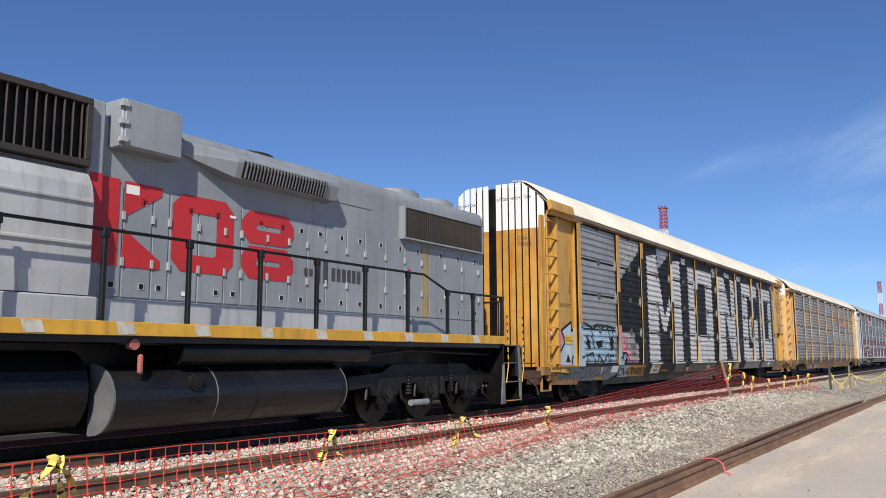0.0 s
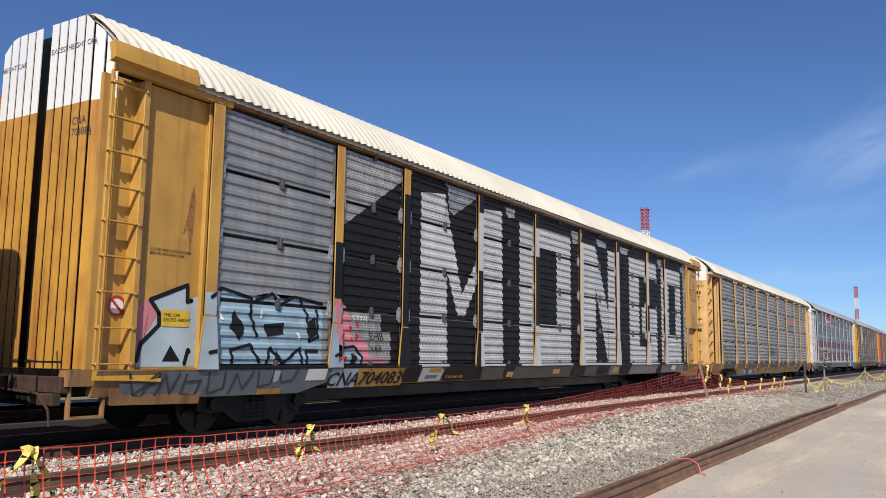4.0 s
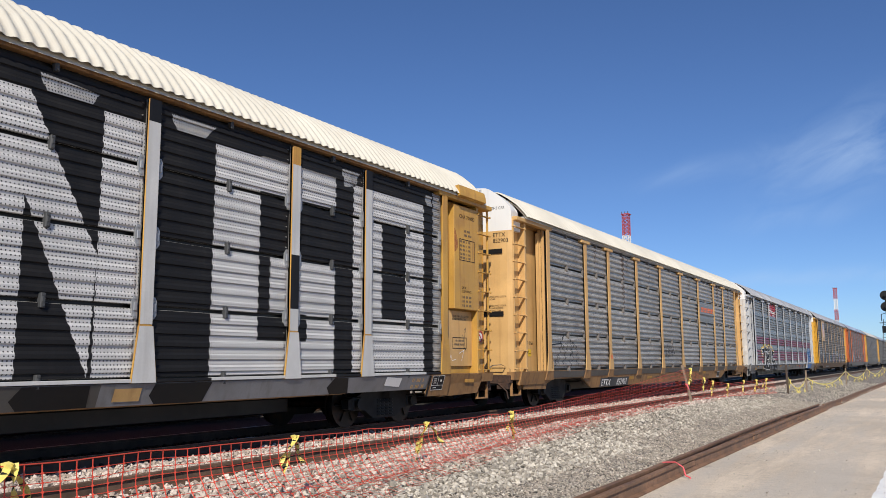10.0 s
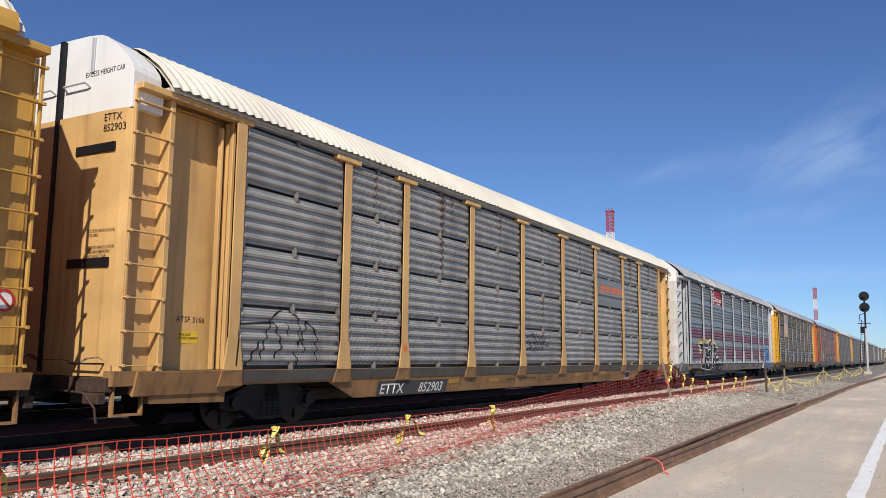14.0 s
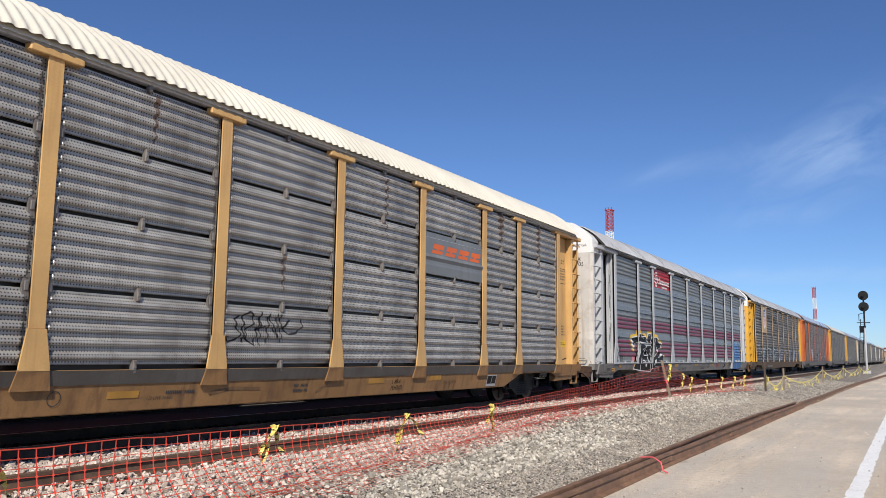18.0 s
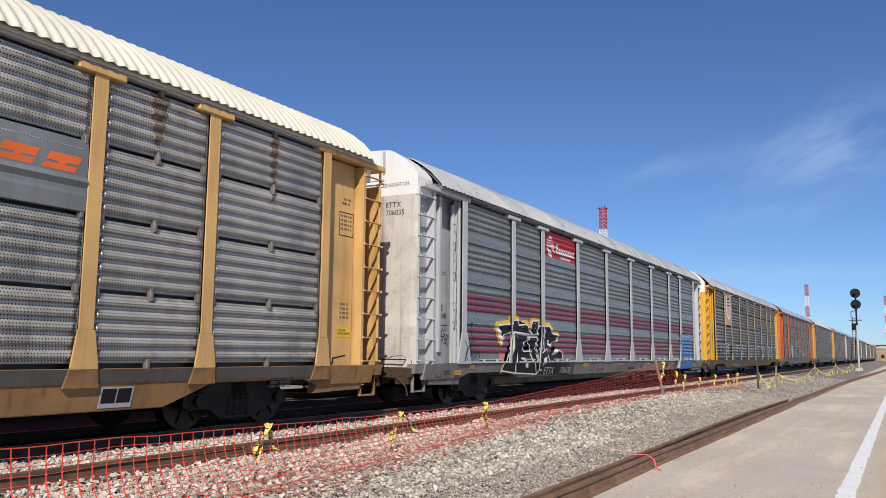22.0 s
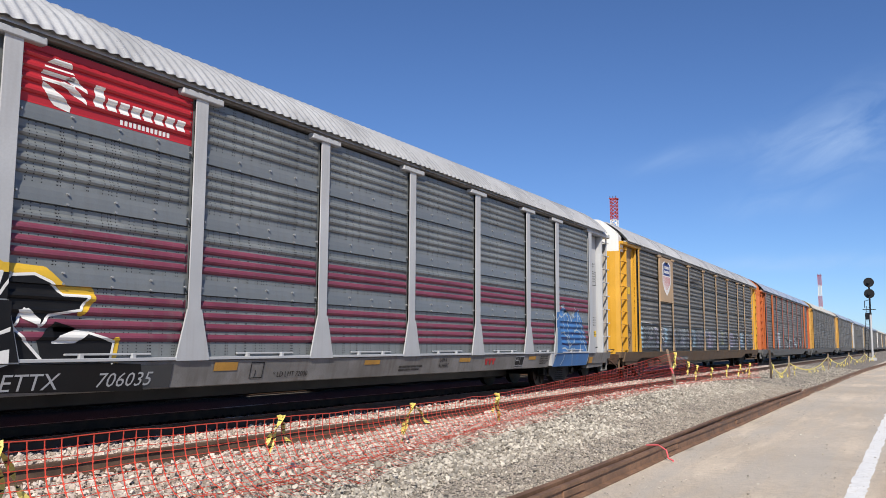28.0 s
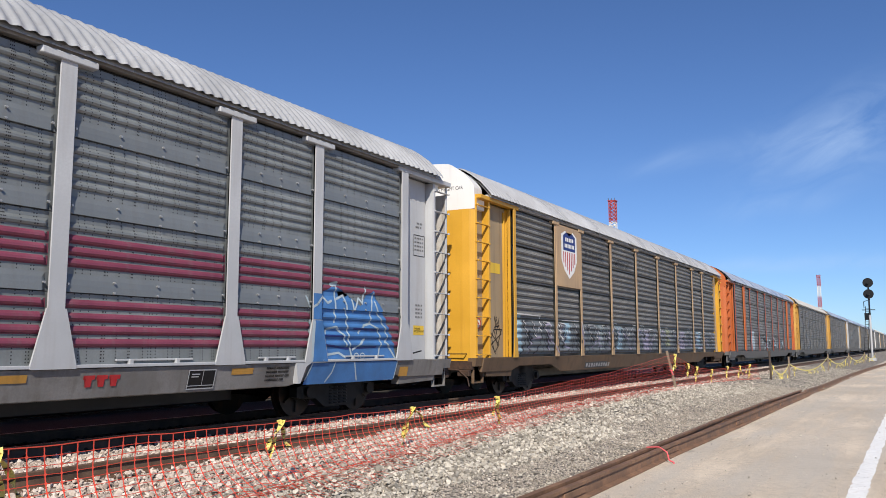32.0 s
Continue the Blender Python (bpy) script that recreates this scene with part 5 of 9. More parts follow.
    for y in (7.62, 10.29):
        part("tank_rim", swept([(x + 0.007, 0.67 + (z - 0.67) * 1.012) for x, z in half[:10]] + [(x - 0.01, z) for x, z in half[9::-1]], "y", y, y + 0.016), M_STEPGREY, ft, "scuffed rim")
    part("tank_end", swept([(x + 0.012, 0.67 + (z - 0.67) * 1.03) for x, z in half] + [(0.98, 0.24), (0.98, 1.1)], "y", 6.03, 6.06), M_STEPGREY, ft, "grey end plate")
    bm = bmesh.new()
    disc(bm, (1.46, 7.25, 0.86), "x", 0.11, 0.06, 18)
    disc(bm, (1.49, 7.25, 0.86), "x", 0.07, 0.05, 18)
    part("filler_cap", bm, M_TRUCK, ft)
    for y in (8.35, 10.2):
        part("tank_seam", swept([(x * 1.006, z) for x, z in tank], "y", y, y + 0.02), M_TRUCK, ft)
    part("forward_tank", swept([(x - 0.3, 0.3 + (z - 0.25) * 1.15) for x, z in half] + [(-1.2, 0.3), (-1.2, 1.2)], "y", 3.2, 5.9), M_BLACK, lo, "dark equipment box under the frame")
    part("air_reservoir", rods([((1.28, 7.05, 1.24), (1.28, 10.95, 1.24))], 0.165, 18), M_BLACK, lo, "black air cylinder")
    part("tank_valve", boxes((1.42, 1.48, 6.36, 6.43, 0.98, 1.22), bev=0.02), M_RUSTPINK, lo, "faded red valve handle")
    bm = bmesh.new()
    disc(bm, (1.44, 6.28, 1.34), "x", 0.07, 0.1, 12)
    part("red_cap", bm, M_RUSTPINK, lo)
    part("pipe", rods([((1.2, 6.2, 1.36), (1.2, 11.2, 1.36)), ((1.32, 11.0, 1.2), (1.32, 12.2, 1.3)), ((1.25, 12.3, 1.3), (1.25, 15.2, 1.22))], 0.03, 8), M_BLACK, lo)
    # trucks
    for base in (12.95, -1.3):
        t = new("truck")
        t.parent, t.location, t["label"] = lo, (0, base, 0), "black three-axle locomotive truck"
        for s in (-1, 1):
            m = pose(s * 1.08, 0, 0)
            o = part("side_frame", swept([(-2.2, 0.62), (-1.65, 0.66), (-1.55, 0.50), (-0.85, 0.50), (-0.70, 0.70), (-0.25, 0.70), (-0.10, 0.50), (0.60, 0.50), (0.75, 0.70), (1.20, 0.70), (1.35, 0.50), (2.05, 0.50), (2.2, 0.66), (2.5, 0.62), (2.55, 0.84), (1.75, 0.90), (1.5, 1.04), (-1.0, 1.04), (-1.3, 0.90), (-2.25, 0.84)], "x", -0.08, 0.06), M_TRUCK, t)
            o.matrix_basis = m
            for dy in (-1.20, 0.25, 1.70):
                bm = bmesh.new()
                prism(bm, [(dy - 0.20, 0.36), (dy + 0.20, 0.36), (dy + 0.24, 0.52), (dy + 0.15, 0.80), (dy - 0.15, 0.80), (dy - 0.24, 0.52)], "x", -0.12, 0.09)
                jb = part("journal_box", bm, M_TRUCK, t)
                jb.matrix_basis = m
                bm = bmesh.new()
                disc(bm, (0.10, dy, 0.52), "x", 0.125, 0.06, 20)
                disc(bm, (0.14, dy, 0.52), "x", 0.075, 0.04, 16)
                cap_ = part("axle_cap", bm, M_TANK, t)
                cap_.matrix_basis = m
                hanger = part("brake_hanger", rods([((0.02, dy + 0.38, 0.95), (0.05, dy + 0.50, 0.42)), ((0.05, dy + 0.50, 0.42), (0.05, dy + 0.66, 0.32))], 0.030, 7), M_TRUCK, t)
                hanger.matrix_basis = m
                hanger = part("brake_hanger", rods([((0.0, dy - 0.42, 0.92), (0.04, dy - 0.54, 0.44))], 0.030, 7), M_TRUCK, t)
                hanger.matrix_basis = m
            bm = lathe([(0.052 if k % 2 else 0.075, 0.50 + k * 0.03) for k in range(13)], (0.03, -0.47))
            part("spring", bm, M_TRUCK, t).matrix_basis = m
            bm = lathe([(0.052 if k % 2 else 0.075, 0.50 + k * 0.03) for k in range(13)], (0.03, 0.97))
            part("spring", bm, M_TRUCK, t).matrix_basis = m
            if s > 0:
                part("damper", boxes((1.13, 1.20, 0.52, 0.66, 0.46, 0.80), bev=0.02), M_TRUCK, t)
            if s > 0:
                part("brake_cylinder", rods([((1.22, -0.55, 0.34), (1.22, 0.0, 0.34))], 0.055, 14), M_GALV_PLAIN, t, "bright brake cylinder")
                part("sand_pipe", rods([((1.2, 0.75, 1.1), (1.2, 0.85, 0.35))], 0.02), M_BLACK, t)
                part("sand_pipe", rods([((1.2, -2.6, 1.2), (1.2, -2.4, 0.3))], 0.02), M_BLACK, t)
        for dy in (-1.20, 0.25, 1.70):
            w = once("loco_wheelset", "wheelset", lambda: bm_wheelset(0.51), M_WHEEL, t, m=pose(0, dy, 0.51))
            if base > 0:
                SPIN.append((w, dy, 0.51, 0.51))
    # end platform, steps with yellow edges, striped grab rails, coupler
    part("end_platform", boxes((-1.1, 1.1, 15.42, 16.15, 1.46, 1.58), (-1.5, 1.5, 15.95, 16.25, 0.75, 1.4)), M_BLACK, lo)
    for s in (1, -1):
        st = part("step_side", boxes((*sorted((s * 1.08, s * 1.5)), 15.41, 15.44, 0.18, 1.5)), M_BLACK, lo, "black step well")
        part("step_side", boxes((*sorted((s * 1.08, s * 1.5)), 16.16, 16.2, 0.18, 1.3)), M_BLACK, lo)
        part("step_edge", swept([(15.29, 0.18), (15.44, 0.18), (15.43, 1.02), (15.39, 1.02)], "x", *sorted((s * 1.49, s * 1.525))), M_STEPGREY, lo, "worn grey step edge")
        part("step_edge", swept([(16.12, 0.30), (16.17, 0.22), (16.20, 0.9), (16.08, 1.45), (16.04, 1.45)], "x", *sorted((s * 1.49, s * 1.525))), M_STEPGREY, lo, "worn grey step edge")
        for i, z in enumerate((0.22, 0.62, 1.02, 1.40)):
            tr = part("tread", boxes((*sorted((s * 1.08, s * 1.5)), 15.44, 16.16, z, z + 0.03)), M_BLACK, st)
            part("tread_edge", boxes((*sorted((s * 1.5, s * 1.515)), 15.44, 16.16, z + 0.012, z + 0.028)), M_STRIPE if i == 0 else M_STEPGREY, st, "yellow tread edge" if i == 0 else "worn grey tread edge")
        for y, x in ((15.46, 1.53), (16.22, 1.5)):
            pts = [(x * s, y, 2.42), (x * s, y + 0.08, 2.1), (x * s, y + 0.12, 1.0), (x * s, y + 0.02, 0.62)]
            gr_ = part("grab_rail", rods(list(zip(pts, pts[1:])), 0.013, 8), M_STRIPE, lo, "yellow and black striped grab rail")
            a, b = Vector(pts[1]), Vector(pts[2])
            part("black_bands", rods([(a.lerp(b, (i + 0.25) / 7), a.lerp(b, (i + 0.6) / 7)) for i in range(7)], 0.0142, 8), M_INK, gr_)
    part("end_rail", rods([((1.5, 15.4, 2.4), (1.0, 16.1, 2.4)), ((1.0, 16.1, 2.4), (-1.0, 16.1, 2.4)), ((1.0, 16.1, 1.5), (1.0, 16.1, 2.4)), ((-1.0, 16.1, 1.5), (-1.0, 16.1, 2.4))], 0.02, 8), M_BLACK, lo)
    part("end_coupler", boxes((-0.09, 0.09, 16.2, 16.8, 0.62, 0.80), (-0.16, 0.16, 16.7, 16.92, 0.58, 0.84), bev=0.02), M_TRUCK, lo)
    part("brake_hose", rods([((0.4, 16.25, 0.75), (0.42, 16.5, 0.45)), ((0.42, 16.5, 0.45), (0.3, 16.8, 0.4))], 0.025, 8), M_BLACK, lo)
    return lo


def flatx(loops, x):
    """Flat outlines in y, z that face the near side at x."""
    bm = flat(*loops)
    for v in bm.verts:
        v.co.x = x
    bmesh.ops.remove_doubles(bm, verts=bm.verts, dist=0.002)
    bmesh.ops.triangulate(bm, faces=bm.faces)
    for f in bm.faces:
        f.normal_update()
        if f.normal.x < 0:
            f.normal_flip()
    return bm


locomotive()

# ---- paint, signs and graffiti on the wagons ----


def paint_first():
    P = c1
    black = [[(4.35, 1.90), (6.95, 1.90), (6.95, 4.62), (4.35, 2.98)], rect(6.95, 24.80, 1.90, 4.62), rect(6.2, 24.80, 0.95, 1.90), rect(5.95, 6.2, 1.55, 1.90)]
    for ya, yb in zip(POSTS[1:], POSTS[2:]):
        paint("black_field", black, M_INKHOLES, P, label="flat black sprayed background", lift=0.003, sill=False, only=(ya, yb), posts=False)
    ghost = [[(8.12, 4.60), (9.32, 4.60), (9.32, 4.50), (8.36, 3.99), (8.20, 4.08)], [(10.6, 4.55), (11.1, 4.55), (11.1, 4.35), (10.75, 4.3)], [(14.4, 4.5), (15.0, 4.5), (14.9, 4.2), (14.5, 4.15)], [(16.2, 4.5), (17.0, 4.45), (16.9, 4.3), (16.3, 4.3)],
             [(18.1, 4.5), (18.9, 4.5), (18.7, 4.3), (18.2, 4.3)], [(21.8, 4.5), (22.3, 4.5), (22.2, 4.25), (21.9, 4.2)], [(24.5, 4.5), (24.75, 4.5), (24.75, 4.3), (24.55, 4.3)]]
    for lp in ghost:
        paint("grey_ghost", [lp], M_GALV, P, lift=0.007, label="grey patch along the top")
    M = [[(7.20, 1.0), (8.18, 1.0), (8.13, 2.83), (8.04, 4.38), (7.17, 4.27)], [(8.06, 4.30), (8.73, 2.40), (9.40, 3.25), (9.40, 2.72), (8.84, 1.95), (8.57, 1.95), (8.13, 2.83)], [(9.42, 1.0), (10.55, 1.0), (10.46, 4.40), (9.42, 4.30)]]
    O = [rect(11.36, 12.36, 1.0, 4.30), rect(12.36, 13.45, 3.80, 4.30), rect(12.36, 13.45, 1.0, 1.93), rect(13.45, 14.34, 1.0, 4.30)]
    N = [rect(15.15, 16.12, 1.0, 4.27), [(16.12, 4.25), (17.08, 2.46), (17.02, 1.0), (16.12, 3.06)], rect(17.08, 17.90, 1.0, 4.27)]
    G = [rect(18.92, 19.84, 1.0, 4.28), rect(19.84, 21.65, 3.76, 4.30), rect(19.84, 21.65, 1.0, 1.50), rect(20.95, 21.65, 1.5, 2.78), rect(20.08, 20.95, 1.93, 2.78)]
    Q = [rect(22.15, 23.02, 1.0, 4.28), rect(23.02, 23.80, 3.73, 4.28), rect(23.02, 23.80, 1.0, 1.95), rect(23.80, 24.45, 1.0, 4.28)]
    for name, shape in (("letter_m", M), ("letter_o", O), ("letter_n", N), ("letter_g", G), ("letter_o", Q)):
        paint(name, shape, M_SILVER, P, lift=0.007, label="large silver sprayed letter", posts=False, sill=False)
    paint("plain_patch", [[(7.18, 2.83), (8.13, 2.83), (8.08, 3.68), (7.18, 3.68)], [(8.08, 3.68), (8.27, 3.68), (8.58, 2.83), (8.13, 2.83)]], M_SPRAY, P, lift=0.010, label="unpierced silver sheet in the letter", posts=False, sill=False)
    # posts: sprayed on their fronts, yellow on their edges
    def front(p, z0, z1, m, a=-0.094, b=0.097):
        board("post_paint", [rect(p + a, p + b, z0, z1)], m, P, 1.595, 0.003)

    def foot(p, m, a=-1.0, b=1.0):
        board("foot_paint", [[(p + 0.106 * a, 1.635), (p + 0.188 * a, 0.925), (p + 0.188 * b, 0.925), (p + 0.106 * b, 1.635)]], m, P, 1.605, 0.003)

    front(4.68, 2.05, 2.98, M_INK)
    front(6.63, 1.66, 4.12, M_INK)
    front(9.42, 1.66, 2.95, M_INK)
    front(9.42, 2.95, 4.2, M_SPRAY)
    front(9.42, 4.2, 4.6, M_INK)
    front(12.21, 1.72, 1.88, M_SPRAY)
    front(12.21, 1.88, 3.55, M_INK)
    front(12.21, 3.55, 4.25, M_SPRAY)
    front(12.21, 4.25, 4.6, M_INK)
    front(15.0, 1.66, 4.25, M_SPRAY)
    front(15.0, 4.25, 4.6, M_INK)
    front(17.79, 1.66, 4.3, M_SPRAY)
    front(17.79, 4.3, 4.6, M_INK)
    front(20.58, 1.66, 2.0, M_SPRAY)
    front(20.58, 2.0, 2.85, M_INK)
    front(20.58, 2.85, 4.3, M_SPRAY)
    front(22.53, 1.66, 4.25, M_SPRAY)
    front(22.53, 4.25, 4.6, M_INK)
    foot(6.63, M_INK)
    foot(9.42, M_INK, -1.0, 0.1)
    foot(9.42, M_SPRAY, 0.12, 1.0)
    foot(12.21, M_SPRAY)
    foot(15.0, M_SPRAY)
    foot(17.79, M_SPRAY)
    foot(20.58, M_SPRAY)
    foot(22.53, M_SPRAY)
    # silver runs on over the cap of the sill
    for ya, yb in ((7.20, 8.18), (9.60, 10.55), (11.36, 12.05), (12.37, 14.34), (15.15, 17.62), (18.92, 20.42), (20.74, 21.65), (22.70, 24.45)):
        part("cap_paint", boxes((1.52, 1.6015, ya, yb, 0.931, 0.9755), bev=0.004), M_SPRAY, P, "silver sprayed lip of the sill")
    # lower sill patches
    for k, (y, w) in enumerate(((6.68, 0.52), (8.04, 1.5), (10.6, 0.5), (14.35, 0.9), (16.15, 0.9), (18.0, 0.95), (21.55, 0.45))):
        u = 0.10 * math.sin(k * 2.3)
        board("sill_patch", [[(y + 0.05, 0.65), (y + w * 0.6, 0.645), (y + w + u, 0.65), (y + w, 0.912), (y + 0.04 + u * 0.5, 0.912), (y - 0.06, 0.76)]], M_INK, P, 1.581, 0.007, "black overspray on the sill")
    board("sill_coat", [rect(6.6, 17.2, 0.648, 0.912)], M_SPRAYDULL, P, 1.581, 0.003, "dull grey sprayed sill")
    board("sill_coat", [rect(17.2, 24.62, 0.648, 0.912)], M_SPRAYPALE, P, 1.581, 0.003, "silver grey sprayed sill")
    board("pale_field", [[(4.62, 0.60), (5.32, 0.60), (5.34, 0.912), (4.62, 0.912)]], M_PALEBLUE, P, 1.581, 0.0045, "pale blue sprayed sill")
    board("tan_field", [[(5.30, 0.60), (6.68, 0.60), (6.70, 0.912), (5.32, 0.912)]], M_SAFETYDULL, P, 1.581, 0.0045, "tan field behind the number")
    board("silver_patch", [[(7.22, 0.65), (7.98, 0.66), (8.03, 0.85), (7.95, 0.912), (7.26, 0.912)]], M_SPRAY, P, 1.581, 0.009, "silver sprayed patch")
    board("orange_patch", [[(7.5, 0.83), (7.92, 0.82), (7.96, 0.90), (7.52, 0.90)]], M_SAFETYDULL, P, 1.581, 0.012, "dull orange patch")
    board("blue_patch", [[(7.4, 0.70), (7.8, 0.71), (7.86, 0.77), (7.42, 0.77)]], M_SLATE, P, 1.581, 0.012, "slate blue patch")
    bars("small_text", [(8.16, 0.70, (0.08, 0.12, 0.2, 0.2), 0.06)], M_SAFETYDULL, P, 1.581, 0.011)
    for r in (rect(10.75, 11.05, 0.68, 0.80), rect(13.2, 13.6, 0.72, 0.84), rect(17.4, 17.8, 0.7, 0.86)):
        board("sill_label", [r], M_TAN, P, 1.581, 0.011)
    board("paper_label", [[(23.12, 0.75), (23.62, 0.71), (23.64, 0.87), (23.14, 0.905)]], M_WHITE, P, 1.581, 0.011, "white paper label on the sill")
    lettering("wagon_code", "CNA", 4.52, 0.635, 0.31, M_INK, P, base=1.581, lift=0.012, wide=1.25, bold=0.004, shear=0.25, label="black reporting mark")
    lettering("wagon_number", "704083", 5.36, 0.64, 0.31, M_INK, P, base=1.581, lift=0.012, wide=1.33, bold=0.004, shear=0.25, label="black wagon number")
    lines = []
    for pts in ([(0.80, 0.88), (0.92, 0.62), (1.05, 0.58), (1.12, 0.80), (1.22, 0.88)], [(1.25, 0.60), (1.34, 0.86), (1.48, 0.62), (1.56, 0.87)], [(1.68, 0.86), (1.66, 0.60), (1.90, 0.58), (1.94, 0.78), (1.72, 0.76)], [(2.06, 0.88), (2.12, 0.60), (2.38, 0.66), (2.34, 0.88)], [(2.50, 0.58), (2.56, 0.86), (2.74, 0.64), (2.88, 0.88)], [(2.98, 0.88), (3.04, 0.66), (3.28, 0.70), (3.30, 0.90)], [(3.42, 0.90), (3.50, 0.72), (3.72, 0.74), (3.80, 0.90)]):
        lines += stroke(pts, 0.032)
    tagged(board("black_outline", lines, M_DARKGREY, P, 1.581, 0.008, "black sprayed outlines on the sill"), kind="stuff")
    board("pale_drip", [[(3.30, 0.90), (3.44, 0.90), (3.42, 0.74), (3.33, 0.72)]], M_PALEBLUE, P, 1.581, 0.010)
    board("orange_patch", [rect(3.05, 3.55, 0.55, 0.635)], M_SAFETYDULL, P, 1.581, 0.012, "dull orange patch on the sill")
    board("white_plate", [rect(4.03, 4.50, 0.735, 0.915)], M_WHITE, P, 1.581, 0.010, "white paper plate")
    part("sill_end_plate", swept([(1.45, 0.93), (1.586, 0.925), (1.484, 0.50), (1.44, 0.50)], "y", 24.64, 25.42), M_SILLTAN, P, "dusty yellow plate on the sill")
    board("data_plate", [[(24.70, 0.62), (25.14, 0.62), (25.17, 0.895), (24.73, 0.895)]], M_INK, P, 1.583, 0.008, "black data plate with white lines")
    board("sill_shade", [[(24.56, 0.50), (24.64, 0.50), (24.68, 0.905), (24.60, 0.905)]], M_INK, P, 1.583, 0.006, "black overspray on the sill")
    bars("stencil", [(24.02, 0.79, (0.12, 0.18, 0.06), 0.075), (24.02, 0.67, (0.12, 0.18, 0.12), 0.075)], M_TAN, P, 1.581, 0.008)
    board("orange_patch", [[(26.09, 0.74), (26.49, 0.73), (26.51, 0.86), (26.09, 0.875)]], M_SAFETYDULL, P, 1.52, 0.006, "orange touched-up paint")
    lines = [rect(24.78, 24.88, z, z + 0.014) for z in (0.83, 0.79, 0.75)] + [rect(25.02, 25.08, 0.78, 0.82), rect(24.78, 24.9, 0.655, 0.67)]
    for pts in ([(24.70, 0.62), (25.14, 0.62), (25.17, 0.895), (24.73, 0.895), (24.70, 0.62)], [(24.71, 0.71), (25.15, 0.71)], [(24.93, 0.71), (24.95, 0.89)]):
        lines += stroke(pts, 0.010)
    tagged(board("data_print", lines, M_WHITE, P, 1.583, 0.012), kind="stuff")
    # spray pieces over the end section and the first bays
    board("pale_piece", [[(0.98, 1.0), (1.02, 1.25), (1.27, 1.65), (1.13, 1.81), (1.71, 2.08), (1.74, 1.86), (1.90, 1.90), (1.90, 0.96), (0.97, 0.96)]], M_PALEBLUE, P, 1.44, 0.004, "pale blue-grey sprayed letter")
    board("pale_post", [rect(1.90, 2.10, 1.66, 1.96)], M_PALEBLUE, P, 1.595, 0.003)
    board("pale_foot", [[(1.895, 1.63), (1.82, 0.925), (2.18, 0.925), (2.105, 1.63)]], M_PALEBLUE, P, 1.605, 0.003)
    paint("pale_blue_piece", [[(1.98, 0.95), (1.98, 1.96), (2.23, 2.07), (2.85, 1.97), (2.92, 1.91), (3.22, 2.05), (3.48, 1.94), (3.69, 2.03), (4.38, 1.97), (4.38, 1.4), (4.38, 0.92)]], M_CYAN, P, lift=0.004, label="pale blue spray-painted letters", posts=False, sill=False)
    paint("pale_tail", [[(4.62, 1.33), (5.01, 1.24), (5.3, 1.2), (5.44, 1.05), (5.49, 0.94), (4.62, 0.94)]], M_CYAN, P, lift=0.007, sill=False)
    board("grey_sill_paint", [[(0.68, 0.76), (1.28, 0.76), (1.29, 0.90), (5.40, 0.90), (4.53, 0.69), (3.95, 0.545), (0.82, 0.56)]], M_SLATE, P, 1.581, 0.004, "blue-grey sprayed sill")
    board("pink_piece", [[(0.95, 1.68), (1.13, 1.72), (1.07, 1.47), (0.98, 1.25), (0.79, 1.11), (0.79, 0.97), (0.96, 0.96), (0.99, 1.28)]], M_PINK, P, 1.44, 0.005)
    paint("pink_piece", [[(4.62, 2.0), (4.96, 1.96), (5.09, 1.79), (5.13, 1.42), (4.96, 1.33), (4.66, 1.5)], [(5.13, 1.42), (5.45, 1.40), (5.57, 1.32), (5.4, 1.2), (4.96, 1.33)], [(5.57, 1.32), (5.66, 1.11), (5.49, 0.97), (5.4, 1.2)], [(5.66, 1.11), (6.1, 1.06), (6.2, 0.97), (5.49, 0.97)]], M_PINK, P, lift=0.005, label="pink sprayed background", sill=False)
    paint("grey_field", [rect(5.05, 5.98, 0.96, 1.89), rect(5.98, 6.25, 0.96, 1.56)], M_GALV, P, lift=0.0042, sill=False, posts=False)
    dots = []
    rnd = random.Random(4)
    for _ in range(14):
        y, z, r = rnd.uniform(4.65, 5.35), rnd.uniform(1.0, 1.8), rnd.uniform(0.02, 0.05)
        dots.append([(y + r * math.cos(a), z + r * math.sin(a)) for a in np.linspace(0, 5.5, 8)])
    tagged(paint("red_dots", dots, M_RED, P, lift=0.009, label="red sprayed dots", sill=False), kind="stuff")
    lines = []
    for pts in ([(1.27, 1.65), (1.13, 1.81), (1.71, 2.04), (1.72, 1.82), (1.79, 1.84)], [(1.27, 1.65), (1.28, 1.49), (1.02, 1.25), (0.97, 1.04)], [(1.72, 1.0), (1.77, 1.18), (1.79, 1.16)]):
        lines += stroke(pts, 0.06)
    tagged(board("black_outline", lines + [[(1.36, 1.03), (1.48, 1.24), (1.65, 1.03)]], M_INK, P, 1.44, 0.008, "black sprayed outline"), kind="stuff")
    lines = [[(2.47, 1.75), (2.70, 1.50), (2.61, 1.32), (2.41, 1.5)], [(3.06, 1.57), (3.48, 1.61), (3.49, 1.44), (3.14, 1.39)], [(4.05, 1.65), (4.2, 1.72), (4.24, 1.45), (4.1, 1.38)], [(3.3, 1.02), (3.36, 1.2), (3.46, 1.05)], [(5.12, 1.0), (5.14, 1.16), (5.28, 1.12), (5.26, 0.98)]]
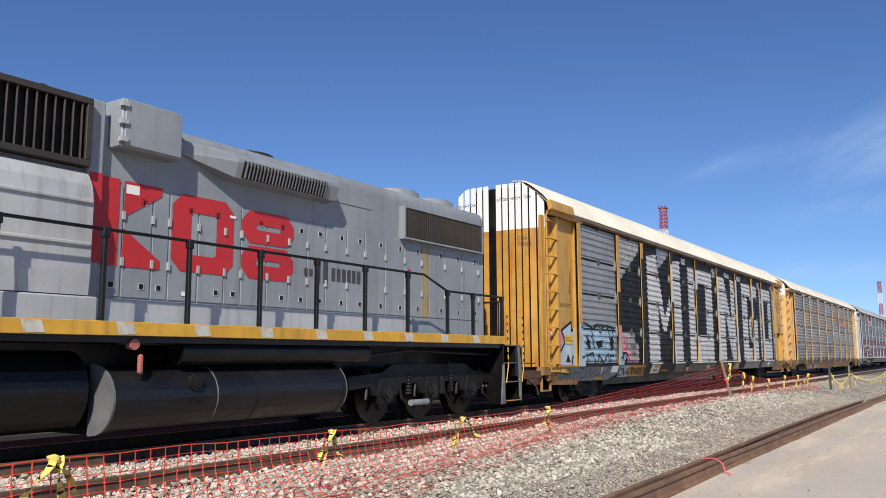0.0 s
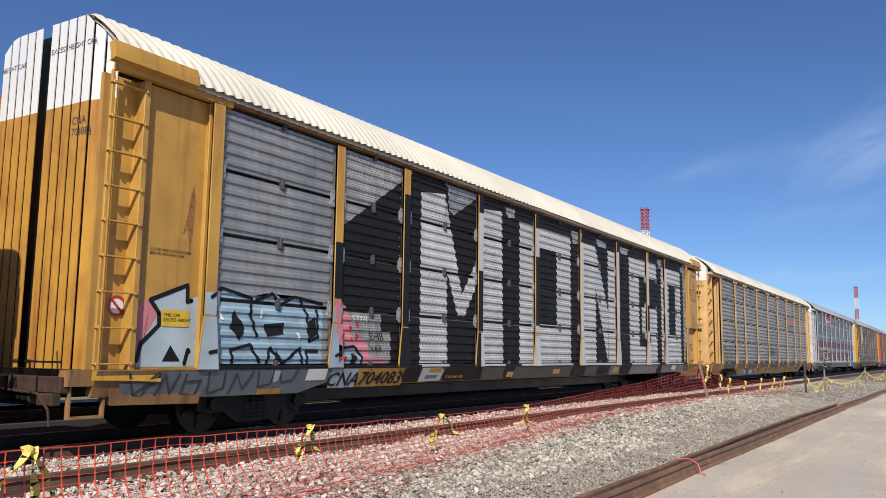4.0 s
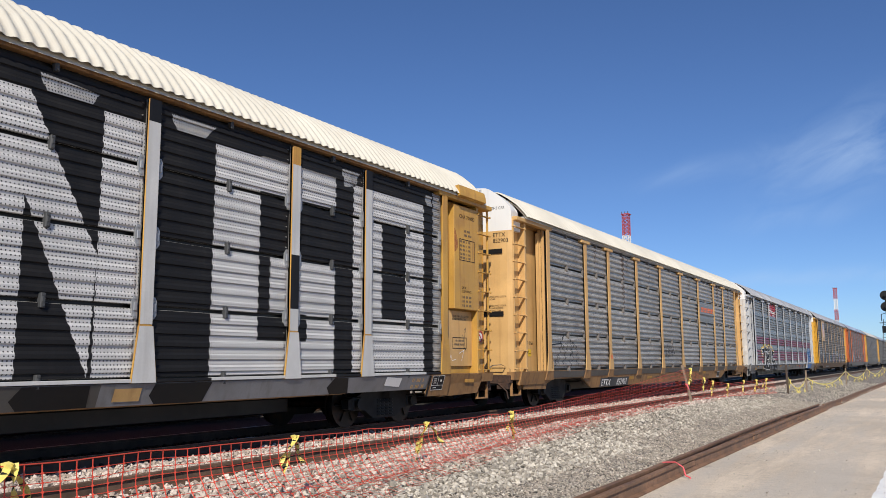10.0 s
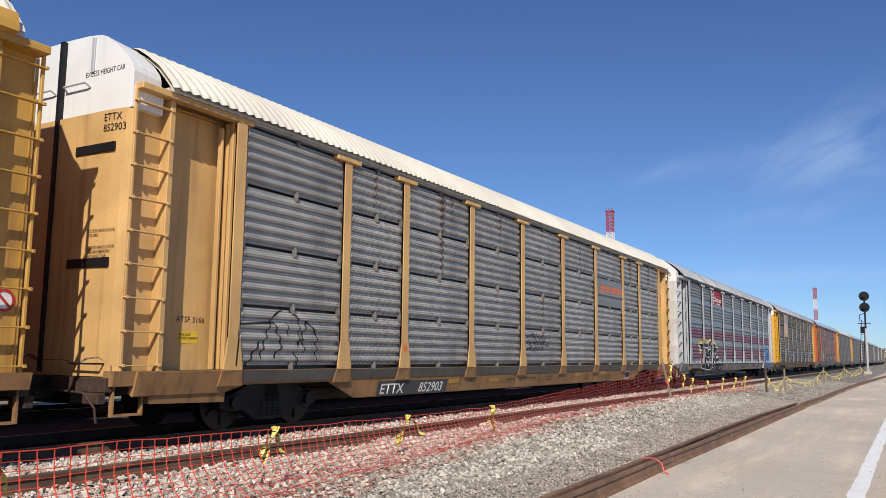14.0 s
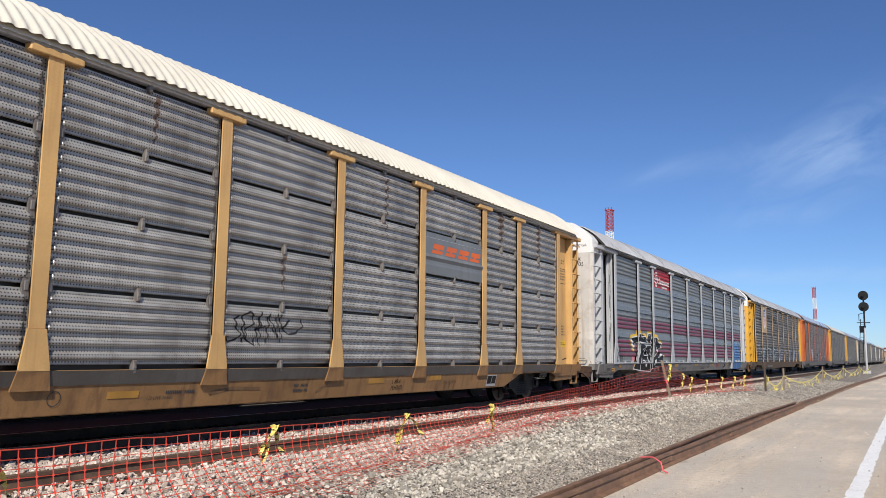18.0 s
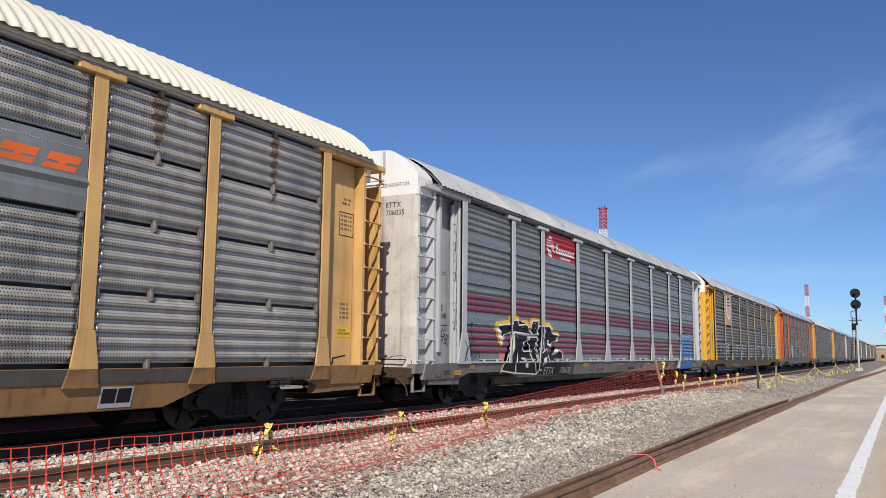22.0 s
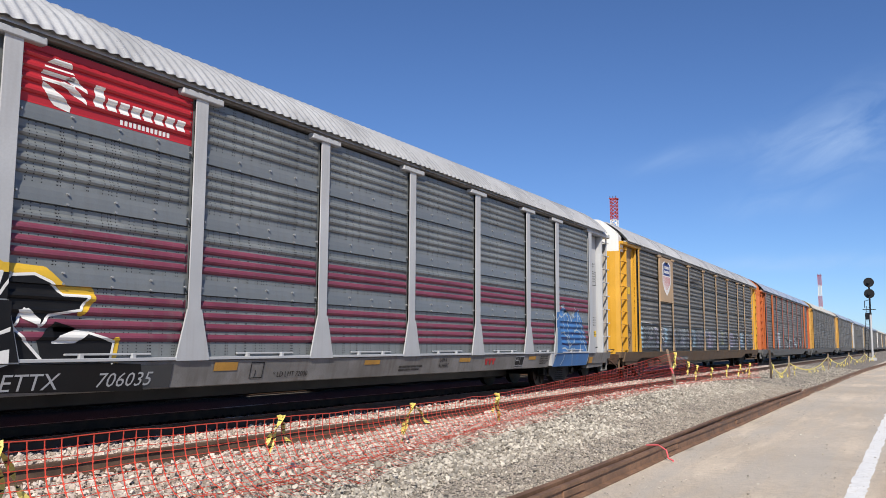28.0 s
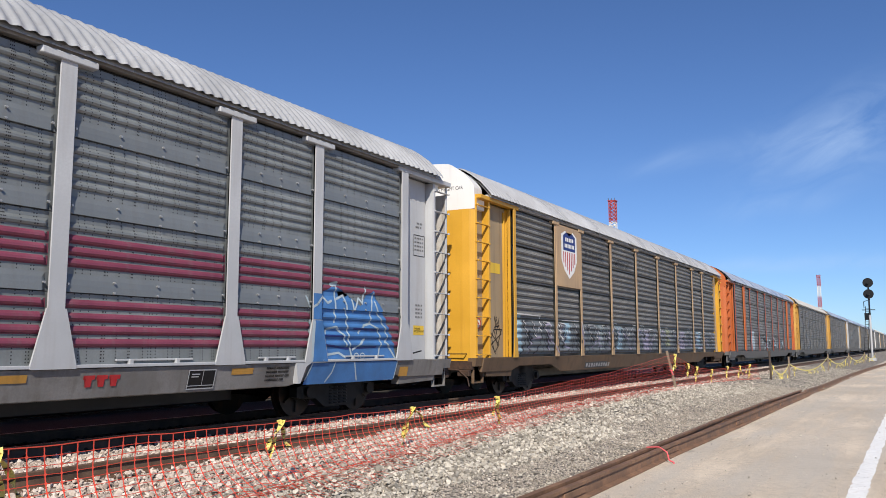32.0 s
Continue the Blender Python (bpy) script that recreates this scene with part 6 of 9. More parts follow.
    for pts in ([(2.0, 1.9), (2.24, 2.04), (2.82, 1.93), (2.79, 1.71), (2.93, 1.39)], [(2.89, 1.89), (3.22, 2.03), (3.41, 1.87), (3.69, 2.01), (4.36, 1.94)], [(3.84, 1.98), (4.0, 1.75), (4.08, 1.34), (4.27, 1.41), (4.23, 1.84)],
                [(2.0, 1.15), (2.17, 1.18), (2.25, 0.97)], [(2.49, 0.97), (2.45, 1.19), (2.8, 1.27), (3.01, 1.02)], [(3.15, 0.97), (3.21, 1.23), (3.5, 1.0), (3.86, 1.23), (3.94, 0.97)], [(4.05, 0.97), (4.01, 1.19), (4.28, 1.19)], [(4.65, 1.12), (4.97, 1.26), (5.2, 1.28), (5.42, 1.11), (5.42, 0.96)]):
        lines += stroke(pts, 0.05)
    tagged(paint("black_outline", lines, M_INK, P, lift=0.011, label="black sprayed outlines", sill=False), kind="stuff")
    board("pale_post", [rect(4.585, 4.775, 1.66, 1.9)], M_CYAN, P, 1.595, 0.004)
    board("pale_foot", [[(4.575, 1.63), (4.50, 0.94), (4.86, 0.94), (4.785, 1.63)]], M_CYAN, P, 1.605, 0.004)
    board("pink_foot", [[(4.70, 1.61), (4.74, 1.05), (4.84, 1.05), (4.785, 1.61)]], M_PINK, P, 1.605, 0.007)
    wl = []
    for pts in ([(2.22, 1.70), (2.26, 1.62)], [(3.0, 1.75), (3.02, 1.68)], [(3.80, 1.45), (3.84, 1.38)]):
        wl += stroke(pts, 0.05)
    tagged(paint("white_highlight", wl, M_WHITE, P, lift=0.013, sill=False), kind="stuff")
    lettering("scrawl", "BHB", 5.62, 1.39, 0.20, M_INK, P, style="even", lift=0.009, wide=1.1)
    lettering("scrawl", "VAR", 5.64, 1.19, 0.18, M_INK, P, style="even", lift=0.009, wide=1.05)
    lettering("scrawl", "STEK", 5.12, 1.69, 0.16, M_WHITE, P, style="even", lift=0.009, wide=1.3, label="white scrawled word")
    # end section, near end: graffiti and sign
    board("warning_plate", [rect(1.31, 1.76, 1.48, 1.70)], M_SAFETY, P, 1.44, 0.012, "yellow warning plate")
    lettering("warning_text", "THIS CAR\nEXCESS HEIGHT", 1.34, 1.61, 0.062, M_INK, P, base=1.44, lift=0.016)
    lettering("notice_text", "CLOSE AND LOCK DOORS\nBEFORE MOVING CAR", 1.08, 2.45, 0.055, M_INK, P, base=1.44, lift=0.004)
    lettering("end_code", "CNA\n704083", 0.66, 4.02, 0.15, M_DARKGREY, P, face="-y", base=0.378, lift=0.002, wide=0.9)
    lettering("end_text", "EXCESS HEIGHT CAR", 0.09, 5.06, 0.104, M_DARKGREY, P, face="-y", base=0.378, lift=0.002)
    lettering("end_text", "HEIGHT CAR", -1.08, 5.0, 0.104, M_DARKGREY, P, face="-y", base=0.378, lift=0.002)
    sign_ring(P, 0.70, 1.71)
    board("rust_stain", [[(1.74, 3.42), (1.70, 3.30), (1.66, 3.0), (1.58, 2.7), (1.67, 2.8), (1.72, 2.45), (1.76, 2.8), (1.775, 3.2)]], M_RUSTPAINT, P, 1.44, 0.003, "red rust stain")
    board("pink_piece", [[(0.80, 0.98), (1.03, 0.98), (1.06, 1.28), (1.24, 1.62), (1.14, 1.84), (0.95, 1.72), (0.82, 1.55)], [(0.84, 1.80), (0.97, 1.78), (1.0, 1.95), (0.9, 2.02)]], M_PINK, P, 1.44, 0.002, "faded pink sprayed form")
    board("orange_patch", [[(0.29, 0.81), (0.72, 0.80), (1.28, 0.775), (1.28, 0.922), (0.29, 0.925)]], M_STRIPE, P, 1.535, 0.012, "yellow patch on the sill")
    # end section, far end: stencils
    part("upper_hatch", boxes((1.34, 1.535, 25.66, 26.76, 2.28, 4.52), bev=0.012), M_GOLDEN, P, "large riveted side hatch")
    part("hatch_frame", boxes((1.34, 1.40, 26.74, 26.78, 1.0, 2.28), bev=0.006), M_GOLDEN, P)
    lettering("wagon_code", "CNA 704083", 25.88, 4.25, 0.125, M_INK, P, base=1.535, lift=0.004, label="black stencilled wagon number")
    bars("stencil", [(26.10, 3.96, (0.1, 0.14), 0.05), (26.10, 3.87, (0.14, 0.16), 0.05)], M_DARKGREY, P, 1.535)
    frame_box(P, 25.88, 26.55, 3.33, 3.80, 1.535)
    bars("stencil", [(25.92, z, (0.1, 0.12, 0.06, 0.1), 0.05) for z in (3.72, 3.63, 3.54, 3.45, 3.37)], M_DARKGREY, P, 1.535)
    lettering("stencil", "DECK\nCLEARANCE", 25.97, 2.72, 0.075, M_INK, P, base=1.535)
    bars("stencil", [(25.97, z, (0.04, 0.1, 0.1, 0.12), 0.055) for z in (2.52, 2.43, 2.34)], M_DARKGREY, P, 1.535)
    lower = part("lower_hatch", boxes((1.34, 1.385, 25.64, 26.73, 1.08, 2.25), bev=0.004), M_TAN, P, "hinged lower hatch")
    lettering("stencil", "CLOSE AND LOCK DOORS\nBEFORE MOVING CAR", 25.80, 2.12, 0.06, M_INK, P, base=1.385)
    frame_box(P, 25.82, 26.42, 1.45, 1.69, 1.385)
    bars("stencil", [(25.95, 1.60, (0.1, 0.14, 0.1), 0.045), (25.90, 1.52, (0.2, 0.2), 0.045)], M_DARKGREY, P, 1.385)
    board("white_scrawl", stroke([(25.7, 1.2), (25.75, 1.32), (25.8, 1.2), (25.95, 1.22)], 0.012) + stroke([(26.1, 1.35), (26.3, 1.42), (26.2, 1.2)], 0.012), M_WHITE, P, 1.385, 0.004)
    board("dark_scrawl", stroke([(26.25, 1.75), (26.4, 1.4), (26.3, 1.5), (26.35, 1.8)], 0.012) + stroke([(26.32, 1.85), (26.38, 1.9), (26.36, 1.8)], 0.012), M_DARKGREY, P, 1.385, 0.004)
    board("rust_stain", [[(25.665, 3.99), (25.69, 4.00), (25.72, 3.95), (25.76, 3.86), (25.80, 3.76), (25.815, 3.66), (25.80, 3.58), (25.76, 3.55), (25.72, 3.50), (25.67, 3.49)]], M_RUSTPINKISH, P, 1.535, 0.003, "red rust stain")
    sign_ring(P, 27.10, 1.73, 1.352)
    # yellow plates under the roof's ends
    for y0, y1 in ((0.22, 1.52), (25.66, 26.82)):
        bm = bmesh.new()
        sec = [(1.59, 4.665), (1.70, 4.70), (1.69, 4.80), (1.675, 4.86), (1.655, 4.925)]
        rows = [[bm.verts.new((x, y, z)) for x, z in sec] for y in (y0, y1)]
        under = [[bm.verts.new((x - 0.10, y, z - 0.02)) for x, z in sec] for y in (y0, y1)]
        for i in range(4):
            bm.faces.new((rows[0][i], rows[1][i], rows[1][i + 1], rows[0][i + 1]))
            bm.faces.new((rows[0][i], rows[0][i + 1], under[0][i + 1], under[0][i]))
        bm.faces.new((rows[0][4], rows[1][4], under[1][4], under[0][4]))
        bmesh.ops.recalc_face_normals(bm, faces=bm.faces)
        part("eave_plate", bm, M_GOLDEN, P, "yellow plate over the roof's shoulder")


def frame_box(P, y0, y1, z0, z1, base=PANEL_X, w=0.014):
    board("stencil_frame", [rect(y0, y1, z0, z0 + w), rect(y0, y1, z1 - w, z1), rect(y0, y0 + w, z0, z1), rect(y1 - w, y1, z0, z1)], M_INK, P, base, 0.004)


def sign_ring(P, y, z, base=1.352):
    """A round red and white prohibition sign behind the ladder."""
    r = 0.13
    s = board("round_sign", [[(y + r * math.cos(a), z + r * math.sin(a)) for a in np.linspace(0, 2 * math.pi, 19)[:-1]]], M_WHITE, P, base, 0.004, "round red and white sign")
    ring = []
    for i in range(18):
        a, b = 2 * math.pi * i / 18, 2 * math.pi * (i + 1) / 18
        ring.append([(y + q * math.cos(t), z + q * math.sin(t)) for q, t in ((r, a), (r, b), (r * 0.76, b), (r * 0.76, a))])
    board("sign_ring", ring + stroke([(y - 0.08, z + 0.08), (y + 0.08, z - 0.08)], 0.03), M_RED, s, base, 0.010)


def paint_second():
    P = c2
    # a smooth replacement sheet with slanting marks on it
    sheet = part("smooth_panel", swept([(1.50, 2.815), (1.574, 2.82), (1.586, 3.00), (1.576, 3.05), (1.574, 3.10), (1.610, 3.17), (1.574, 3.235), (1.573, 3.50), (1.560, 3.69), (1.50, 3.695)], "y", 17.90, 20.47), M_SLATESHEET, P, "smooth blue-grey sheet between two posts")
    for i in range(4):
        y = 18.16 + i * 0.565
        board("orange_mark", [[(y, 3.26), (y + 0.44, 3.26), (y + 0.475, 3.33), (y + 0.035, 3.33)], [(y + 0.05, 3.36), (y + 0.49, 3.36), (y + 0.54, 3.465), (y + 0.10, 3.465)], [(y + 0.20, 3.33), (y + 0.30, 3.33), (y + 0.315, 3.36), (y + 0.215, 3.36)]], M_ORANGE_SIGN, sheet, 1.5725, 0.003, "slanting orange mark, plain shape")
    s = []
    for pts in ([(12.67, 1.69), (12.57, 1.64), (12.60, 1.54), (12.69, 1.44), (12.62, 1.35), (12.45, 1.31), (12.43, 1.38)], [(12.74, 1.72), (12.75, 1.31)], [(12.74, 1.71), (12.88, 1.77), (12.97, 1.70), (12.96, 1.60), (12.81, 1.50), (12.79, 1.38), (12.97, 1.27)], [(12.98, 1.30), (13.13, 1.78), (13.09, 1.27)], [(13.02, 1.50), (13.22, 1.56)],
                [(13.26, 1.31), (13.30, 1.75), (13.49, 1.39), (13.49, 1.76)], [(13.57, 1.75), (13.59, 1.32)], [(13.81, 1.67), (13.61, 1.56), (13.77, 1.45), (13.98, 1.48), (14.09, 1.59), (14.09, 1.69)]):
        s += stroke(pts, 0.028)
    tagged(paint("black_scrawl", s, M_INK, P, lift=0.005, label="thin black scrawled tag", sill=False), kind="stuff")
    s = []
    for pts in ([(2.05, 1.0), (2.1, 1.6), (2.9, 1.65), (3.1, 1.3), (2.9, 1.1)], [(2.6, 1.1), (2.85, 1.75), (3.2, 1.9), (3.5, 1.7), (3.5, 1.3), (3.7, 1.7), (3.95, 1.5), (3.95, 1.05)], [(3.2, 1.65), (3.25, 1.45)], [(3.6, 1.4), (3.65, 1.2)], [(3.4, 1.2), (3.5, 1.0)], [(2.3, 0.98), (2.6, 1.35)]):
        s += stroke(pts, 0.03)
    tagged(paint("bubble_tag", s, M_INK, P, lift=0.005, label="black outline of a bubble-letter tag", sill=False), kind="stuff")
    board("number_field", [rect(5.86, 8.48, 0.41, 0.68)], M_DARKGREY, P, 1.57, 0.005, "dark number field")
    lettering("wagon_code", "ETTX", 5.95, 0.445, 0.27, M_WHITE, P, base=1.57, lift=0.010, bold=0.004, wide=1.25, label="white reporting mark")
    lettering("wagon_number", "852903", 7.32, 0.445, 0.27, M_WHITE, P, base=1.57, lift=0.010, bold=0.004, shear=0.15, wide=1.18, label="white wagon number")
    for r in (rect(8.52, 8.98, 0.58, 0.68), rect(10.48, 10.96, 0.57, 0.66), rect(16.08, 16.58, 0.62, 0.72), rect(18.26, 18.72, 0.63, 0.73)):
        board("yellow_label", [r], M_SAFETYDULL, P, 1.57, 0.005)
    lettering("small_text", "L 89-4\nPLH21D", 16.86, 0.60, 0.115, M_INK, P, base=1.57, lift=0.004, shear=0.15)
    bars("small_text", [(14.0, 0.62, (0.15, 0.2), 0.05), (14.0, 0.54, (0.25, 0.1), 0.05), (11.4, 0.6, (0.3, 0.2), 0.05), (24.0, 0.72, (0.2, 0.2, 0.12), 0.045), (24.0, 0.66, (0.2, 0.26), 0.045), (24.0, 0.60, (0.16, 0.2, 0.1), 0.045)], M_DARKGREY, P, 1.57)
    for i in range(3):
        board("logo_bar", [[(18.86 + i * 0.2, 0.555), (19.03 + i * 0.2, 0.555), (19.03 + i * 0.2, 0.615), (18.86 + i * 0.2, 0.615)], [(18.91 + i * 0.2, 0.43), (18.98 + i * 0.2, 0.43), (18.98 + i * 0.2, 0.555), (18.91 + i * 0.2, 0.555)]], M_GREASE, P, 1.57, 0.004, "faded red owner's mark")
    board("data_plate", [rect(20.90, 21.40, 0.44, 0.70)], M_LGREY, P, 1.57, 0.004, "white-edged data plate")
    board("data_field", [rect(20.93, 21.14, 0.50, 0.68), rect(21.16, 21.37, 0.50, 0.68)], M_INK, P, 1.57, 0.007)
    lettering("load_text", "LD LMT 70300", 11.1, 0.53, 0.07, M_DARKGREY, P, base=1.57, lift=0.004)
    board("stencil_ring", stroke([(9.76 + 0.085 * math.cos(a), 0.60 + 0.085 * math.sin(a)) for a in np.linspace(0, 2 * math.pi, 17)], 0.012), M_DARKGREY, P, 1.57, 0.004, "stencilled ring on the sill")
    board("grease_sweep", stroke([(12.2, 0.58), (12.6, 0.64), (13.2, 0.62)], 0.05) + stroke([(14.6, 0.52), (14.95, 0.70)], 0.05), M_GREASE, P, 1.57, 0.003, "dark grease smears")
    board("orange_dot", [[(6.63 + 0.07 * math.cos(a), 1.3 + 0.07 * math.sin(a)) for a in np.linspace(0, 5.6, 9)]], M_ORANGE_SIGN, P, 1.605, 0.004)
    # rust runs on the panels
    for y, top, low, w in ((8.12, 4.6, 2.7, 0.10), (8.55, 4.6, 4.0, 0.04), (10.95, 4.55, 3.9, 0.05), (16.5, 4.5, 3.3, 0.04), (21.55, 4.6, 3.85, 0.16), (23.87, 4.6, 3.5, 0.10), (5.6, 4.5, 3.9, 0.04), (13.6, 2.7, 2.1, 0.05)):
        paint("rust_run", [[(y - w, top), (y + w, top), (y + w * 0.6, (top + low) / 2), (y + w * 0.2, low), (y - w * 0.3, low), (y - w * 0.7, (top + low) / 2)]], M_RUSTRUN, P, lift=0.003, label="brown rust run", sill=False, posts=False)
    # ends
    lettering("end_text", "EXCESS HEIGHT CAR", 0.47, 4.90, 0.105, M_INK, P, face="-y", base=0.10, lift=0.004, wide=0.82)
    lettering("end_code", "ETTX\n852903", 0.97, 4.21, 0.145, M_INK, P, face="-y", base=None, lift=0.006, wide=0.95)
    lettering("end_text", "CLOSE AND LOCK\nDOORS", 0.80, 2.72, 0.06, M_INK, P, face="-y", base=None, lift=0.006)
    lettering("end_text", "CLOSE AND LOCK\nDOORS BEFORE\nMOVING CAR", 0.80, 2.5, 0.06, M_INK, P, face="-y", base=None, lift=0.006)
    end_handle(P)
    end_grime_shade(P, len(P.name))
    lettering("side_code", "ATSF 3166", 1.26, 1.60, 0.12, M_INK, P, base=PANEL_X)
    board("warning_plate", [rect(1.30, 1.68, 1.30, 1.48)], M_SAFETY, P, PANEL_X, 0.004, "yellow warning plate")
    lettering("warning_text", "THIS CAR\nEXCESS HEIGHT", 1.32, 1.41, 0.05, M_INK, P, base=PANEL_X, lift=0.008)
    far_panel(P)


def end_grime_shade(P, seed):
    """Rusty splashes up the foot of an end door; their brown also carries its shade."""
    rnd = random.Random(seed)
    low = [(-1.38, 0.875), (1.38, 0.875)]
    top = [(1.38 - 0.23 * i, 0.95 + rnd.uniform(0.0, 0.30) * (1.4 if i in (2, 7) else 0.8)) for i in range(13)]
    bm = bmesh.new()
    bm.faces.new([bm.verts.new((x, door_y(x) - 0.004, z)) for x, z in low + top])
    bmesh.ops.triangulate(bm, faces=bm.faces)
    part("rust_splash", bm, M_GRIMESHADE, P, "brown splashes of rust and dirt, darkened for the door's shade")


def end_handle(P):
    for x in (-0.62, 0.12):
        part("grab_handle", rods([((x, 0.02, 4.80), (x + 0.45, 0.02, 4.80)), ((x, 0.02, 4.80), (x - 0.03, 0.11, 4.74)), ((x + 0.45, 0.02, 4.80), (x + 0.48, 0.11, 4.74))], 0.014), M_LGREY, P)


def far_panel(P, down=0.0):
    """Stencils and a warning plate on the side of the far end."""
    bars("stencil", [(26.02, 3.92 - down, (0.12, 0.1), 0.045), (25.98, 3.84 - down, (0.15, 0.06), 0.045)], M_DARKGREY, P, FAR_PANEL)
    frame_box(P, 25.90, 26.33, 3.26 - down, 3.70 - down, FAR_PANEL)
    bars("stencil", [(25.94, z - down, (0.08, 0.1, 0.05, 0.05), 0.04) for z in (3.61, 3.53, 3.45, 3.37)], M_DARKGREY, P, FAR_PANEL)
    bars("stencil", [(25.98, z, (0.06, 0.1, 0.08), 0.045) for z in (2.0, 1.92, 1.84, 1.76)], M_DARKGREY, P, FAR_PANEL)
    board("warning_plate", [rect(25.90, 26.30, 1.42, 1.61)], M_SAFETY, P, FAR_PANEL, 0.004, "yellow warning plate")
    lettering("warning_text", "THIS CAR\nEXCESS HEIGHT", 25.92, 1.53, 0.054, M_INK, P, base=FAR_PANEL, lift=0.008)
    part("door_lever", rods([((1.5, 25.6, 1.05), (1.5, 25.95, 1.1)), ((1.5, 25.6, 0.95), (1.5, 25.6, 1.05))], 0.015), M_TRUCK, P)


def paint_third():
    P, S = c3, "banded"
    low, rowh = LEVELS[S]
    ribs = [low + c for c in (0.347, 0.498, 0.650, 0.808)] + [low + rowh + c for c in (0.362, 0.500, 0.642)]
    for a, b in BAYS:
        for z in ribs:
            paint("magenta_stripe", [rect(a, b, z - 0.060, z + 0.048)], M_MAGENTA, P, S, 0.003, sill=False, posts=False)
    paint("red_sign", [rect(6.74, 9.31, 3.88, 4.605)], M_SIGNRED, P, S, 0.003, "red painted sign with a white emblem, plain shapes", sill=False, posts=False)
    cx, cz, r = 7.30, 4.22, 0.29
    em = []
    for lo, hi in ((-0.05, 0.0), (0.04, 0.08), (0.12, 0.15), (0.19, 0.25)):
        w = lambda q: math.sqrt(max(0, r * r - q * q))
        em.append([(cx - w(lo), cz + lo), (cx + w(lo) * 0.5, cz + lo), (cx + w(hi) * 0.5, cz + hi), (cx - w(hi), cz + hi)])
    em.append([(cx - 0.28, cz - 0.06), (cx - 0.12, cz - 0.10), (cx + 0.12, cz - 0.27), (cx + 0.10, cz - 0.34), (cx - 0.10, cz - 0.30), (cx - 0.24, cz - 0.18)])
    em.append([(cx - 0.14, cz - 0.03), (cx + 0.02, cz + 0.02), (cx + 0.31, cz - 0.12), (cx + 0.31, cz - 0.20), (cx + 0.04, cz - 0.07)])
    em.append([(cx + 0.02, cz + 0.06), (cx + 0.12, cz + 0.10), (cx + 0.31, cz + 0.0), (cx + 0.31, cz - 0.06), (cx + 0.08, cz + 0.02)])
    paint("sign_emblem", em, M_WHITE, P, S, 0.006, "white globe emblem", sill=False, posts=False)
    for i in range(8):
        y = 7.72 + i * 0.185
        paint("sign_bar", [rect(y, y + 0.14, 4.04, 4.19 if i else 4.31)], M_WHITE, P, S, 0.006, "white bar of lettering", sill=False, posts=False)
    tagged(paint("small_lettering", [rect(8.12 + i * 0.068, 8.165 + i * 0.068, 3.91, 3.975) for i in range(12)], M_WHITE, P, S, 0.006, sill=False, posts=False), kind="stuff")
    # black, white and yellow piece
    bar = [(3.99, 1.85), (4.73, 1.9), (4.74, 1.99), (5.17, 2.02), (5.17, 1.89), (5.7, 1.92), (6.02, 1.66), (4.95, 1.7), (4.75, 1.7), (4.31, 1.63), (4.25, 1.49)]
    stem = [(4.78, 1.69), (4.95, 1.69), (5.03, 1.35), (4.9, 0.95), (5.03, 0.67), (4.15, 0.74), (4.24, 0.91), (4.5, 0.97), (4.79, 1.31)]
    block = [(4.98, 1.67), (5.85, 1.63), (5.71, 1.51), (5.51, 1.44), (5.43, 1.22), (5.87, 1.23), (6.14, 0.99), (6.4, 0.62), (5.05, 0.67), (4.92, 0.96), (5.06, 1.32)]
    drop = [(5.97, 1.91), (6.14, 2.03), (6.49, 2.05), (6.43, 1.87), (6.41, 1.69), (6.03, 1.65)]
    hook = [(5.77, 1.45), (5.88, 1.6), (6.44, 1.61), (6.35, 1.46), (6.23, 1.33), (6.42, 1.05), (6.56, 0.74), (6.4, 0.62), (6.14, 0.99), (5.95, 1.23)]
    link = [(6.49, 1.9), (6.79, 1.92), (6.7, 1.55), (6.58, 1.23), (6.5, 1.02), (6.35, 1.33), (6.44, 1.6)]
    head = [(6.83, 1.77), (6.92, 1.9), (7.2, 1.93), (7.41, 1.85), (7.57, 1.71), (7.93, 1.71), (7.81, 1.54), (7.42, 1.47), (7.31, 1.34), (7.1, 1.53), (7.0, 1.34), (6.73, 1.23), (6.7, 1.55)]
    body = [(6.58, 1.18), (7.0, 1.32), (7.36, 0.96), (7.5, 0.9), (8.71, 0.89), (8.83, 0.55), (6.43, 0.62), (6.5, 0.98)]
    tail = [(7.29, 1.18), (7.49, 1.4), (7.6, 1.3), (7.49, 1.16), (7.78, 1.17), (7.94, 1.28), (8.32, 1.17), (8.27, 0.91), (7.36, 0.96)]
    forms = [bar, stem, block, drop, hook, link, head, body, tail]
    forms = [[(y - 0.13, z) for y, z in f] for f in forms]
    glow = []
    for pts in ([(3.78, 1.8), (3.86, 1.88), (4.7, 1.95), (4.66, 2.06), (5.21, 2.08), (5.24, 1.95), (5.73, 1.98), (5.88, 1.88), (6.11, 2.07), (6.56, 2.09), (6.79, 1.97), (6.99, 1.98), (7.33, 1.97), (7.59, 1.76), (7.95, 1.77), (7.97, 1.68), (7.83, 1.52)],
                [(8.35, 1.18), (8.31, 0.92)], [(4.17, 0.73), (4.22, 0.92), (4.46, 0.99), (4.68, 1.35)], [(3.82, 1.8), (4.1, 1.40), (4.24, 1.45)]):
        glow += stroke([(y - 0.13, z) for y, z in pts], 0.11)
    tagged(paint("yellow_outline", glow, M_GOLD, P, S, 0.005, "soft yellow sprayed outline"), kind="stuff")
    edge = []
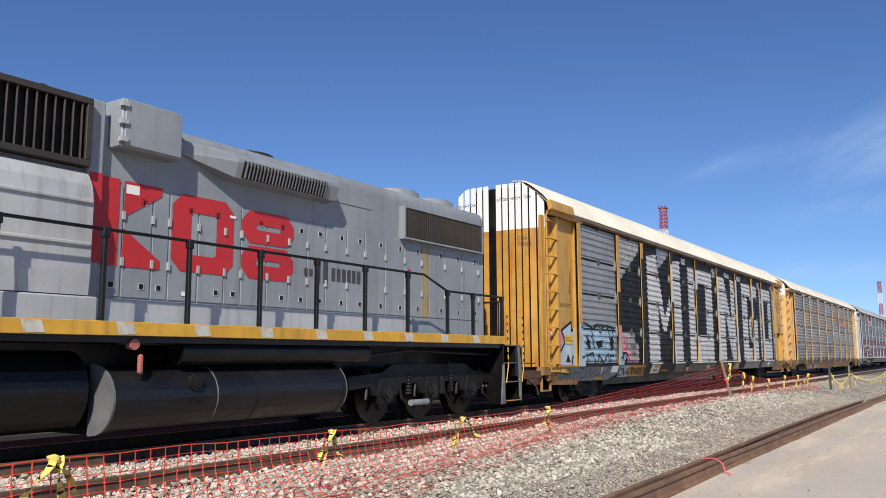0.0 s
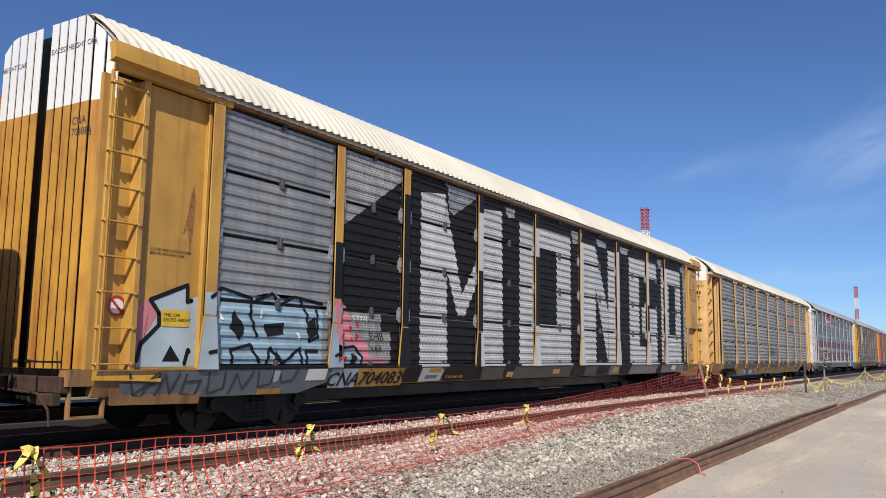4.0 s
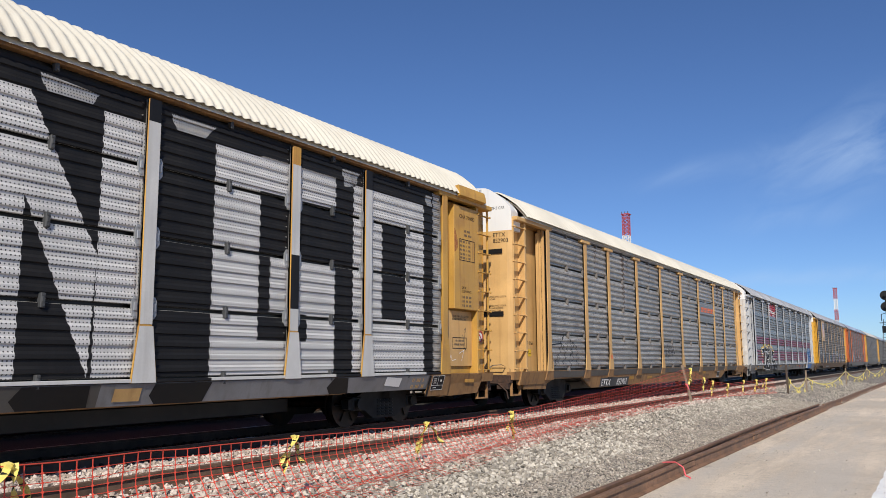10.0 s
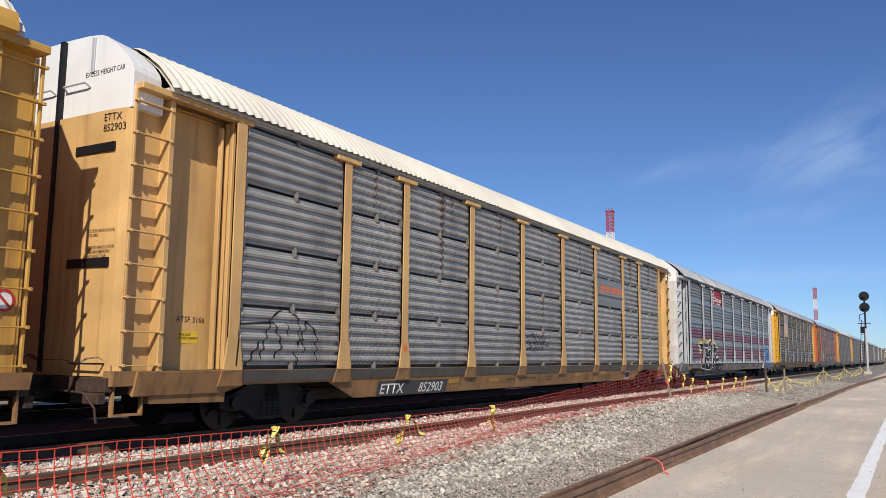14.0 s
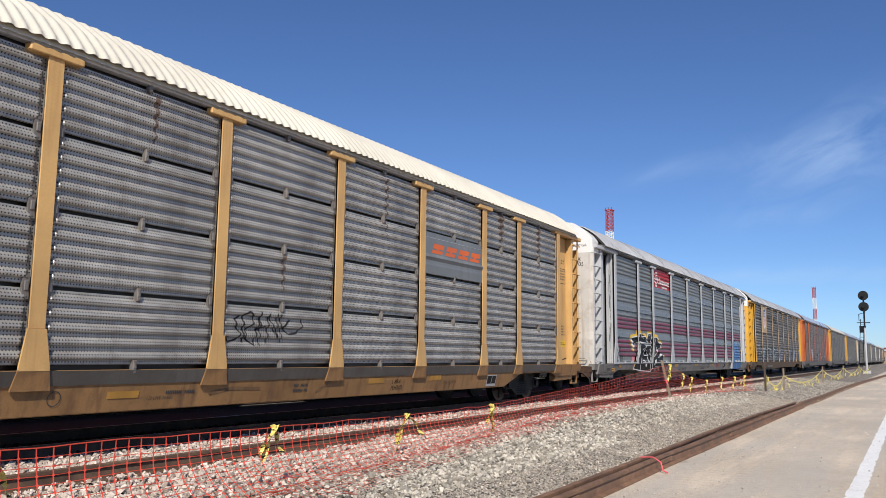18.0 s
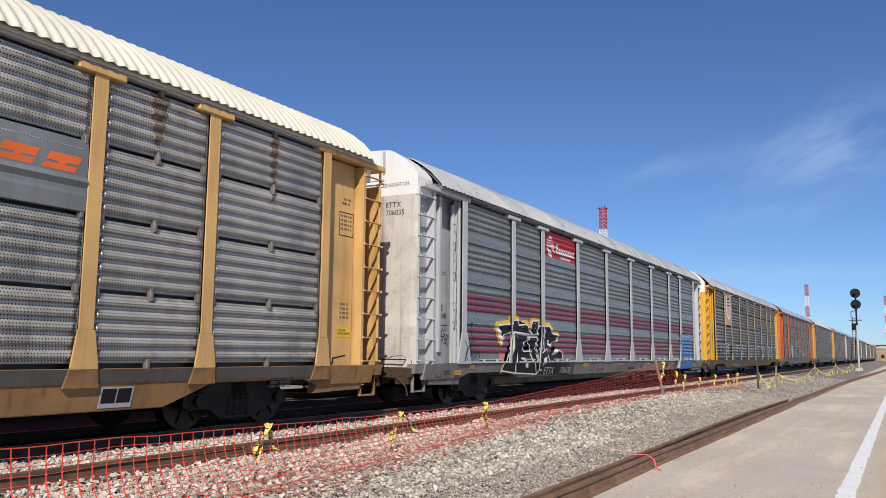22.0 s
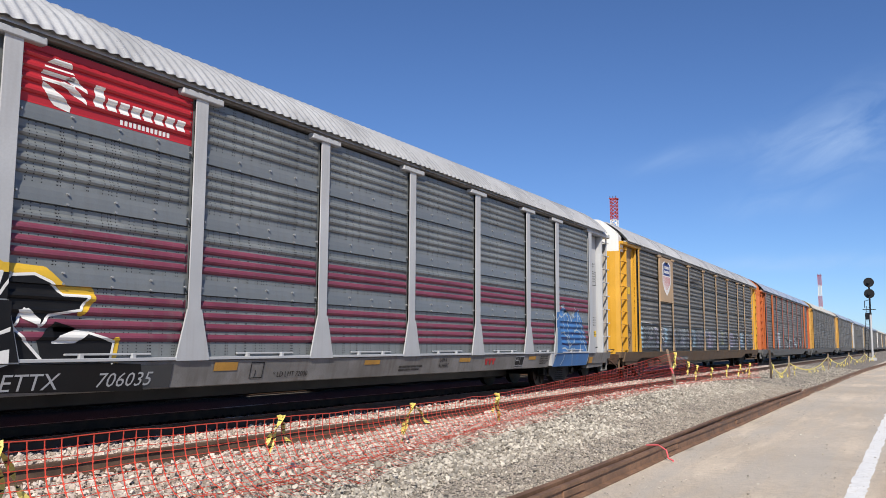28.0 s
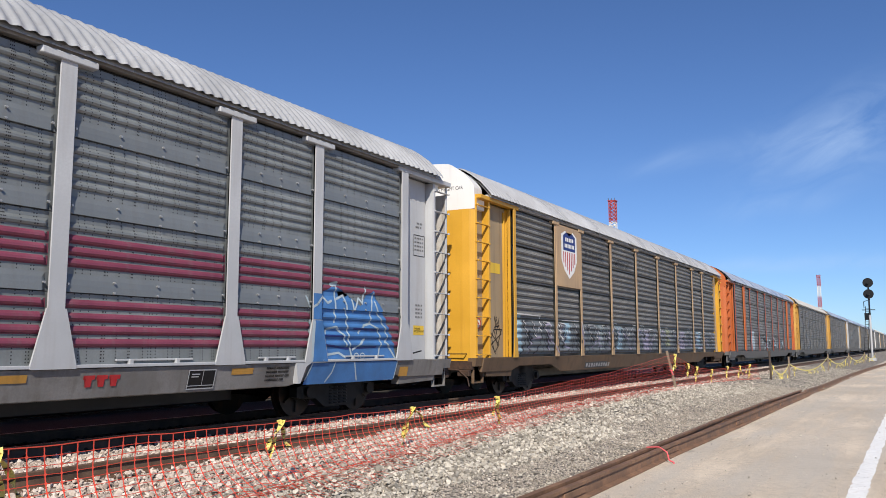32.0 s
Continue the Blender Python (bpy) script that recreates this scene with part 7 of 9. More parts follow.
    for f in forms[:-2]:
        edge += stroke(f + f[:1], 0.034)
    edge += stroke([(7.23, 0.96), (6.87, 1.32), (6.45, 1.18)], 0.034) + stroke([(8.14, 0.91), (8.19, 1.17), (7.81, 1.28), (7.65, 1.17), (7.36, 1.16)], 0.034)
    tagged(paint("white_outline", edge, M_WHITE, P, S, 0.014, "white sprayed outline"), kind="stuff")
    board("post_paint", [rect(6.518, 6.742, 1.63, 1.92)], M_INK, P, 1.595, 0.008)
    board("post_paint", [rect(4.568, 4.792, 1.63, 2.0)], M_INK, P, 1.595, 0.008)
    paint("pink_cloud", [[(3.9, 1.19), (4.42, 1.17), (4.5, 1.0), (3.95, 0.98)], [(5.5, 1.25), (5.52, 1.4), (5.8, 1.3), (5.82, 1.26)]], M_PINK, P, S, 0.004)
    for f in forms:
        paint("black_letter", [f], M_INK, P, S, 0.011, "black spray-painted graffiti letter")
    hl = [[(3.82, 1.83), (3.99, 1.83), (4.25, 1.49), (4.15, 1.38), (4.05, 1.52)], [(4.71, 1.68), (4.78, 1.68), (4.8, 1.31), (4.51, 0.97), (4.46, 0.95), (4.65, 1.31)], [(4.9, 0.95), (5.03, 1.28), (5.07, 1.29), (5.04, 0.95)], [(6.68, 1.04), (6.96, 1.09), (7.08, 0.96), (6.72, 0.84)]]
    hl += [[(7.03, 1.52), (7.15, 1.54), (7.32, 1.42), (7.28, 1.35), (7.1, 1.42)], [(7.56, 1.24), (7.78, 1.31), (7.93, 1.29), (7.78, 1.16), (7.49, 1.16)], rect(5.38, 5.64, 1.02, 1.06), [(5.5, 0.96), (5.7, 0.97), (5.76, 0.79), (5.59, 0.82)]]
    for pts in ([(5.03, 1.36), (5.12, 1.32), (5.03, 1.29)], [(6.42, 1.05), (6.23, 1.33), (6.35, 1.46), (6.44, 1.6)], [(5.95, 1.23), (6.14, 0.99), (6.4, 0.62)], [(6.56, 1.18), (6.5, 0.98), (6.56, 0.74), (6.72, 0.72)]):
        hl += stroke(pts, 0.03)
    hl = [[(y - 0.13, z) for y, z in lp] for lp in hl]
    tagged(paint("white_highlight", hl, M_WHITE, P, S, 0.017), kind="stuff")
    g = []
    for pts in ([(2.2, 1.75), (2.45, 1.85), (2.5, 1.1), (2.35, 1.5), (2.4, 1.05)], [(2.0, 1.0), (2.15, 1.3), (2.35, 1.2), (2.3, 0.98)], [(2.8, 1.2), (2.9, 1.05)]):
        g += stroke(pts, 0.05)
    for pts in ([(1.98, 1.45), (2.12, 1.30), (2.02, 1.12), (2.16, 1.0)], [(2.22, 1.32), (2.40, 1.28), (2.30, 1.0), (2.55, 1.22), (2.52, 0.99)], [(2.58, 1.55), (2.62, 1.02), (2.70, 1.3), (2.76, 1.0)], [(2.44, 1.42), (2.68, 1.45)]):
        g += stroke(pts, 0.022)
    tagged(paint("grey_tag", g, M_DARKGREY, P, S, 0.005, "dark grey sprayed tag"), kind="stuff")
    for p in (4.68, 6.63):
        board("foot_paint", [[(p - 0.12, 1.615), (p - 0.26 if p > 5 else p - 0.10, 0.94), (p + 0.28, 0.94), (p + 0.12, 1.615)]], M_INK, P, 1.605, 0.008)
    # blue piece
    board("blue_post", [rect(22.42, 22.64, 1.63, 2.06)], M_BLUE, P, 1.595, 0.006)
    board("blue_foot", [[(22.45, 1.615), (22.38, 0.94), (22.81, 0.94), (22.65, 1.615)]], M_BLUE, P, 1.605, 0.006)
    board("blue_sill", [[(22.42, 0.92), (25.0, 0.92), (24.95, 0.57), (23.6, 0.565), (22.30, 0.57)]], M_BLUE, P, 1.572, 0.005)
    paint("blue_piece", [[(22.5, 0.95), (25.0, 0.95), (24.9, 1.2), (24.75, 1.45), (24.5, 1.85), (24.35, 2.0), (24.2, 2.2), (24.0, 2.1), (23.8, 1.9), (23.6, 1.95), (23.45, 2.08), (23.2, 2.0), (23.1, 2.2), (22.95, 2.2), (22.75, 2.1), (22.62, 1.9)]], M_BLUE, P, S, 0.005, "blue spray-painted graffiti", posts=False, sill=False)
    w = []
    for pts in ([(22.30, 2.0), (22.38, 1.82), (22.52, 1.88), (22.68, 2.05), (22.85, 1.92), (22.95, 1.96)], [(23.06, 2.2), (23.06, 1.6)], [(23.1, 2.0), (23.3, 2.07), (23.38, 1.9), (23.4, 1.55), (23.5, 1.2), (23.6, 0.96)], [(22.7, 1.32), (22.85, 1.48), (23.08, 1.52), (23.32, 1.38), (23.40, 1.2)], [(22.7, 0.96), (22.9, 1.05), (23.2, 1.08), (23.4, 1.0)],
                [(23.75, 1.42), (23.9, 1.56), (24.1, 1.6), (24.35, 1.5), (24.45, 1.25), (24.38, 0.96)], [(24.1, 1.6), (24.13, 1.9), (24.2, 2.15)], [(24.25, 2.0), (24.35, 1.78), (24.6, 1.5), (24.66, 1.33), (24.58, 1.26)], [(23.6, 1.13), (23.75, 1.2), (23.95, 1.32)], [(24.6, 1.28), (24.82, 1.1), (24.97, 0.96)], [(23.55, 2.0), (23.6, 1.8), (23.75, 2.05), (23.85, 1.95), (23.95, 2.25)]):
        w += stroke(pts, 0.04)
    for c in (23.72, 23.9):
        w += stroke([(c + 0.07 * math.cos(q), 1.02 + 0.05 * math.sin(q)) for q in np.linspace(0, 6.28, 9)], 0.02)
    w += stroke([(22.43, 1.6), (22.38, 0.97)], 0.07) + stroke([(22.95, 2.24), (23.08, 2.26)], 0.08)
    tagged(paint("pale_linework", w, M_PALEBLUE, P, S, 0.009, "white sprayed outlines"), kind="stuff")
    tagged(board("pale_linework", stroke([(23.05, 0.91), (23.0, 0.75), (22.86, 0.6)], 0.03) + stroke([(23.6, 0.91), (23.75, 0.6)], 0.03) + stroke([(24.97, 0.91), (24.94, 0.6)], 0.03) + stroke([(22.45, 0.91), (22.33, 0.65)], 0.03), M_PALEBLUE, P, 1.572, 0.009), kind="stuff")
    d = []
    for pts in ([(22.75, 1.22), (23.4, 1.15), (24.3, 1.18)], [(22.8, 1.37), (23.3, 1.36)], [(23.6, 1.5), (24.4, 1.48)]):
        d += stroke(pts, 0.035)
    tagged(paint("navy_linework", d, M_NAVY, P, S, 0.008), kind="stuff")
    part("corner_bracket", swept([(22.06, 0.60), (22.12, 0.60), (22.27, 0.87), (22.40, 0.925), (22.02, 0.925)], "x", 1.50, 1.60), M_LGREY, P, "pale bracket on the sill")
    # sill lettering
    board("number_field", [rect(7.6, 9.12, 0.58, 0.88)], M_DARKGREY, P, 1.572, 0.006, "dark number field")
    lettering("wagon_code", "ETTX", 6.74, 0.62, 0.27, M_LGREY, P, base=1.572, lift=0.016, wide=1.1, shear=0.1, label="white reporting mark")
    lettering("wagon_number", "706035", 7.95, 0.62, 0.25, M_LGREY, P, base=1.572, lift=0.016, wide=1.12, shear=0.2, label="white wagon number")
    for i in range(3):
        y = 18.22 + i * 0.18
        board("owner_mark", [[(y, 0.79), (y + 0.04, 0.79), (y + 0.04, 0.70), (y + 0.12, 0.70), (y + 0.12, 0.79), (y + 0.16, 0.79), (y + 0.16, 0.84), (y, 0.84)]], M_RED, P, 1.572, 0.005, "red owner's mark, plain bar")
    for r in (rect(9.86, 10.32, 0.77, 0.89), rect(13.49, 13.97, 0.79, 0.87), rect(17.0, 17.5, 0.78, 0.87), rect(20.65, 21.09, 0.78, 0.87), rect(2.30, 2.56, 0.80, 0.89), rect(25.1, 25.4, 0.62, 0.80)):
        board("yellow_label", [r], M_SAFETYDULL, P, 1.572, 0.005)
    lettering("small_text", "L-89.4\nRLH80C", 16.15, 0.80, 0.12, M_INK, P, base=1.572, lift=0.005)
    lettering("small_text", "* LD LMT 72000", 11.12, 0.645, 0.12, M_INK, P, base=1.572, lift=0.005)
    bars("small_text", [(14.65, 0.71, (0.1, 0.3, 0.2, 0.2), 0.04), (14.65, 0.65, (0.2, 0.2, 0.3), 0.04), (21.38, 0.84, (0.2, 0.3), 0.04), (21.38, 0.78, (0.25, 0.25), 0.04), (21.38, 0.72, (0.2, 0.2, 0.1), 0.04), (21.38, 0.66, (0.3, 0.1), 0.04)], M_INK, P, 1.572)
    board("data_plate", [rect(19.84, 20.34, 0.60, 0.87)], M_INK, P, 1.572, 0.005, "black and white data plate")
    tagged(board("data_print", [rect(19.84, 20.34, 0.60, 0.615), rect(19.84, 20.34, 0.855, 0.87), rect(19.84, 19.855, 0.60, 0.87), rect(20.325, 20.34, 0.60, 0.87), rect(20.10, 20.11, 0.66, 0.86), rect(19.86, 20.32, 0.645, 0.655), rect(19.90, 20.05, 0.80, 0.815), rect(19.90, 20.03, 0.765, 0.78)], M_LGREY, P, 1.572, 0.009), kind="stuff")
    board("orange_band", [rect(0.71, 1.64, 0.825, 0.91)], M_SAFETYDULL, P, 1.535, 0.010, "dull orange band on the end sill")
    board("yellow_label", [rect(1.63, 1.94, 0.68, 0.845)], M_SAFETYDULL, P, 1.525, 0.012, "dirty yellow label")
    bars("small_text", [(1.66, 0.79, (0.1, 0.12), 0.025), (1.65, 0.73, (0.12, 0.1), 0.025), (1.16, 0.77, (0.1, 0.14, 0.08), 0.022), (1.16, 0.73, (0.14, 0.14), 0.022), (1.16, 0.69, (0.1, 0.2), 0.022)], M_INK, P, 1.525, 0.016)
    frame_box(P, 0.87, 1.12, 0.64, 0.77, 1.515)
    frame_box(P, 10.60, 10.88, 0.64, 0.88, 1.572)
    lettering("plate_text", "J", 10.70, 0.68, 0.12, M_INK, P, base=1.572, lift=0.004)
    # ends
    lettering("end_text", "EXCESS HEIGHT CAR", 0.42, 4.66, 0.115, M_INK, P, face="-y", base=0.10, lift=0.004, wide=0.78)
    lettering("end_code", "ETTX\n706035", 0.70, 4.20, 0.165, M_INK, P, face="-y", base=None, lift=0.006, wide=0.95)
    end_handle(P)
    end_grime_shade(P, len(P.name))
    lettering("side_code", "FXE\n11308", 1.39, 2.10, 0.18, M_INK, P, base=PANEL_X)
    tag = []
    for pts in ([(1.44, 1.74), (1.62, 1.77), (1.90, 1.78)], [(1.55, 1.76), (1.47, 1.54)], [(1.60, 1.73), (1.54, 1.55)], [(1.71, 1.74), (1.64, 1.55)], [(1.57, 1.63), (1.68, 1.65)], [(1.77, 1.74), (1.72, 1.57), (1.83, 1.58)], [(1.75, 1.66), (1.83, 1.67)],
                [(1.40, 1.33), (1.50, 1.53), (1.53, 1.35)], [(1.42, 1.42), (1.56, 1.43)], [(1.60, 1.52), (1.56, 1.35)], [(1.60, 1.52), (1.69, 1.53)], [(1.58, 1.45), (1.66, 1.45)], [(1.66, 1.51), (1.78, 1.54)], [(1.72, 1.52), (1.67, 1.36)], [(1.80, 1.53), (1.75, 1.37), (1.83, 1.38)], [(1.78, 1.46), (1.83, 1.46)], [(1.86, 1.56), (1.84, 1.36)], [(1.86, 1.56), (1.96, 1.53), (1.86, 1.46), (1.95, 1.31)], [(1.44, 1.31), (1.60, 1.29)]):
        tag += stroke(pts, 0.022)
    tagged(board("side_tag", tag, M_DARKGREY, P, PANEL_X, 0.004, "black felt-pen tag"), kind="stuff")
    bars("stencil", [(1.42, 2.95, (0.2, 0.2), 0.03), (1.42, 2.9, (0.3, 0.1), 0.03)], M_DARKGREY, P, PANEL_X)
    far_panel(P, 0.23)
    # rivets along the seams of the end door
    bm = bmesh.new()
    for x in (-1.2, -0.75, -0.12, 0.12, 0.42, 0.75, 1.0, 1.2):
        for z in np.arange(1.0, 4.25, 0.16):
            disc(bm, (x, door_y(x) - 0.004, z), "y", 0.010, 0.014, 5)
    tagged(part("rivets", bm, M_LGREY, P), kind="stuff")


def paint_fourth():
    P = c4
    bd = part("sign_board", boxes((1.53, 1.605, 4.70, 6.60, 2.86, 4.60), bev=0.006), M_POSTTAN, P, "tan board with a shield emblem, plain shapes")
    cy, top, w, h = 5.65, 4.47, 0.60, 1.36
    def shield(s):
        return [(cy - w * s, top - 0.12 * s - (1 - s) * 0.3), (cy - w * 0.5 * s, top - (1 - s) * 0.3), (cy, top - 0.10 - (1 - s) * 0.3), (cy + w * 0.5 * s, top - (1 - s) * 0.3), (cy + w * s, top - 0.12 * s - (1 - s) * 0.3),
                (cy + w * s, top - h * 0.62), (cy + w * 0.6 * s, top - h * 0.85), (cy, top - h * s - (1 - s) * 0.2), (cy - w * 0.6 * s, top - h * 0.85), (cy - w * s, top - h * 0.62)]
    board("shield_white", [shield(1.0)], M_WHITE, bd, 1.605, 0.004)
    board("shield_blue", [[(cy - 0.46, top - 0.14), (cy - 0.23, top - 0.04), (cy, top - 0.13), (cy + 0.23, top - 0.04), (cy + 0.46, top - 0.14), (cy + 0.46, top - 0.56), (cy - 0.46, top - 0.56)]], M_NAVY, bd, 1.605, 0.008)
    for i in range(7):
        y, low = cy - 0.46 + i * 0.142, top - 0.90 - 0.33 * (1 - abs(i - 3) / 3.2)
        board("shield_stripe", [rect(y, y + 0.06, low, top - 0.60)], M_RED, bd, 1.605, 0.008)
    for i in range(5):
        board("shield_bar", [rect(cy - 0.30 + i * 0.13, cy - 0.21 + i * 0.13, top - 0.30, top - 0.19)], M_WHITE, bd, 1.605, 0.012)
    for i in range(7):
        board("shield_bar", [rect(cy - 0.36 + i * 0.11, cy - 0.28 + i * 0.11, top - 0.48, top - 0.37)], M_WHITE, bd, 1.605, 0.012)
    lettering("slogan", "BUILDING", 7.05, 3.86, 0.36, M_DARKGREY, P, style="deep", lift=0.004, wide=1.05, bold=0.006, label="faded dark lettering")
    lettering("slogan", "AMERICA", 9.75, 3.84, 0.36, M_DARKGREY, P, style="deep", lift=0.004, wide=1.12, bold=0.006, label="faded dark lettering")
    rnd = random.Random(11)
    # one long sprayed piece over the lowest row of panels
    for ya, yb in zip(POSTS, POSTS[1:]):
        paint("graffiti_field", [rect(ya + 0.05, yb - 0.05, 0.99, 1.94 + rnd.uniform(-0.04, 0.04))], M_DULLBLUE, P, lift=0.004, label="grey sprayed ground of a long graffiti piece", sill=False, posts=False)
    for r, m in ((rect(2.1, 2.42, 0.99, 2.0), M_CYAN), (rect(5.3, 5.75, 1.3, 1.88), M_CYAN), (rect(8.2, 8.6, 1.1, 1.85), M_WASHBLUE), (rect(9.9, 10.5, 1.1, 1.85), M_CYAN), (rect(13.0, 13.7, 1.05, 1.8), M_LAVENDER), (rect(16.0, 16.6, 1.2, 1.85), M_PALEGREEN), (rect(18.2, 19.0, 1.1, 1.8), M_LAVENDER), (rect(21.2, 22.0, 1.05, 1.85), M_CYAN)):
        paint("sprayed_patch", [r], m, P, lift=0.006, sill=False, posts=False)
    white, dark, tint = [], [], []
    j = lambda q=0.07: rnd.uniform(-q, q)
    y = 2.45
    while y < 24.2:
        w_ = rnd.uniform(0.8, 1.5)
        lo, hi = rnd.uniform(1.0, 1.08), rnd.uniform(1.78, 1.92)
        a = [(y + j(), lo), (y + w_ * 0.2 + j(), (lo + hi) / 2 + j()), (y + w_ * 0.1 + j(), hi), (y + w_ * 0.45, hi + j(0.04)), (y + w_ * 0.55 + j(), (lo + hi) / 2), (y + w_ * 0.8 + j(), hi - 0.1), (y + w_ + j(), hi - 0.2), (y + w_ * 0.85 + j(), lo + 0.2), (y + w_ * 0.6 + j(), lo)]
        dark += stroke(a, 0.04)
        dark += stroke([(y + w_ * 0.3 + j(), lo + 0.1), (y + w_ * 0.35 + j(), hi - 0.25), (y + w_ * 0.5 + j(), lo + 0.3)], 0.09)
        white += stroke([(p + 0.05, q + 0.03) for p, q in a[1:6]], 0.025)
        tint += stroke([(y + w_ * rnd.random(), rnd.uniform(lo, hi)) for _ in range(4)], 0.05)
        y += w_ * 0.9
    white += stroke([(2.05, 2.0), (3.6, 1.98)], 0.03) + stroke([(3.6, 1.95), (3.62, 1.6)], 0.05) + stroke([(4.8, 1.9), (5.1, 1.4), (5.3, 1.35)], 0.06) + stroke([(5.2, 1.9), (6.5, 1.92)], 0.035) + stroke([(7.0, 1.9), (9.2, 1.86)], 0.03)
    tagged(paint("dark_graffiti", dark, M_INK, P, lift=0.0075, label="black scribbled graffiti", sill=False), kind="stuff")
    tagged(paint("lilac_graffiti", tint, M_LAVENDER, P, lift=0.009, label="lilac sprayed strokes", sill=False), kind="stuff")
    tagged(paint("pale_graffiti", white, M_WHITE, P, lift=0.0105, label="white sprayed outlines", sill=False), kind="stuff")
    board("number_field", [rect(7.0, 9.0, 0.55, 0.73)], M_DARKGREY, P, 1.57, 0.005)
    bars("wagon_number", [(7.1, 0.58, (0.16,) * 4 + (0.16,) * 6, 0.12)], M_LGREY, P, 1.57, 0.010)
    lettering("end_text", "EXCESS HEIGHT CAR", 0.20, 4.84, 0.12, M_INK, P, face="-y", base=0.10, lift=0.004, wide=0.85)
    board("warning_plate", [rect(1.05, 1.6, 2.95, 3.2)], M_SAFETY, P, 1.36, 0.004)
    sign_ring(P, 0.45, 1.72)
    t = []
    for _ in range(5):
        t += stroke([(rnd.uniform(1.0, 1.7), rnd.uniform(1.0, 1.9)) for _ in range(4)], 0.025)
    board("dark_scribble", t, M_INK, P, 1.36, 0.004)


def paint_fifth():
    P = c5
    for p, w in ((4.68, 0.45), (22.53, 0.6)):
        part("wide_post", boxes((1.56, 1.615, p - w / 2, p + w / 2, 1.0, 4.6), bev=0.01), M_ORANGE, P)
    rnd = random.Random(3)
    a, b = [], []
    for _ in range(10):
        y = rnd.uniform(9, 19)
        a += stroke([(y + rnd.uniform(0, 1.4), rnd.uniform(1.0, 1.9)) for _ in range(5)], 0.07)
        b += stroke([(y + rnd.uniform(0, 1.4), rnd.uniform(1.0, 1.9)) for _ in range(4)], 0.09)
    tagged(paint("dark_graffiti", b, M_INK, P, lift=0.005, sill=False, label="black graffiti tags"), kind="stuff")
    tagged(paint("pale_graffiti", a + [rect(6.7, 7.9, 1.0, 2.1)], M_PALEBLUE, P, lift=0.008, sill=False, label="pale graffiti tags"), kind="stuff")


M_SLATESHEET = material("smooth_slate_sheet", (0.20, 0.215, 0.225), 0.5, 0.15, vary=0.2, scale=1.2, streak=0.3, dirt=(0.10, 0.09, 0.08))
M_SPRAY = material("silver_spray_on_steel", (0.58, 0.575, 0.56), 0.45, 0.05, vary=0.16, scale=1.5, streak=0.2, dirt=(0.2, 0.18, 0.15))
M_SPRAYPALE = material("silver_grey_spray", (0.25, 0.25, 0.257), 0.5, 0.1, vary=0.2, scale=1.5, streak=0.4, dirt=(0.12, 0.10, 0.08), dirt_amount=0.2)
M_SPRAYDULL = material("dirty_silver_spray", (0.105, 0.098, 0.09), 0.55, 0.05, vary=0.25, scale=1.5, streak=0.4, dirt=(0.1, 0.08, 0.06), dirt_amount=0.3)
M_RUSTRUN = material("thin_rust_stain", (0.19, 0.125, 0.09), 0.7, vary=0.4, scale=6, holes=(0.05, 0.05, 0.0098), dirt=(0.34, 0.33, 0.32), dirt_amount=0.6)
M_GREASE = material("brown_grease", (0.19, 0.105, 0.05), 0.6, vary=0.4, scale=5, dirt=(0.3, 0.17, 0.07), dirt_amount=0.5)
M_LAVENDER = material("lilac_spray", (0.36, 0.33, 0.43), 0.6, vary=0.35, scale=4)
M_PALEGREEN = material("pale_green_spray", (0.36, 0.38, 0.24), 0.6, vary=0.35, scale=4)
M_DULLBLUE = material("dull_blue_spray", (0.165, 0.185, 0.20), 0.6, vary=0.4, scale=5)
M_WASHBLUE = material("washed_blue_spray", (0.31, 0.36, 0.38), 0.6, vary=0.4, scale=5)
M_GRIMESHADE = material("rusty_grime", (0.20, 0.125, 0.08), 0.8, vary=0.5, scale=4, dirt=(0.42, 0.38, 0.33), dirt_amount=0.5)
M_SLATE = material("slate_spray_paint", (0.16, 0.19, 0.215), 0.6, vary=0.3, scale=2, streak=0.3)
M_SAFETYDULL = material("touched_up_orange", (0.50, 0.26, 0.05), 0.6, vary=0.25, scale=3, streak=0.3)
M_RUSTPINKISH = material("red_brown_rust_bloom", (0.34, 0.12, 0.04), 0.8, vary=0.3, scale=9, dirt=(0.54, 0.30, 0.06), dirt_amount=0.75)
M_RUSTPAINT = material("rust_stain", (0.30, 0.13, 0.045), 0.8, vary=0.5, scale=9, streak=0.5, dirt=(0.40, 0.24, 0.06), dirt_amount=0.8)
M_ORANGE_SIGN = material("orange_logo_paint", (0.72, 0.14, 0.03), 0.5, vary=0.15)
M_GOLD = material("golden_spray_paint", (0.75, 0.47, 0.04), 0.55, vary=0.15)
M_PALEBLUE = material("pale_spray_paint", (0.43, 0.52, 0.57), 0.6, vary=0.25)
paint_first()
paint_second()
paint_third()
paint_fourth()
paint_fifth()

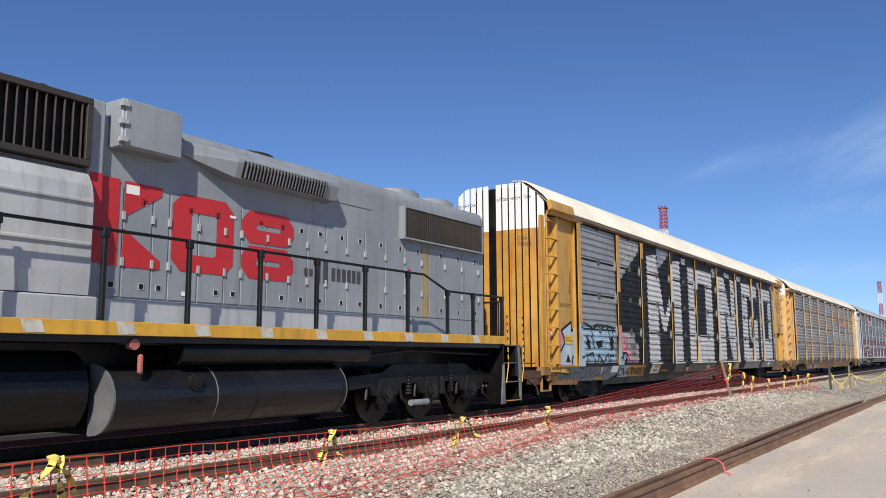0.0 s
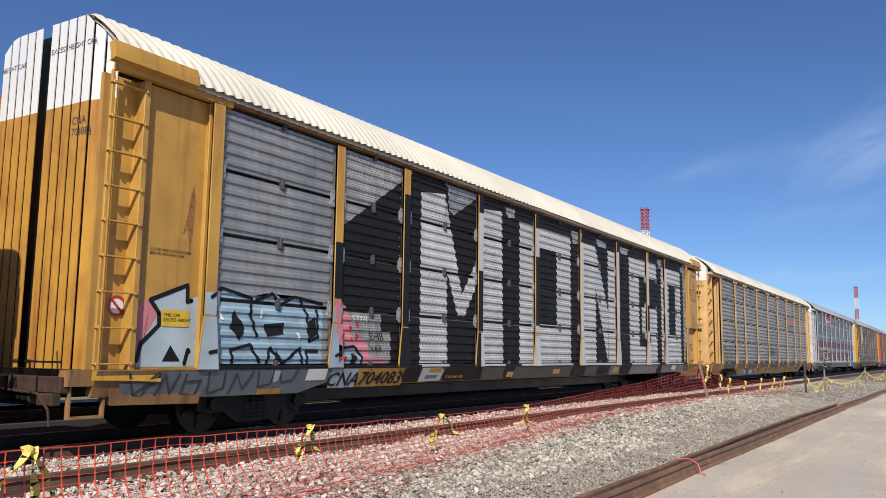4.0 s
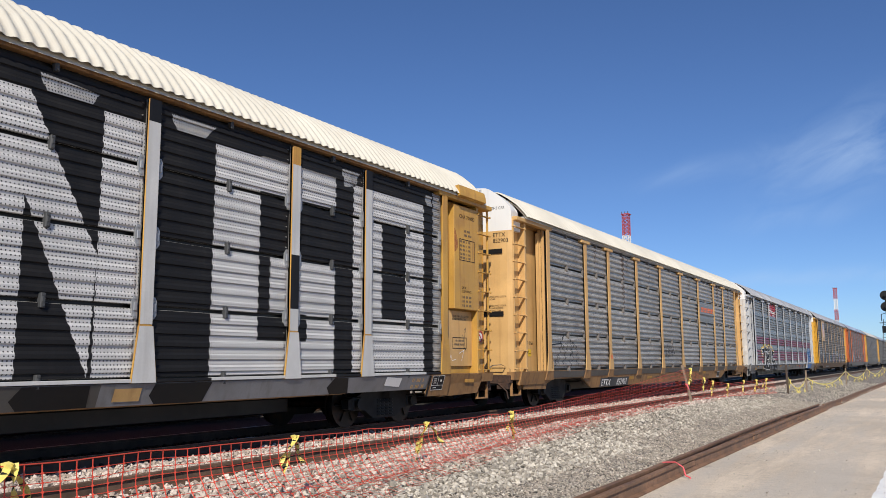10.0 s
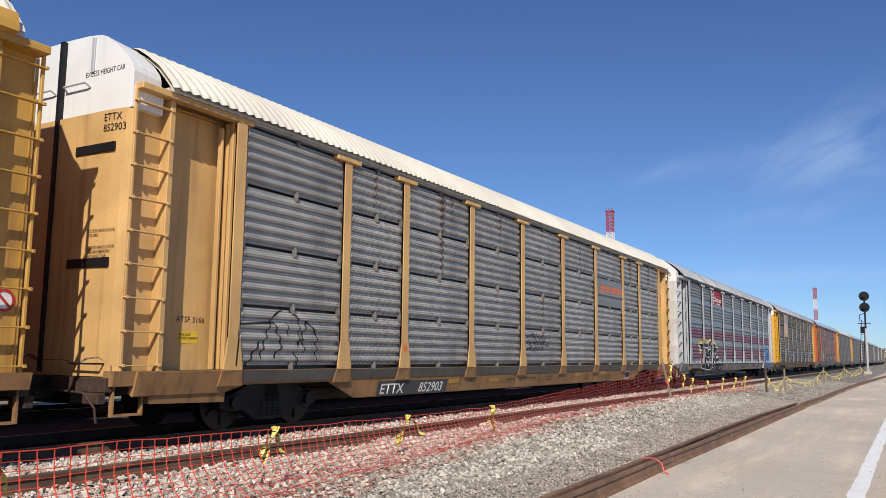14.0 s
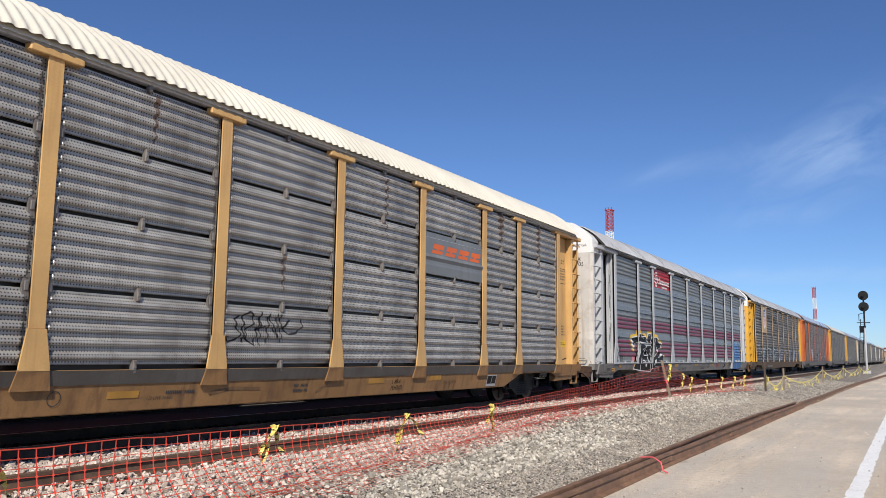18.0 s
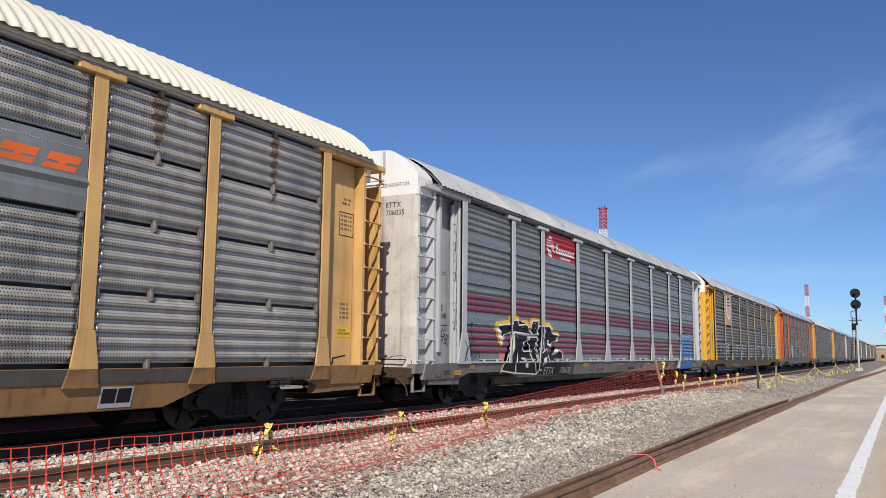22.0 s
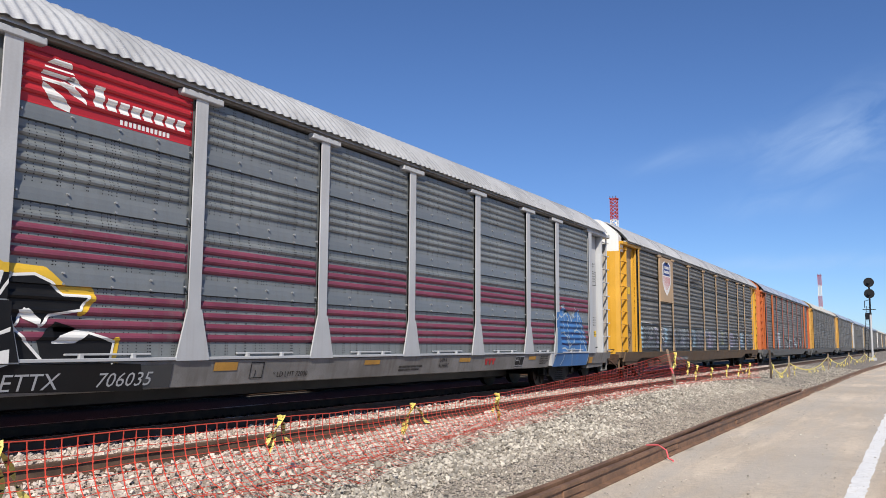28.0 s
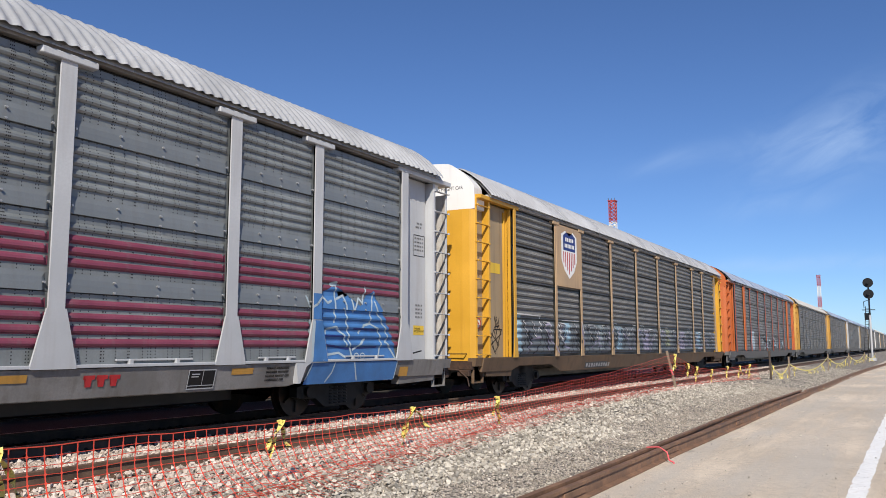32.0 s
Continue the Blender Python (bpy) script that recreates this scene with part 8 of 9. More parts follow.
# ---- the line's surroundings ----


def net_line(y):
    """Foot and head of the drooping net at y."""
    fx = float(np.interp(y, [0, 3, 6, 9, 16.7, 26.6, 31, 36], [-4.75, -4.9, -5.14, -5.5, -6.5, -6.84, -6.5, -5.5]))
    tx = float(np.interp(y, [0, 3, 6, 9, 13, 20, 26.6, 31, 36], [-5.2, -5.35, -5.6, -5.85, -6.25, -6.7, -6.88, -6.6, -5.6]))
    tz = float(np.interp(y, [0, 4, 6.4, 9.4, 12.5, 20, 26.6, 29, 31, 36], [0.90, 0.86, 0.80, 0.74, 0.71, 0.92, 1.30, 0.85, 0.72, 0.85]))
    return fx, tx, tz


def safety_net():
    """Orange plastic barrier mesh: strands with rectangular openings, sagging between its stakes."""
    net = thing("barrier_net", "sagging orange plastic barrier mesh along the track", "safety net")
    dy, rows = 0.14, 14

    def point(y, v):
        """v from 0 at the loose foot on the stones to 1 at the head."""
        fx, tx, tz = net_line(y)
        x = fx + (tx - fx) * min(1.0, v / 0.72) ** 0.8 + 0.02 * noise.noise((y * 0.9, v * 2, 1)) + 0.012 * noise.noise((y * 3.1, v * 3, 5))
        g = ground_height(x) + 0.05 + 0.09 * (1 - v) * abs(noise.noise((y * 2.3, v * 6, 3)))
        up = max(0.0, (v - 0.16) / 0.84) ** 1.25
        z = g + (tz - g) * up + 0.02 * noise.noise((y * 1.7, v * 2, 9)) * up
        return Vector((x, y + (0.03 + 0.10 * (1 - v) ** 2) * noise.noise((y * 0.8, v * 3, 2)), z))

    for name, y0, y1 in (("net_length", 0.2, 9.0), ("net_length", 9.0, 17.8), ("net_length", 17.8, 26.6), ("net_length", 26.6, 35.5)):
        vs, fs = [], []
        n = int((y1 - y0) / dy)
        grid = [[point(y0 + dy * j, (i / rows) ** 1.1) for i in range(rows + 1)] for j in range(n + 1)]

        def strip(a, b, side):
            k = len(vs)
            vs.extend((a - side, a + side, b + side, b - side))
            fs.append((k, k + 1, k + 2, k + 3))

        for j in range(n + 1):
            for i in range(rows):
                strip(grid[j][i], grid[j][i + 1], Vector((0, 0.0052, 0)))
        for j in range(n):
            for i in range(rows + 1):
                w = 0.0042 if i == rows else 0.0026
                strip(grid[j][i] + Vector((0.002, 0, 0)), grid[j + 1][i] + Vector((0.002, 0, 0)), Vector((0, 0, w)))
        # the strands widen where they are fused
        for j in range(1, n):
            for i in range(1, rows):
                c, k = grid[j][i] + Vector((0.003, 0, 0)), len(vs)
                up, along = (grid[j][i + 1] - grid[j][i - 1]).normalized() * 0.015, Vector((0, 0.015, 0))
                vs.extend((c - up, c + along, c + up, c - along))
                fs.append((k, k + 1, k + 2, k + 3))
        me = bpy.data.meshes.new(name)
        me.from_pydata(vs, [], fs)
        o = ease(new(name, me), M_MESH, "", net)
    # the spare width of the mesh, crumpled on the stones at its foot
    for y0, y1 in ((1.5, 9.0), (9.0, 17.0), (17.0, 25.0)):
        vs, fs = [], []
        n = int((y1 - y0) / 0.10)

        def lying(j, i):
            y = y0 + (y1 - y0) * j / n
            x = net_line(y)[0] - 0.10 + 0.55 * i / 7 + 0.10 * noise.noise((y * 1.1, i * 0.4, 7))
            return Vector((x, y + 0.06 * noise.noise((y * 2.0, i * 0.9, 4)), ground_height(x) + 0.065 + 0.05 * noise.noise((y * 3.5, i * 0.8, 2))))

        for j in range(n + 1):
            for i in range(8):
                a = lying(j, i)
                for b, side in ((lying(j, i + 1) if i < 7 else None, Vector((0, 0.0048, 0))), (lying(j + 1, i) if j < n else None, Vector((0.0034, 0, 0.0034)))):
                    if b is not None and noise.noise((j * 0.31, i * 0.7, 11)) > -0.25:
                        k = len(vs)
                        vs.extend((a - side, a + side, b + side, b - side))
                        fs.append((k, k + 1, k + 2, k + 3))
        me = bpy.data.meshes.new("crumpled_net")
        me.from_pydata(vs, [], fs)
        ease(new("crumpled_net", me), M_MESH, "", net)
    return net


safety_net()


def caution_flag(x, y, z, turn, size=1.0, label="knotted yellow and black caution tape on the net"):
    f = thing("caution_tape", label, "caution tape", pose(x, y, z, 0, 0, turn), group="tape flags")
    rnd = random.Random(int(abs(x * 91 + y * 37)))
    for k in range(3):
        a = rnd.uniform(-0.5, 0.5) + (k - 1) * 0.5
        ln = size * rnd.uniform(0.28, 0.46) * (1.3 if k == 1 else 1)
        w = 0.024 * size
        pts = []
        for i in range(11):
            u = i / 10
            pts.append(Vector((0.03 * math.sin(u * 5 + k), math.sin(a) * ln * u * (1.2 - 0.4 * u) + 0.02 * math.sin(u * 9 + k * 2), -ln * u * math.cos(a * 0.9) + 0.02 * (1 - u))))
        bm = bmesh.new()
        bk = bmesh.new()
        for i, (p, q) in enumerate(zip(pts, pts[1:])):
            tw = Vector((math.sin(i * 0.5 + k), math.cos(i * 0.5 + k), 0.25)) * w
            tw2 = Vector((math.sin((i + 1) * 0.5 + k), math.cos((i + 1) * 0.5 + k), 0.25)) * w
            bm.faces.new([bm.verts.new(v) for v in (p - tw, p + tw, q + tw2, q - tw2)])
            if i % 2:
                off = Vector((0.003, 0, 0))
                m1, m2 = p.lerp(q, 0.1), p.lerp(q, 0.55)
                for sgn in (1, -1):
                    bk.faces.new([bk.verts.new(v + off * sgn) for v in (m1 - tw * 0.9, m2 + tw * 0.9, q + tw2 * 0.9, m2 - tw * 0.9)])
        st = part("strip", bm, M_TAPE, f)
        tagged(part("black_print", bk, M_INK, st), kind="stuff")
    bm = bmesh.new()
    bmesh.ops.create_icosphere(bm, subdivisions=1, radius=0.04 * size)
    for v in bm.verts:
        v.co *= 0.7 + 0.6 * abs(noise.noise(v.co * 30))
    part("knot", bm, M_TAPE, f)
    return f


def net_top(y):
    _, tx, tz = net_line(y)
    return tx, y, tz


for y, turn in ((3.30, 20), (6.45, 10), (9.35, -20), (12.5, 5)):
    caution_flag(*net_top(y), turn, 1.3 if y < 4 else 1.0)
caution_flag(-6.80, 26.6, 1.30, 0, 1.2, "yellow caution tape tied to a wooden stake")
for y, z in ((28.2, 0.98), (29.2, 0.85), (31.0, 0.72), (32.4, 0.80), (33.6, 0.80), (34.6, 0.84)):
    caution_flag(net_top(y)[0], y, z, y * 40 % 60 - 30, 1.1)


def stake(x, y, h, lean, label, r=0.035, aside=None, wood=M_WOOD):
    s = thing("stake", label, "stake", pose(x, y, ground_height(x) - 0.02, lean, lean * 0.5 if aside is None else aside, 0), group="stakes")
    bm = bmesh.new()
    box(bm, -r, r, -r, r, 0, h, 0.008)
    for v in bm.verts:
        v.co.x += 0.012 * noise.noise((v.co.z * 2, y, 0))
        v.co.y += 0.012 * noise.noise((v.co.z * 2, y, 4))
    part("shaft", bm, wood, s)
    return s


s1 = stake(-6.73, 26.4, 1.24, 1.5, "weathered leaning wooden stake holding up the net", aside=-12)
part("pink_tie", rods([((-0.05, -0.03, 0.62), (0.05, -0.04, 0.60)), ((0.0, -0.05, 0.6), (0.03, -0.06, 0.45))], 0.02), M_RIBBON, s1)
stake(-5.34, 36.2, 1.2, -2, "dark leaning wooden stake beside the ballast", 0.04, wood=M_DARKWOOD)
stake(-5.05, 39.5, 0.95, 0.5, "thin grey wooden stake in the ballast")
stake(-4.6, 52.5, 1.0, 1, "thin grey wooden stake in the ballast")
stake(-4.4, 66.0, 1.0, 0, "thin grey wooden stake in the ballast")
stake(-4.2, 82.0, 1.0, 0, "thin grey wooden stake in the ballast")
# tape strung on between the farther stakes
rows = [(-5.34, 36.2, 0.95), (-5.05, 39.5, 0.80), (-4.6, 52.5, 0.95), (-4.4, 66, 0.95), (-4.2, 82, 0.95), (-4.0, 100, 0.9)]
for (xa, ya, za), (xb, yb, zb) in zip(rows, rows[1:]):
    bm = bmesh.new()
    n = 10
    pts = []
    for i in range(n + 1):
        u = i / n
        pts.append(Vector((xa + (xb - xa) * u, ya + (yb - ya) * u, za + (zb - za) * u - 0.5 * 4 * u * (1 - u))))
    for p, q in zip(pts, pts[1:]):
        bm.faces.new([bm.verts.new(v) for v in (p - Vector((0, 0, 0.03)), p + Vector((0, 0, 0.03)), q + Vector((0, 0, 0.03)), q - Vector((0, 0, 0.03)))])
    t = part("strung_tape", bm, M_TAPE, None)
    tagged(t, "sagging yellow caution tape strung between stakes", "caution tape", group="strung tape")
    for i in (1, 4, 6, 8):
        p = pts[i]
        caution_flag(p.x, p.y, p.z, i * 17, 1.0, "yellow caution tape flag on a string")


def ribbon():
    r = thing("marker_ribbon", "red plastic ribbon tied round the loose rail", "ribbon", pose(-3.11, 11.35, 0.18))
    part("loop", rods([((-0.22, 0, 0.0), (-0.05, 0.02, 0.01)), ((-0.05, 0.02, 0.01), (0.06, 0.0, -0.05))], 0.008), M_RIBBON, r)
    part("tail", rods([((0.06, 0, -0.05), (0.10, -0.05, -0.15)), ((0.10, -0.05, -0.15), (0.17, -0.08, -0.17)), ((0.17, -0.08, -0.17), (0.19, -0.16, -0.17))], 0.010), M_RIBBON, r)


ribbon()


def signal_mast():
    x, y = -4.15, 95.0
    s = thing("railway_signal", "black two-headed railway signal on a pale mast with a ladder", "railway signal", pose(x, y, 0.1))
    part("mast", rods([((0, 0, 0), (0, 0, 4.7))], 0.10, 12), M_LGREY, s)
    part("foundation", boxes((-0.35, 0.35, -0.35, 0.35, 0, 0.3), bev=0.03), M_LGREY, s)
    for z in (8.02, 6.86):
        bm = bmesh.new()
        disc(bm, (0, -0.12, z), "y", 0.49, 0.06, 28)
        hd = part("target", bm, M_INK, s, "round black target plate")
        bm = bmesh.new()
        disc(bm, (0, 0.1, z), "y", 0.22, 0.4, 16)
        part("housing", bm, M_BLACK, hd)
        bm = bmesh.new()
        disc(bm, (0, -0.30, z), "y", 0.14, 0.34, 14)
        part("hood", bm, M_INK, hd)
    part("upper_mast", rods([((0, 0.0, 4.6), (0, 0.1, 6.3)), ((0, 0.1, 6.3), (0, 0.1, 8.1))], 0.085, 10), M_BLACK, s)
    lad = part("ladder_rails", rods([((-0.75, 0.2, 0.2), (-0.35, 0.2, 5.6)), ((-0.40, 0.2, 0.2), (-0.02, 0.2, 5.6)), ((-0.5, 0.2, 5.4), (-0.5, 0.2, 6.1)), ((-0.5, 0.2, 6.1), (0.1, 0.2, 6.3))], 0.035), M_BLACK, s)
    for i in range(16):
        u = i / 15
        part("rung", rods([((-0.75 + 0.4 * u, 0.2, 0.4 + 5 * u), (-0.40 + 0.38 * u, 0.2, 0.4 + 5 * u))], 0.018, 5), M_BLACK, lad)
    part("platform", boxes((-0.7, 0.5, -0.1, 0.5, 5.2, 5.26), (-0.5, 0.1, 0.1, 0.4, 4.2, 4.9)), M_BLACK, s)


signal_mast()


def lattice_tower(x, y, h, w, label, base=0.0):
    """A guyed radio mast in red and white bands."""
    t = thing("radio_mast", label, "radio mast", pose(x, y, base), group="radio masts")
    n = 14
    z = 0
    r = w * 0.055
    for i in range(n):
        a, b = h * i / n, h * (i + 1) / n
        col = M_TOWERRED if (n - 1 - i) // 2 % 2 == 0 else M_WHITE
        bm = bmesh.new()
        c = [(-w / 2, -w / 2), (w / 2, -w / 2), (w / 2, w / 2), (-w / 2, w / 2)]
        for k in range(4):
            (xa, ya), (xb, yb) = c[k], c[(k + 1) % 4]
            rod(bm, (xa, ya, a), (xa, ya, b), r, 5)
            m = 3
            for q in range(m):
                z0, z1 = a + (b - a) * q / m, a + (b - a) * (q + 1) / m
                rod(bm, (xa, ya, z0), (xb, yb, z1), r * 0.7, 4)
                rod(bm, (xb, yb, z0), (xa, ya, z1), r * 0.7, 4)
                rod(bm, (xa, ya, z1), (xb, yb, z1), r * 0.7, 4)
        part("mast_section", bm, col, t)
    part("head_frame", rods([((-w * 0.6, -w * 0.6, h), (w * 0.6, -w * 0.6, h)), ((w * 0.6, -w * 0.6, h), (w * 0.6, w * 0.6, h)), ((w * 0.6, w * 0.6, h), (-w * 0.6, w * 0.6, h)), ((-w * 0.6, w * 0.6, h), (-w * 0.6, -w * 0.6, h))], r * 1.6, 5), M_TOWERRED, t)
    for k in range(3):
        part("antenna", rods([((-w * 0.5 + k * w * 0.5, -w * 0.55, h), (-w * 0.5 + k * w * 0.5, -w * 0.55, h + w * 0.4))], r * 1.1, 5), M_DARKGREY, t)


def place(az, dist):
    return -dist * math.sin(radians(az)), dist * math.cos(radians(az))


lattice_tower(*place(18.15, 230), 1.55 + 230 * math.tan(radians(10.0)), 1.7, "red and white lattice radio mast behind the train")
lattice_tower(*place(5.28, 430), 1.55 + 430 * math.tan(radians(4.50)), 1.45, "slim red and white radio mast far away")
lattice_tower(*place(0.85, 520), 1.55 + 520 * math.tan(radians(3.70)), 1.5, "red and white radio mast on the horizon")


def container(name, x0, y0, z0, length, mat_, label, h=2.88):
    c = thing(name, label, "shipping container", pose(x0, y0, z0), group="stacked containers")
    pts = []
    y = 0.12
    i = 0
    while y < length - 0.12:
        pts += [(0.0, y), (0.0, y + 0.07), (-0.045, y + 0.12), (-0.045, y + 0.19)]
        y += 0.28
    pts.append((0.0, length - 0.1))
    bm = bmesh.new()
    a = [bm.verts.new((px, py, 0.12)) for px, py in pts]
    b = [bm.verts.new((px, py, h - 0.13)) for px, py in pts]
    for i in range(len(a) - 1):
        bm.faces.new((a[i], a[i + 1], b[i + 1], b[i]))
    part("side_wall", bm, mat_, c)
    part("frame", boxes((-0.05, 0.02, 0, length, 0, 0.14), (-0.05, 0.02, 0, length, h - 0.14, h), (-0.05, 0.02, 0, 0.14, 0.14, h - 0.14), (-0.05, 0.02, length - 0.14, length, 0.14, h - 0.14), bev=0.008), mat_, c)
    part("shell", boxes((-2.42, -0.06, 0.02, length - 0.02, 0.02, h - 0.02)), mat_, c)
    for yy in (0.0, length - 0.18):
        for zz in (0.0, h - 0.16):
            part("corner_casting", boxes((-0.18, 0.028, yy, yy + 0.18, zz, zz + 0.17), bev=0.01), M_TRUCK, c)
    return c


low = container("shipping_container", -14.72, 2.6, 0.70, 12.19, M_MAROON, "maroon corrugated shipping container on a flat wagon")
high = container("shipping_container", -14.72, 2.6, 3.59, 12.19, M_CONTAINER, "orange corrugated shipping container stacked on another", 2.60)
part("blue_mark", flatx([[(4.7, 0.85), (6.6, 2.35), (6.0, 1.75), (6.9, 1.75), (6.1, 1.15), (6.4, 0.75)], [(4.1, 0.9), (5.0, 2.4), (6.3, 2.4), (4.7, 0.85)]], 0.012), M_NAVY, high, "large blue painted form")
part("dark_ring", flatx([[(8.50 + r * math.cos(a), 1.13 + 1.15 * r * math.sin(a)) for r, a in ((0.24, i * 0.524), (0.24, i * 0.524 + 0.524), (0.12, i * 0.524 + 0.524), (0.12, i * 0.524))] for i in range(12)] + [[(8.66, 0.86), (8.79, 0.86), (8.79, 1.42), (8.66, 1.42)]], 0.012), M_INK, high, "dark painted ring-like form")
def well_wagon(y0):
    fw = thing("container_wagon", "dark well wagon carrying containers on the back track", "rail wagon", pose(-15.93, y0, RAIL_TOP), group="back train")
    part("well", boxes((-1.3, 1.3, 0.4, 13.4, 0.25, 0.32), (-1.35, -1.22, 0.4, 13.4, 0.25, 0.95), (1.22, 1.28, 0.4, 13.4, 0.25, 0.75)), M_MAROON, fw)
    part("end_platform", boxes((-1.3, 1.3, -0.9, 0.4, 0.7, 0.95), (-1.3, 1.3, 13.4, 14.7, 0.7, 0.95), bev=0.03), M_MAROON, fw)
    for dy in (-0.4, 14.2):
        once("wheelset", "wheelset", bm_wheelset, M_WHEEL, fw, m=pose(0, dy, 0.42))


for y in (-13.9, 1.8, 17.5, 33.2):
    well_wagon(y)
    if y > 2 or y < 0:
        container("shipping_container", -14.72, y + 0.8, 0.70, 12.19, M_MAROON, "maroon corrugated shipping container on a well wagon")


# ---- distance ----
def distant():
    rnd = random.Random(8)
    M_HAZE = material("hazy_scrub", (0.10, 0.12, 0.08), 0.95, vary=0.4, scale=0.3)
    bm = bmesh.new()
    for i in range(420):
        az = rnd.uniform(-14, 60)
        d = rnd.uniform(520, 900)
        x, y = place(az, d)
        r = rnd.uniform(1.5, 4.5)
        m = Matrix.Translation((x, y, r * 0.55)) @ Matrix.Diagonal((r * rnd.uniform(0.8, 1.6), r * rnd.uniform(0.8, 1.6), r * rnd.uniform(0.6, 1.1), 1))
        bmesh.ops.create_icosphere(bm, subdivisions=1, radius=1, matrix=m)
    for v in bm.verts:
        v.co += Vector((noise.noise(v.co * 0.5), noise.noise(v.co * 0.5 + Vector((7, 0, 0))), noise.noise(v.co * 0.6))) * 0.9
    o = part("far_scrub", bm, M_HAZE, None)
    tagged(o, "low hazy green scrub along the horizon", "bushes", kind="stuff")
    for az, d, w, h in ((1.15, 330, 7, 4.5), (0.2, 350, 16, 6.0), (-0.9, 380, 10, 5.0)):
        x, y = place(az, d)
        b = thing("shed", "weathered low building far along the railway", "building", pose(x, y, 0), group="far sheds")
        part("wall", boxes((-w / 2, w / 2, -4, 4, 0, h)), M_TANGREY if az > 1 else M_REDLEAD, b)
        part("roof", swept([(-w / 2 - 0.3, h), (0, h + 1.0), (w / 2 + 0.3, h)], "y", -4.3, 4.3), M_ROOFGREY, b)
        for k in range(3):
            part("window", boxes((-w / 3 + k * w / 3 - 0.5, -w / 3 + k * w / 3 + 0.5, -4.05, -4.0, 1.2, 2.4)), M_INK, b)


distant()


# ---- loose stones ----
def scatter_stones(name, label, areas, mat_):
    """Angular ballast stones; areas: (x0, x1, y0, y1, stones a square metre, least and most size)."""
    rng = np.random.default_rng(5)
    base = np.array([(x, y, z) for z in (-1, 1) for y in (-1, 1) for x in (-1, 1)], float) * (0.66, 0.54, 0.44)
    tri = np.array([(0, 2, 3), (0, 3, 1), (4, 5, 7), (4, 7, 6), (0, 1, 5), (0, 5, 4), (2, 6, 7), (2, 7, 3), (0, 4, 6), (0, 6, 2), (1, 3, 7), (1, 7, 5)])
    allv, allf, k = [], [], 0
    for x0, x1, y0, y1, dens, lo, hi in areas:
        n = int((x1 - x0) * (y1 - y0) * dens)
        xs, ys = rng.uniform(x0, x1, n), rng.uniform(y0, y1, n)
        zs = np.array([ground_height(x) for x in xs])
        zs += np.array([0.035 * noise.noise((x * 1.3, y * 1.1, 0)) + 0.02 * noise.noise((x * 4, y * 4, 3)) + 0.22 * math.exp(-((x + 5.3) / 0.6) ** 2 - ((y - 20.5) / 3.2) ** 2) if x > -8.3 else 0 for x, y in zip(xs, ys)])
        size = rng.uniform(lo, hi, n) * rng.choice([0.5, 0.7, 0.9, 1.15], n)
        v = base[None] * rng.uniform(0.55, 1.12, (n, 8, 1)) + rng.uniform(-0.22, 0.22, (n, 8, 3))
        q = rng.normal(size=(n, 4))
        q /= np.linalg.norm(q, axis=1)[:, None]
        w, a, b, c = q.T
        rot = np.stack([np.stack([1 - 2 * (b * b + c * c), 2 * (a * b - c * w), 2 * (a * c + b * w)], -1), np.stack([2 * (a * b + c * w), 1 - 2 * (a * a + c * c), 2 * (b * c - a * w)], -1), np.stack([2 * (a * c - b * w), 2 * (b * c + a * w), 1 - 2 * (a * a + b * b)], -1)], 1)
        v = np.einsum("nij,nkj->nki", rot, v) * size[:, None, None] / 2
        v[:, :, 2] *= 0.85
        v += np.stack([xs, ys, zs + size * rng.uniform(0.05, 0.5, n)], -1)[:, None]
        allv.append(v.reshape(-1, 3))
        allf.append((tri[None] + 8 * np.arange(n)[:, None, None]).reshape(-1, 3) + k)
        k += 8 * n
    vs, fs = np.concatenate(allv), np.concatenate(allf)
    me = bpy.data.meshes.new(name)
    me.vertices.add(len(vs))
    me.vertices.foreach_set("co", vs.ravel())
    me.loops.add(fs.size)
    me.loops.foreach_set("vertex_index", fs.ravel().astype(np.int32))
    me.polygons.add(len(fs))
    me.polygons.foreach_set("loop_start", np.arange(0, fs.size, 3, dtype=np.int32))
    me.update(calc_edges=True)
    me.shade_flat()
    o = ease(new(name, me), mat_)
    return tagged(o, label, "gravel", kind="stuff")


def stone_material(name, dark, light):
    m = bpy.data.materials.new(name)
    m.use_nodes = True
    nd, ln = m.node_tree.nodes, m.node_tree.links
    b = nd["Principled BSDF"]
    b.inputs["Roughness"].default_value = 0.85
    g = nd.new("ShaderNodeNewGeometry")
    r = nd.new("ShaderNodeValToRGB")
    r.color_ramp.elements[0].color, r.color_ramp.elements[1].color = (*dark, 1), (*light, 1)
    e = r.color_ramp.elements.new(0.55)
    e.color = (*[(a + c) / 2 for a, c in zip(dark, light)], 1)
    tc, n = nd.new("ShaderNodeTexCoord"), nd.new("ShaderNodeTexNoise")
    n.inputs["Scale"].default_value = 45
    mx = nd.new("ShaderNodeMixRGB")
    mx.blend_type = "MULTIPLY"
    mx.inputs["Fac"].default_value = 0.6
    ln.new(tc.outputs["Object"], n.inputs["Vector"])
    ln.new(g.outputs["Random Per Island"], r.inputs[0])
    ln.new(r.outputs[0], mx.inputs["Color1"])
    mr = nd.new("ShaderNodeMapRange")
    mr.inputs[1].default_value, mr.inputs[2].default_value, mr.inputs[3].default_value = 0.3, 0.7, 0.6
    ln.new(n.outputs[0], mr.inputs[0])
    ln.new(mr.outputs[0], mx.inputs["Color2"])
    ln.new(mx.outputs[0], b.inputs["Base Color"])
    return m


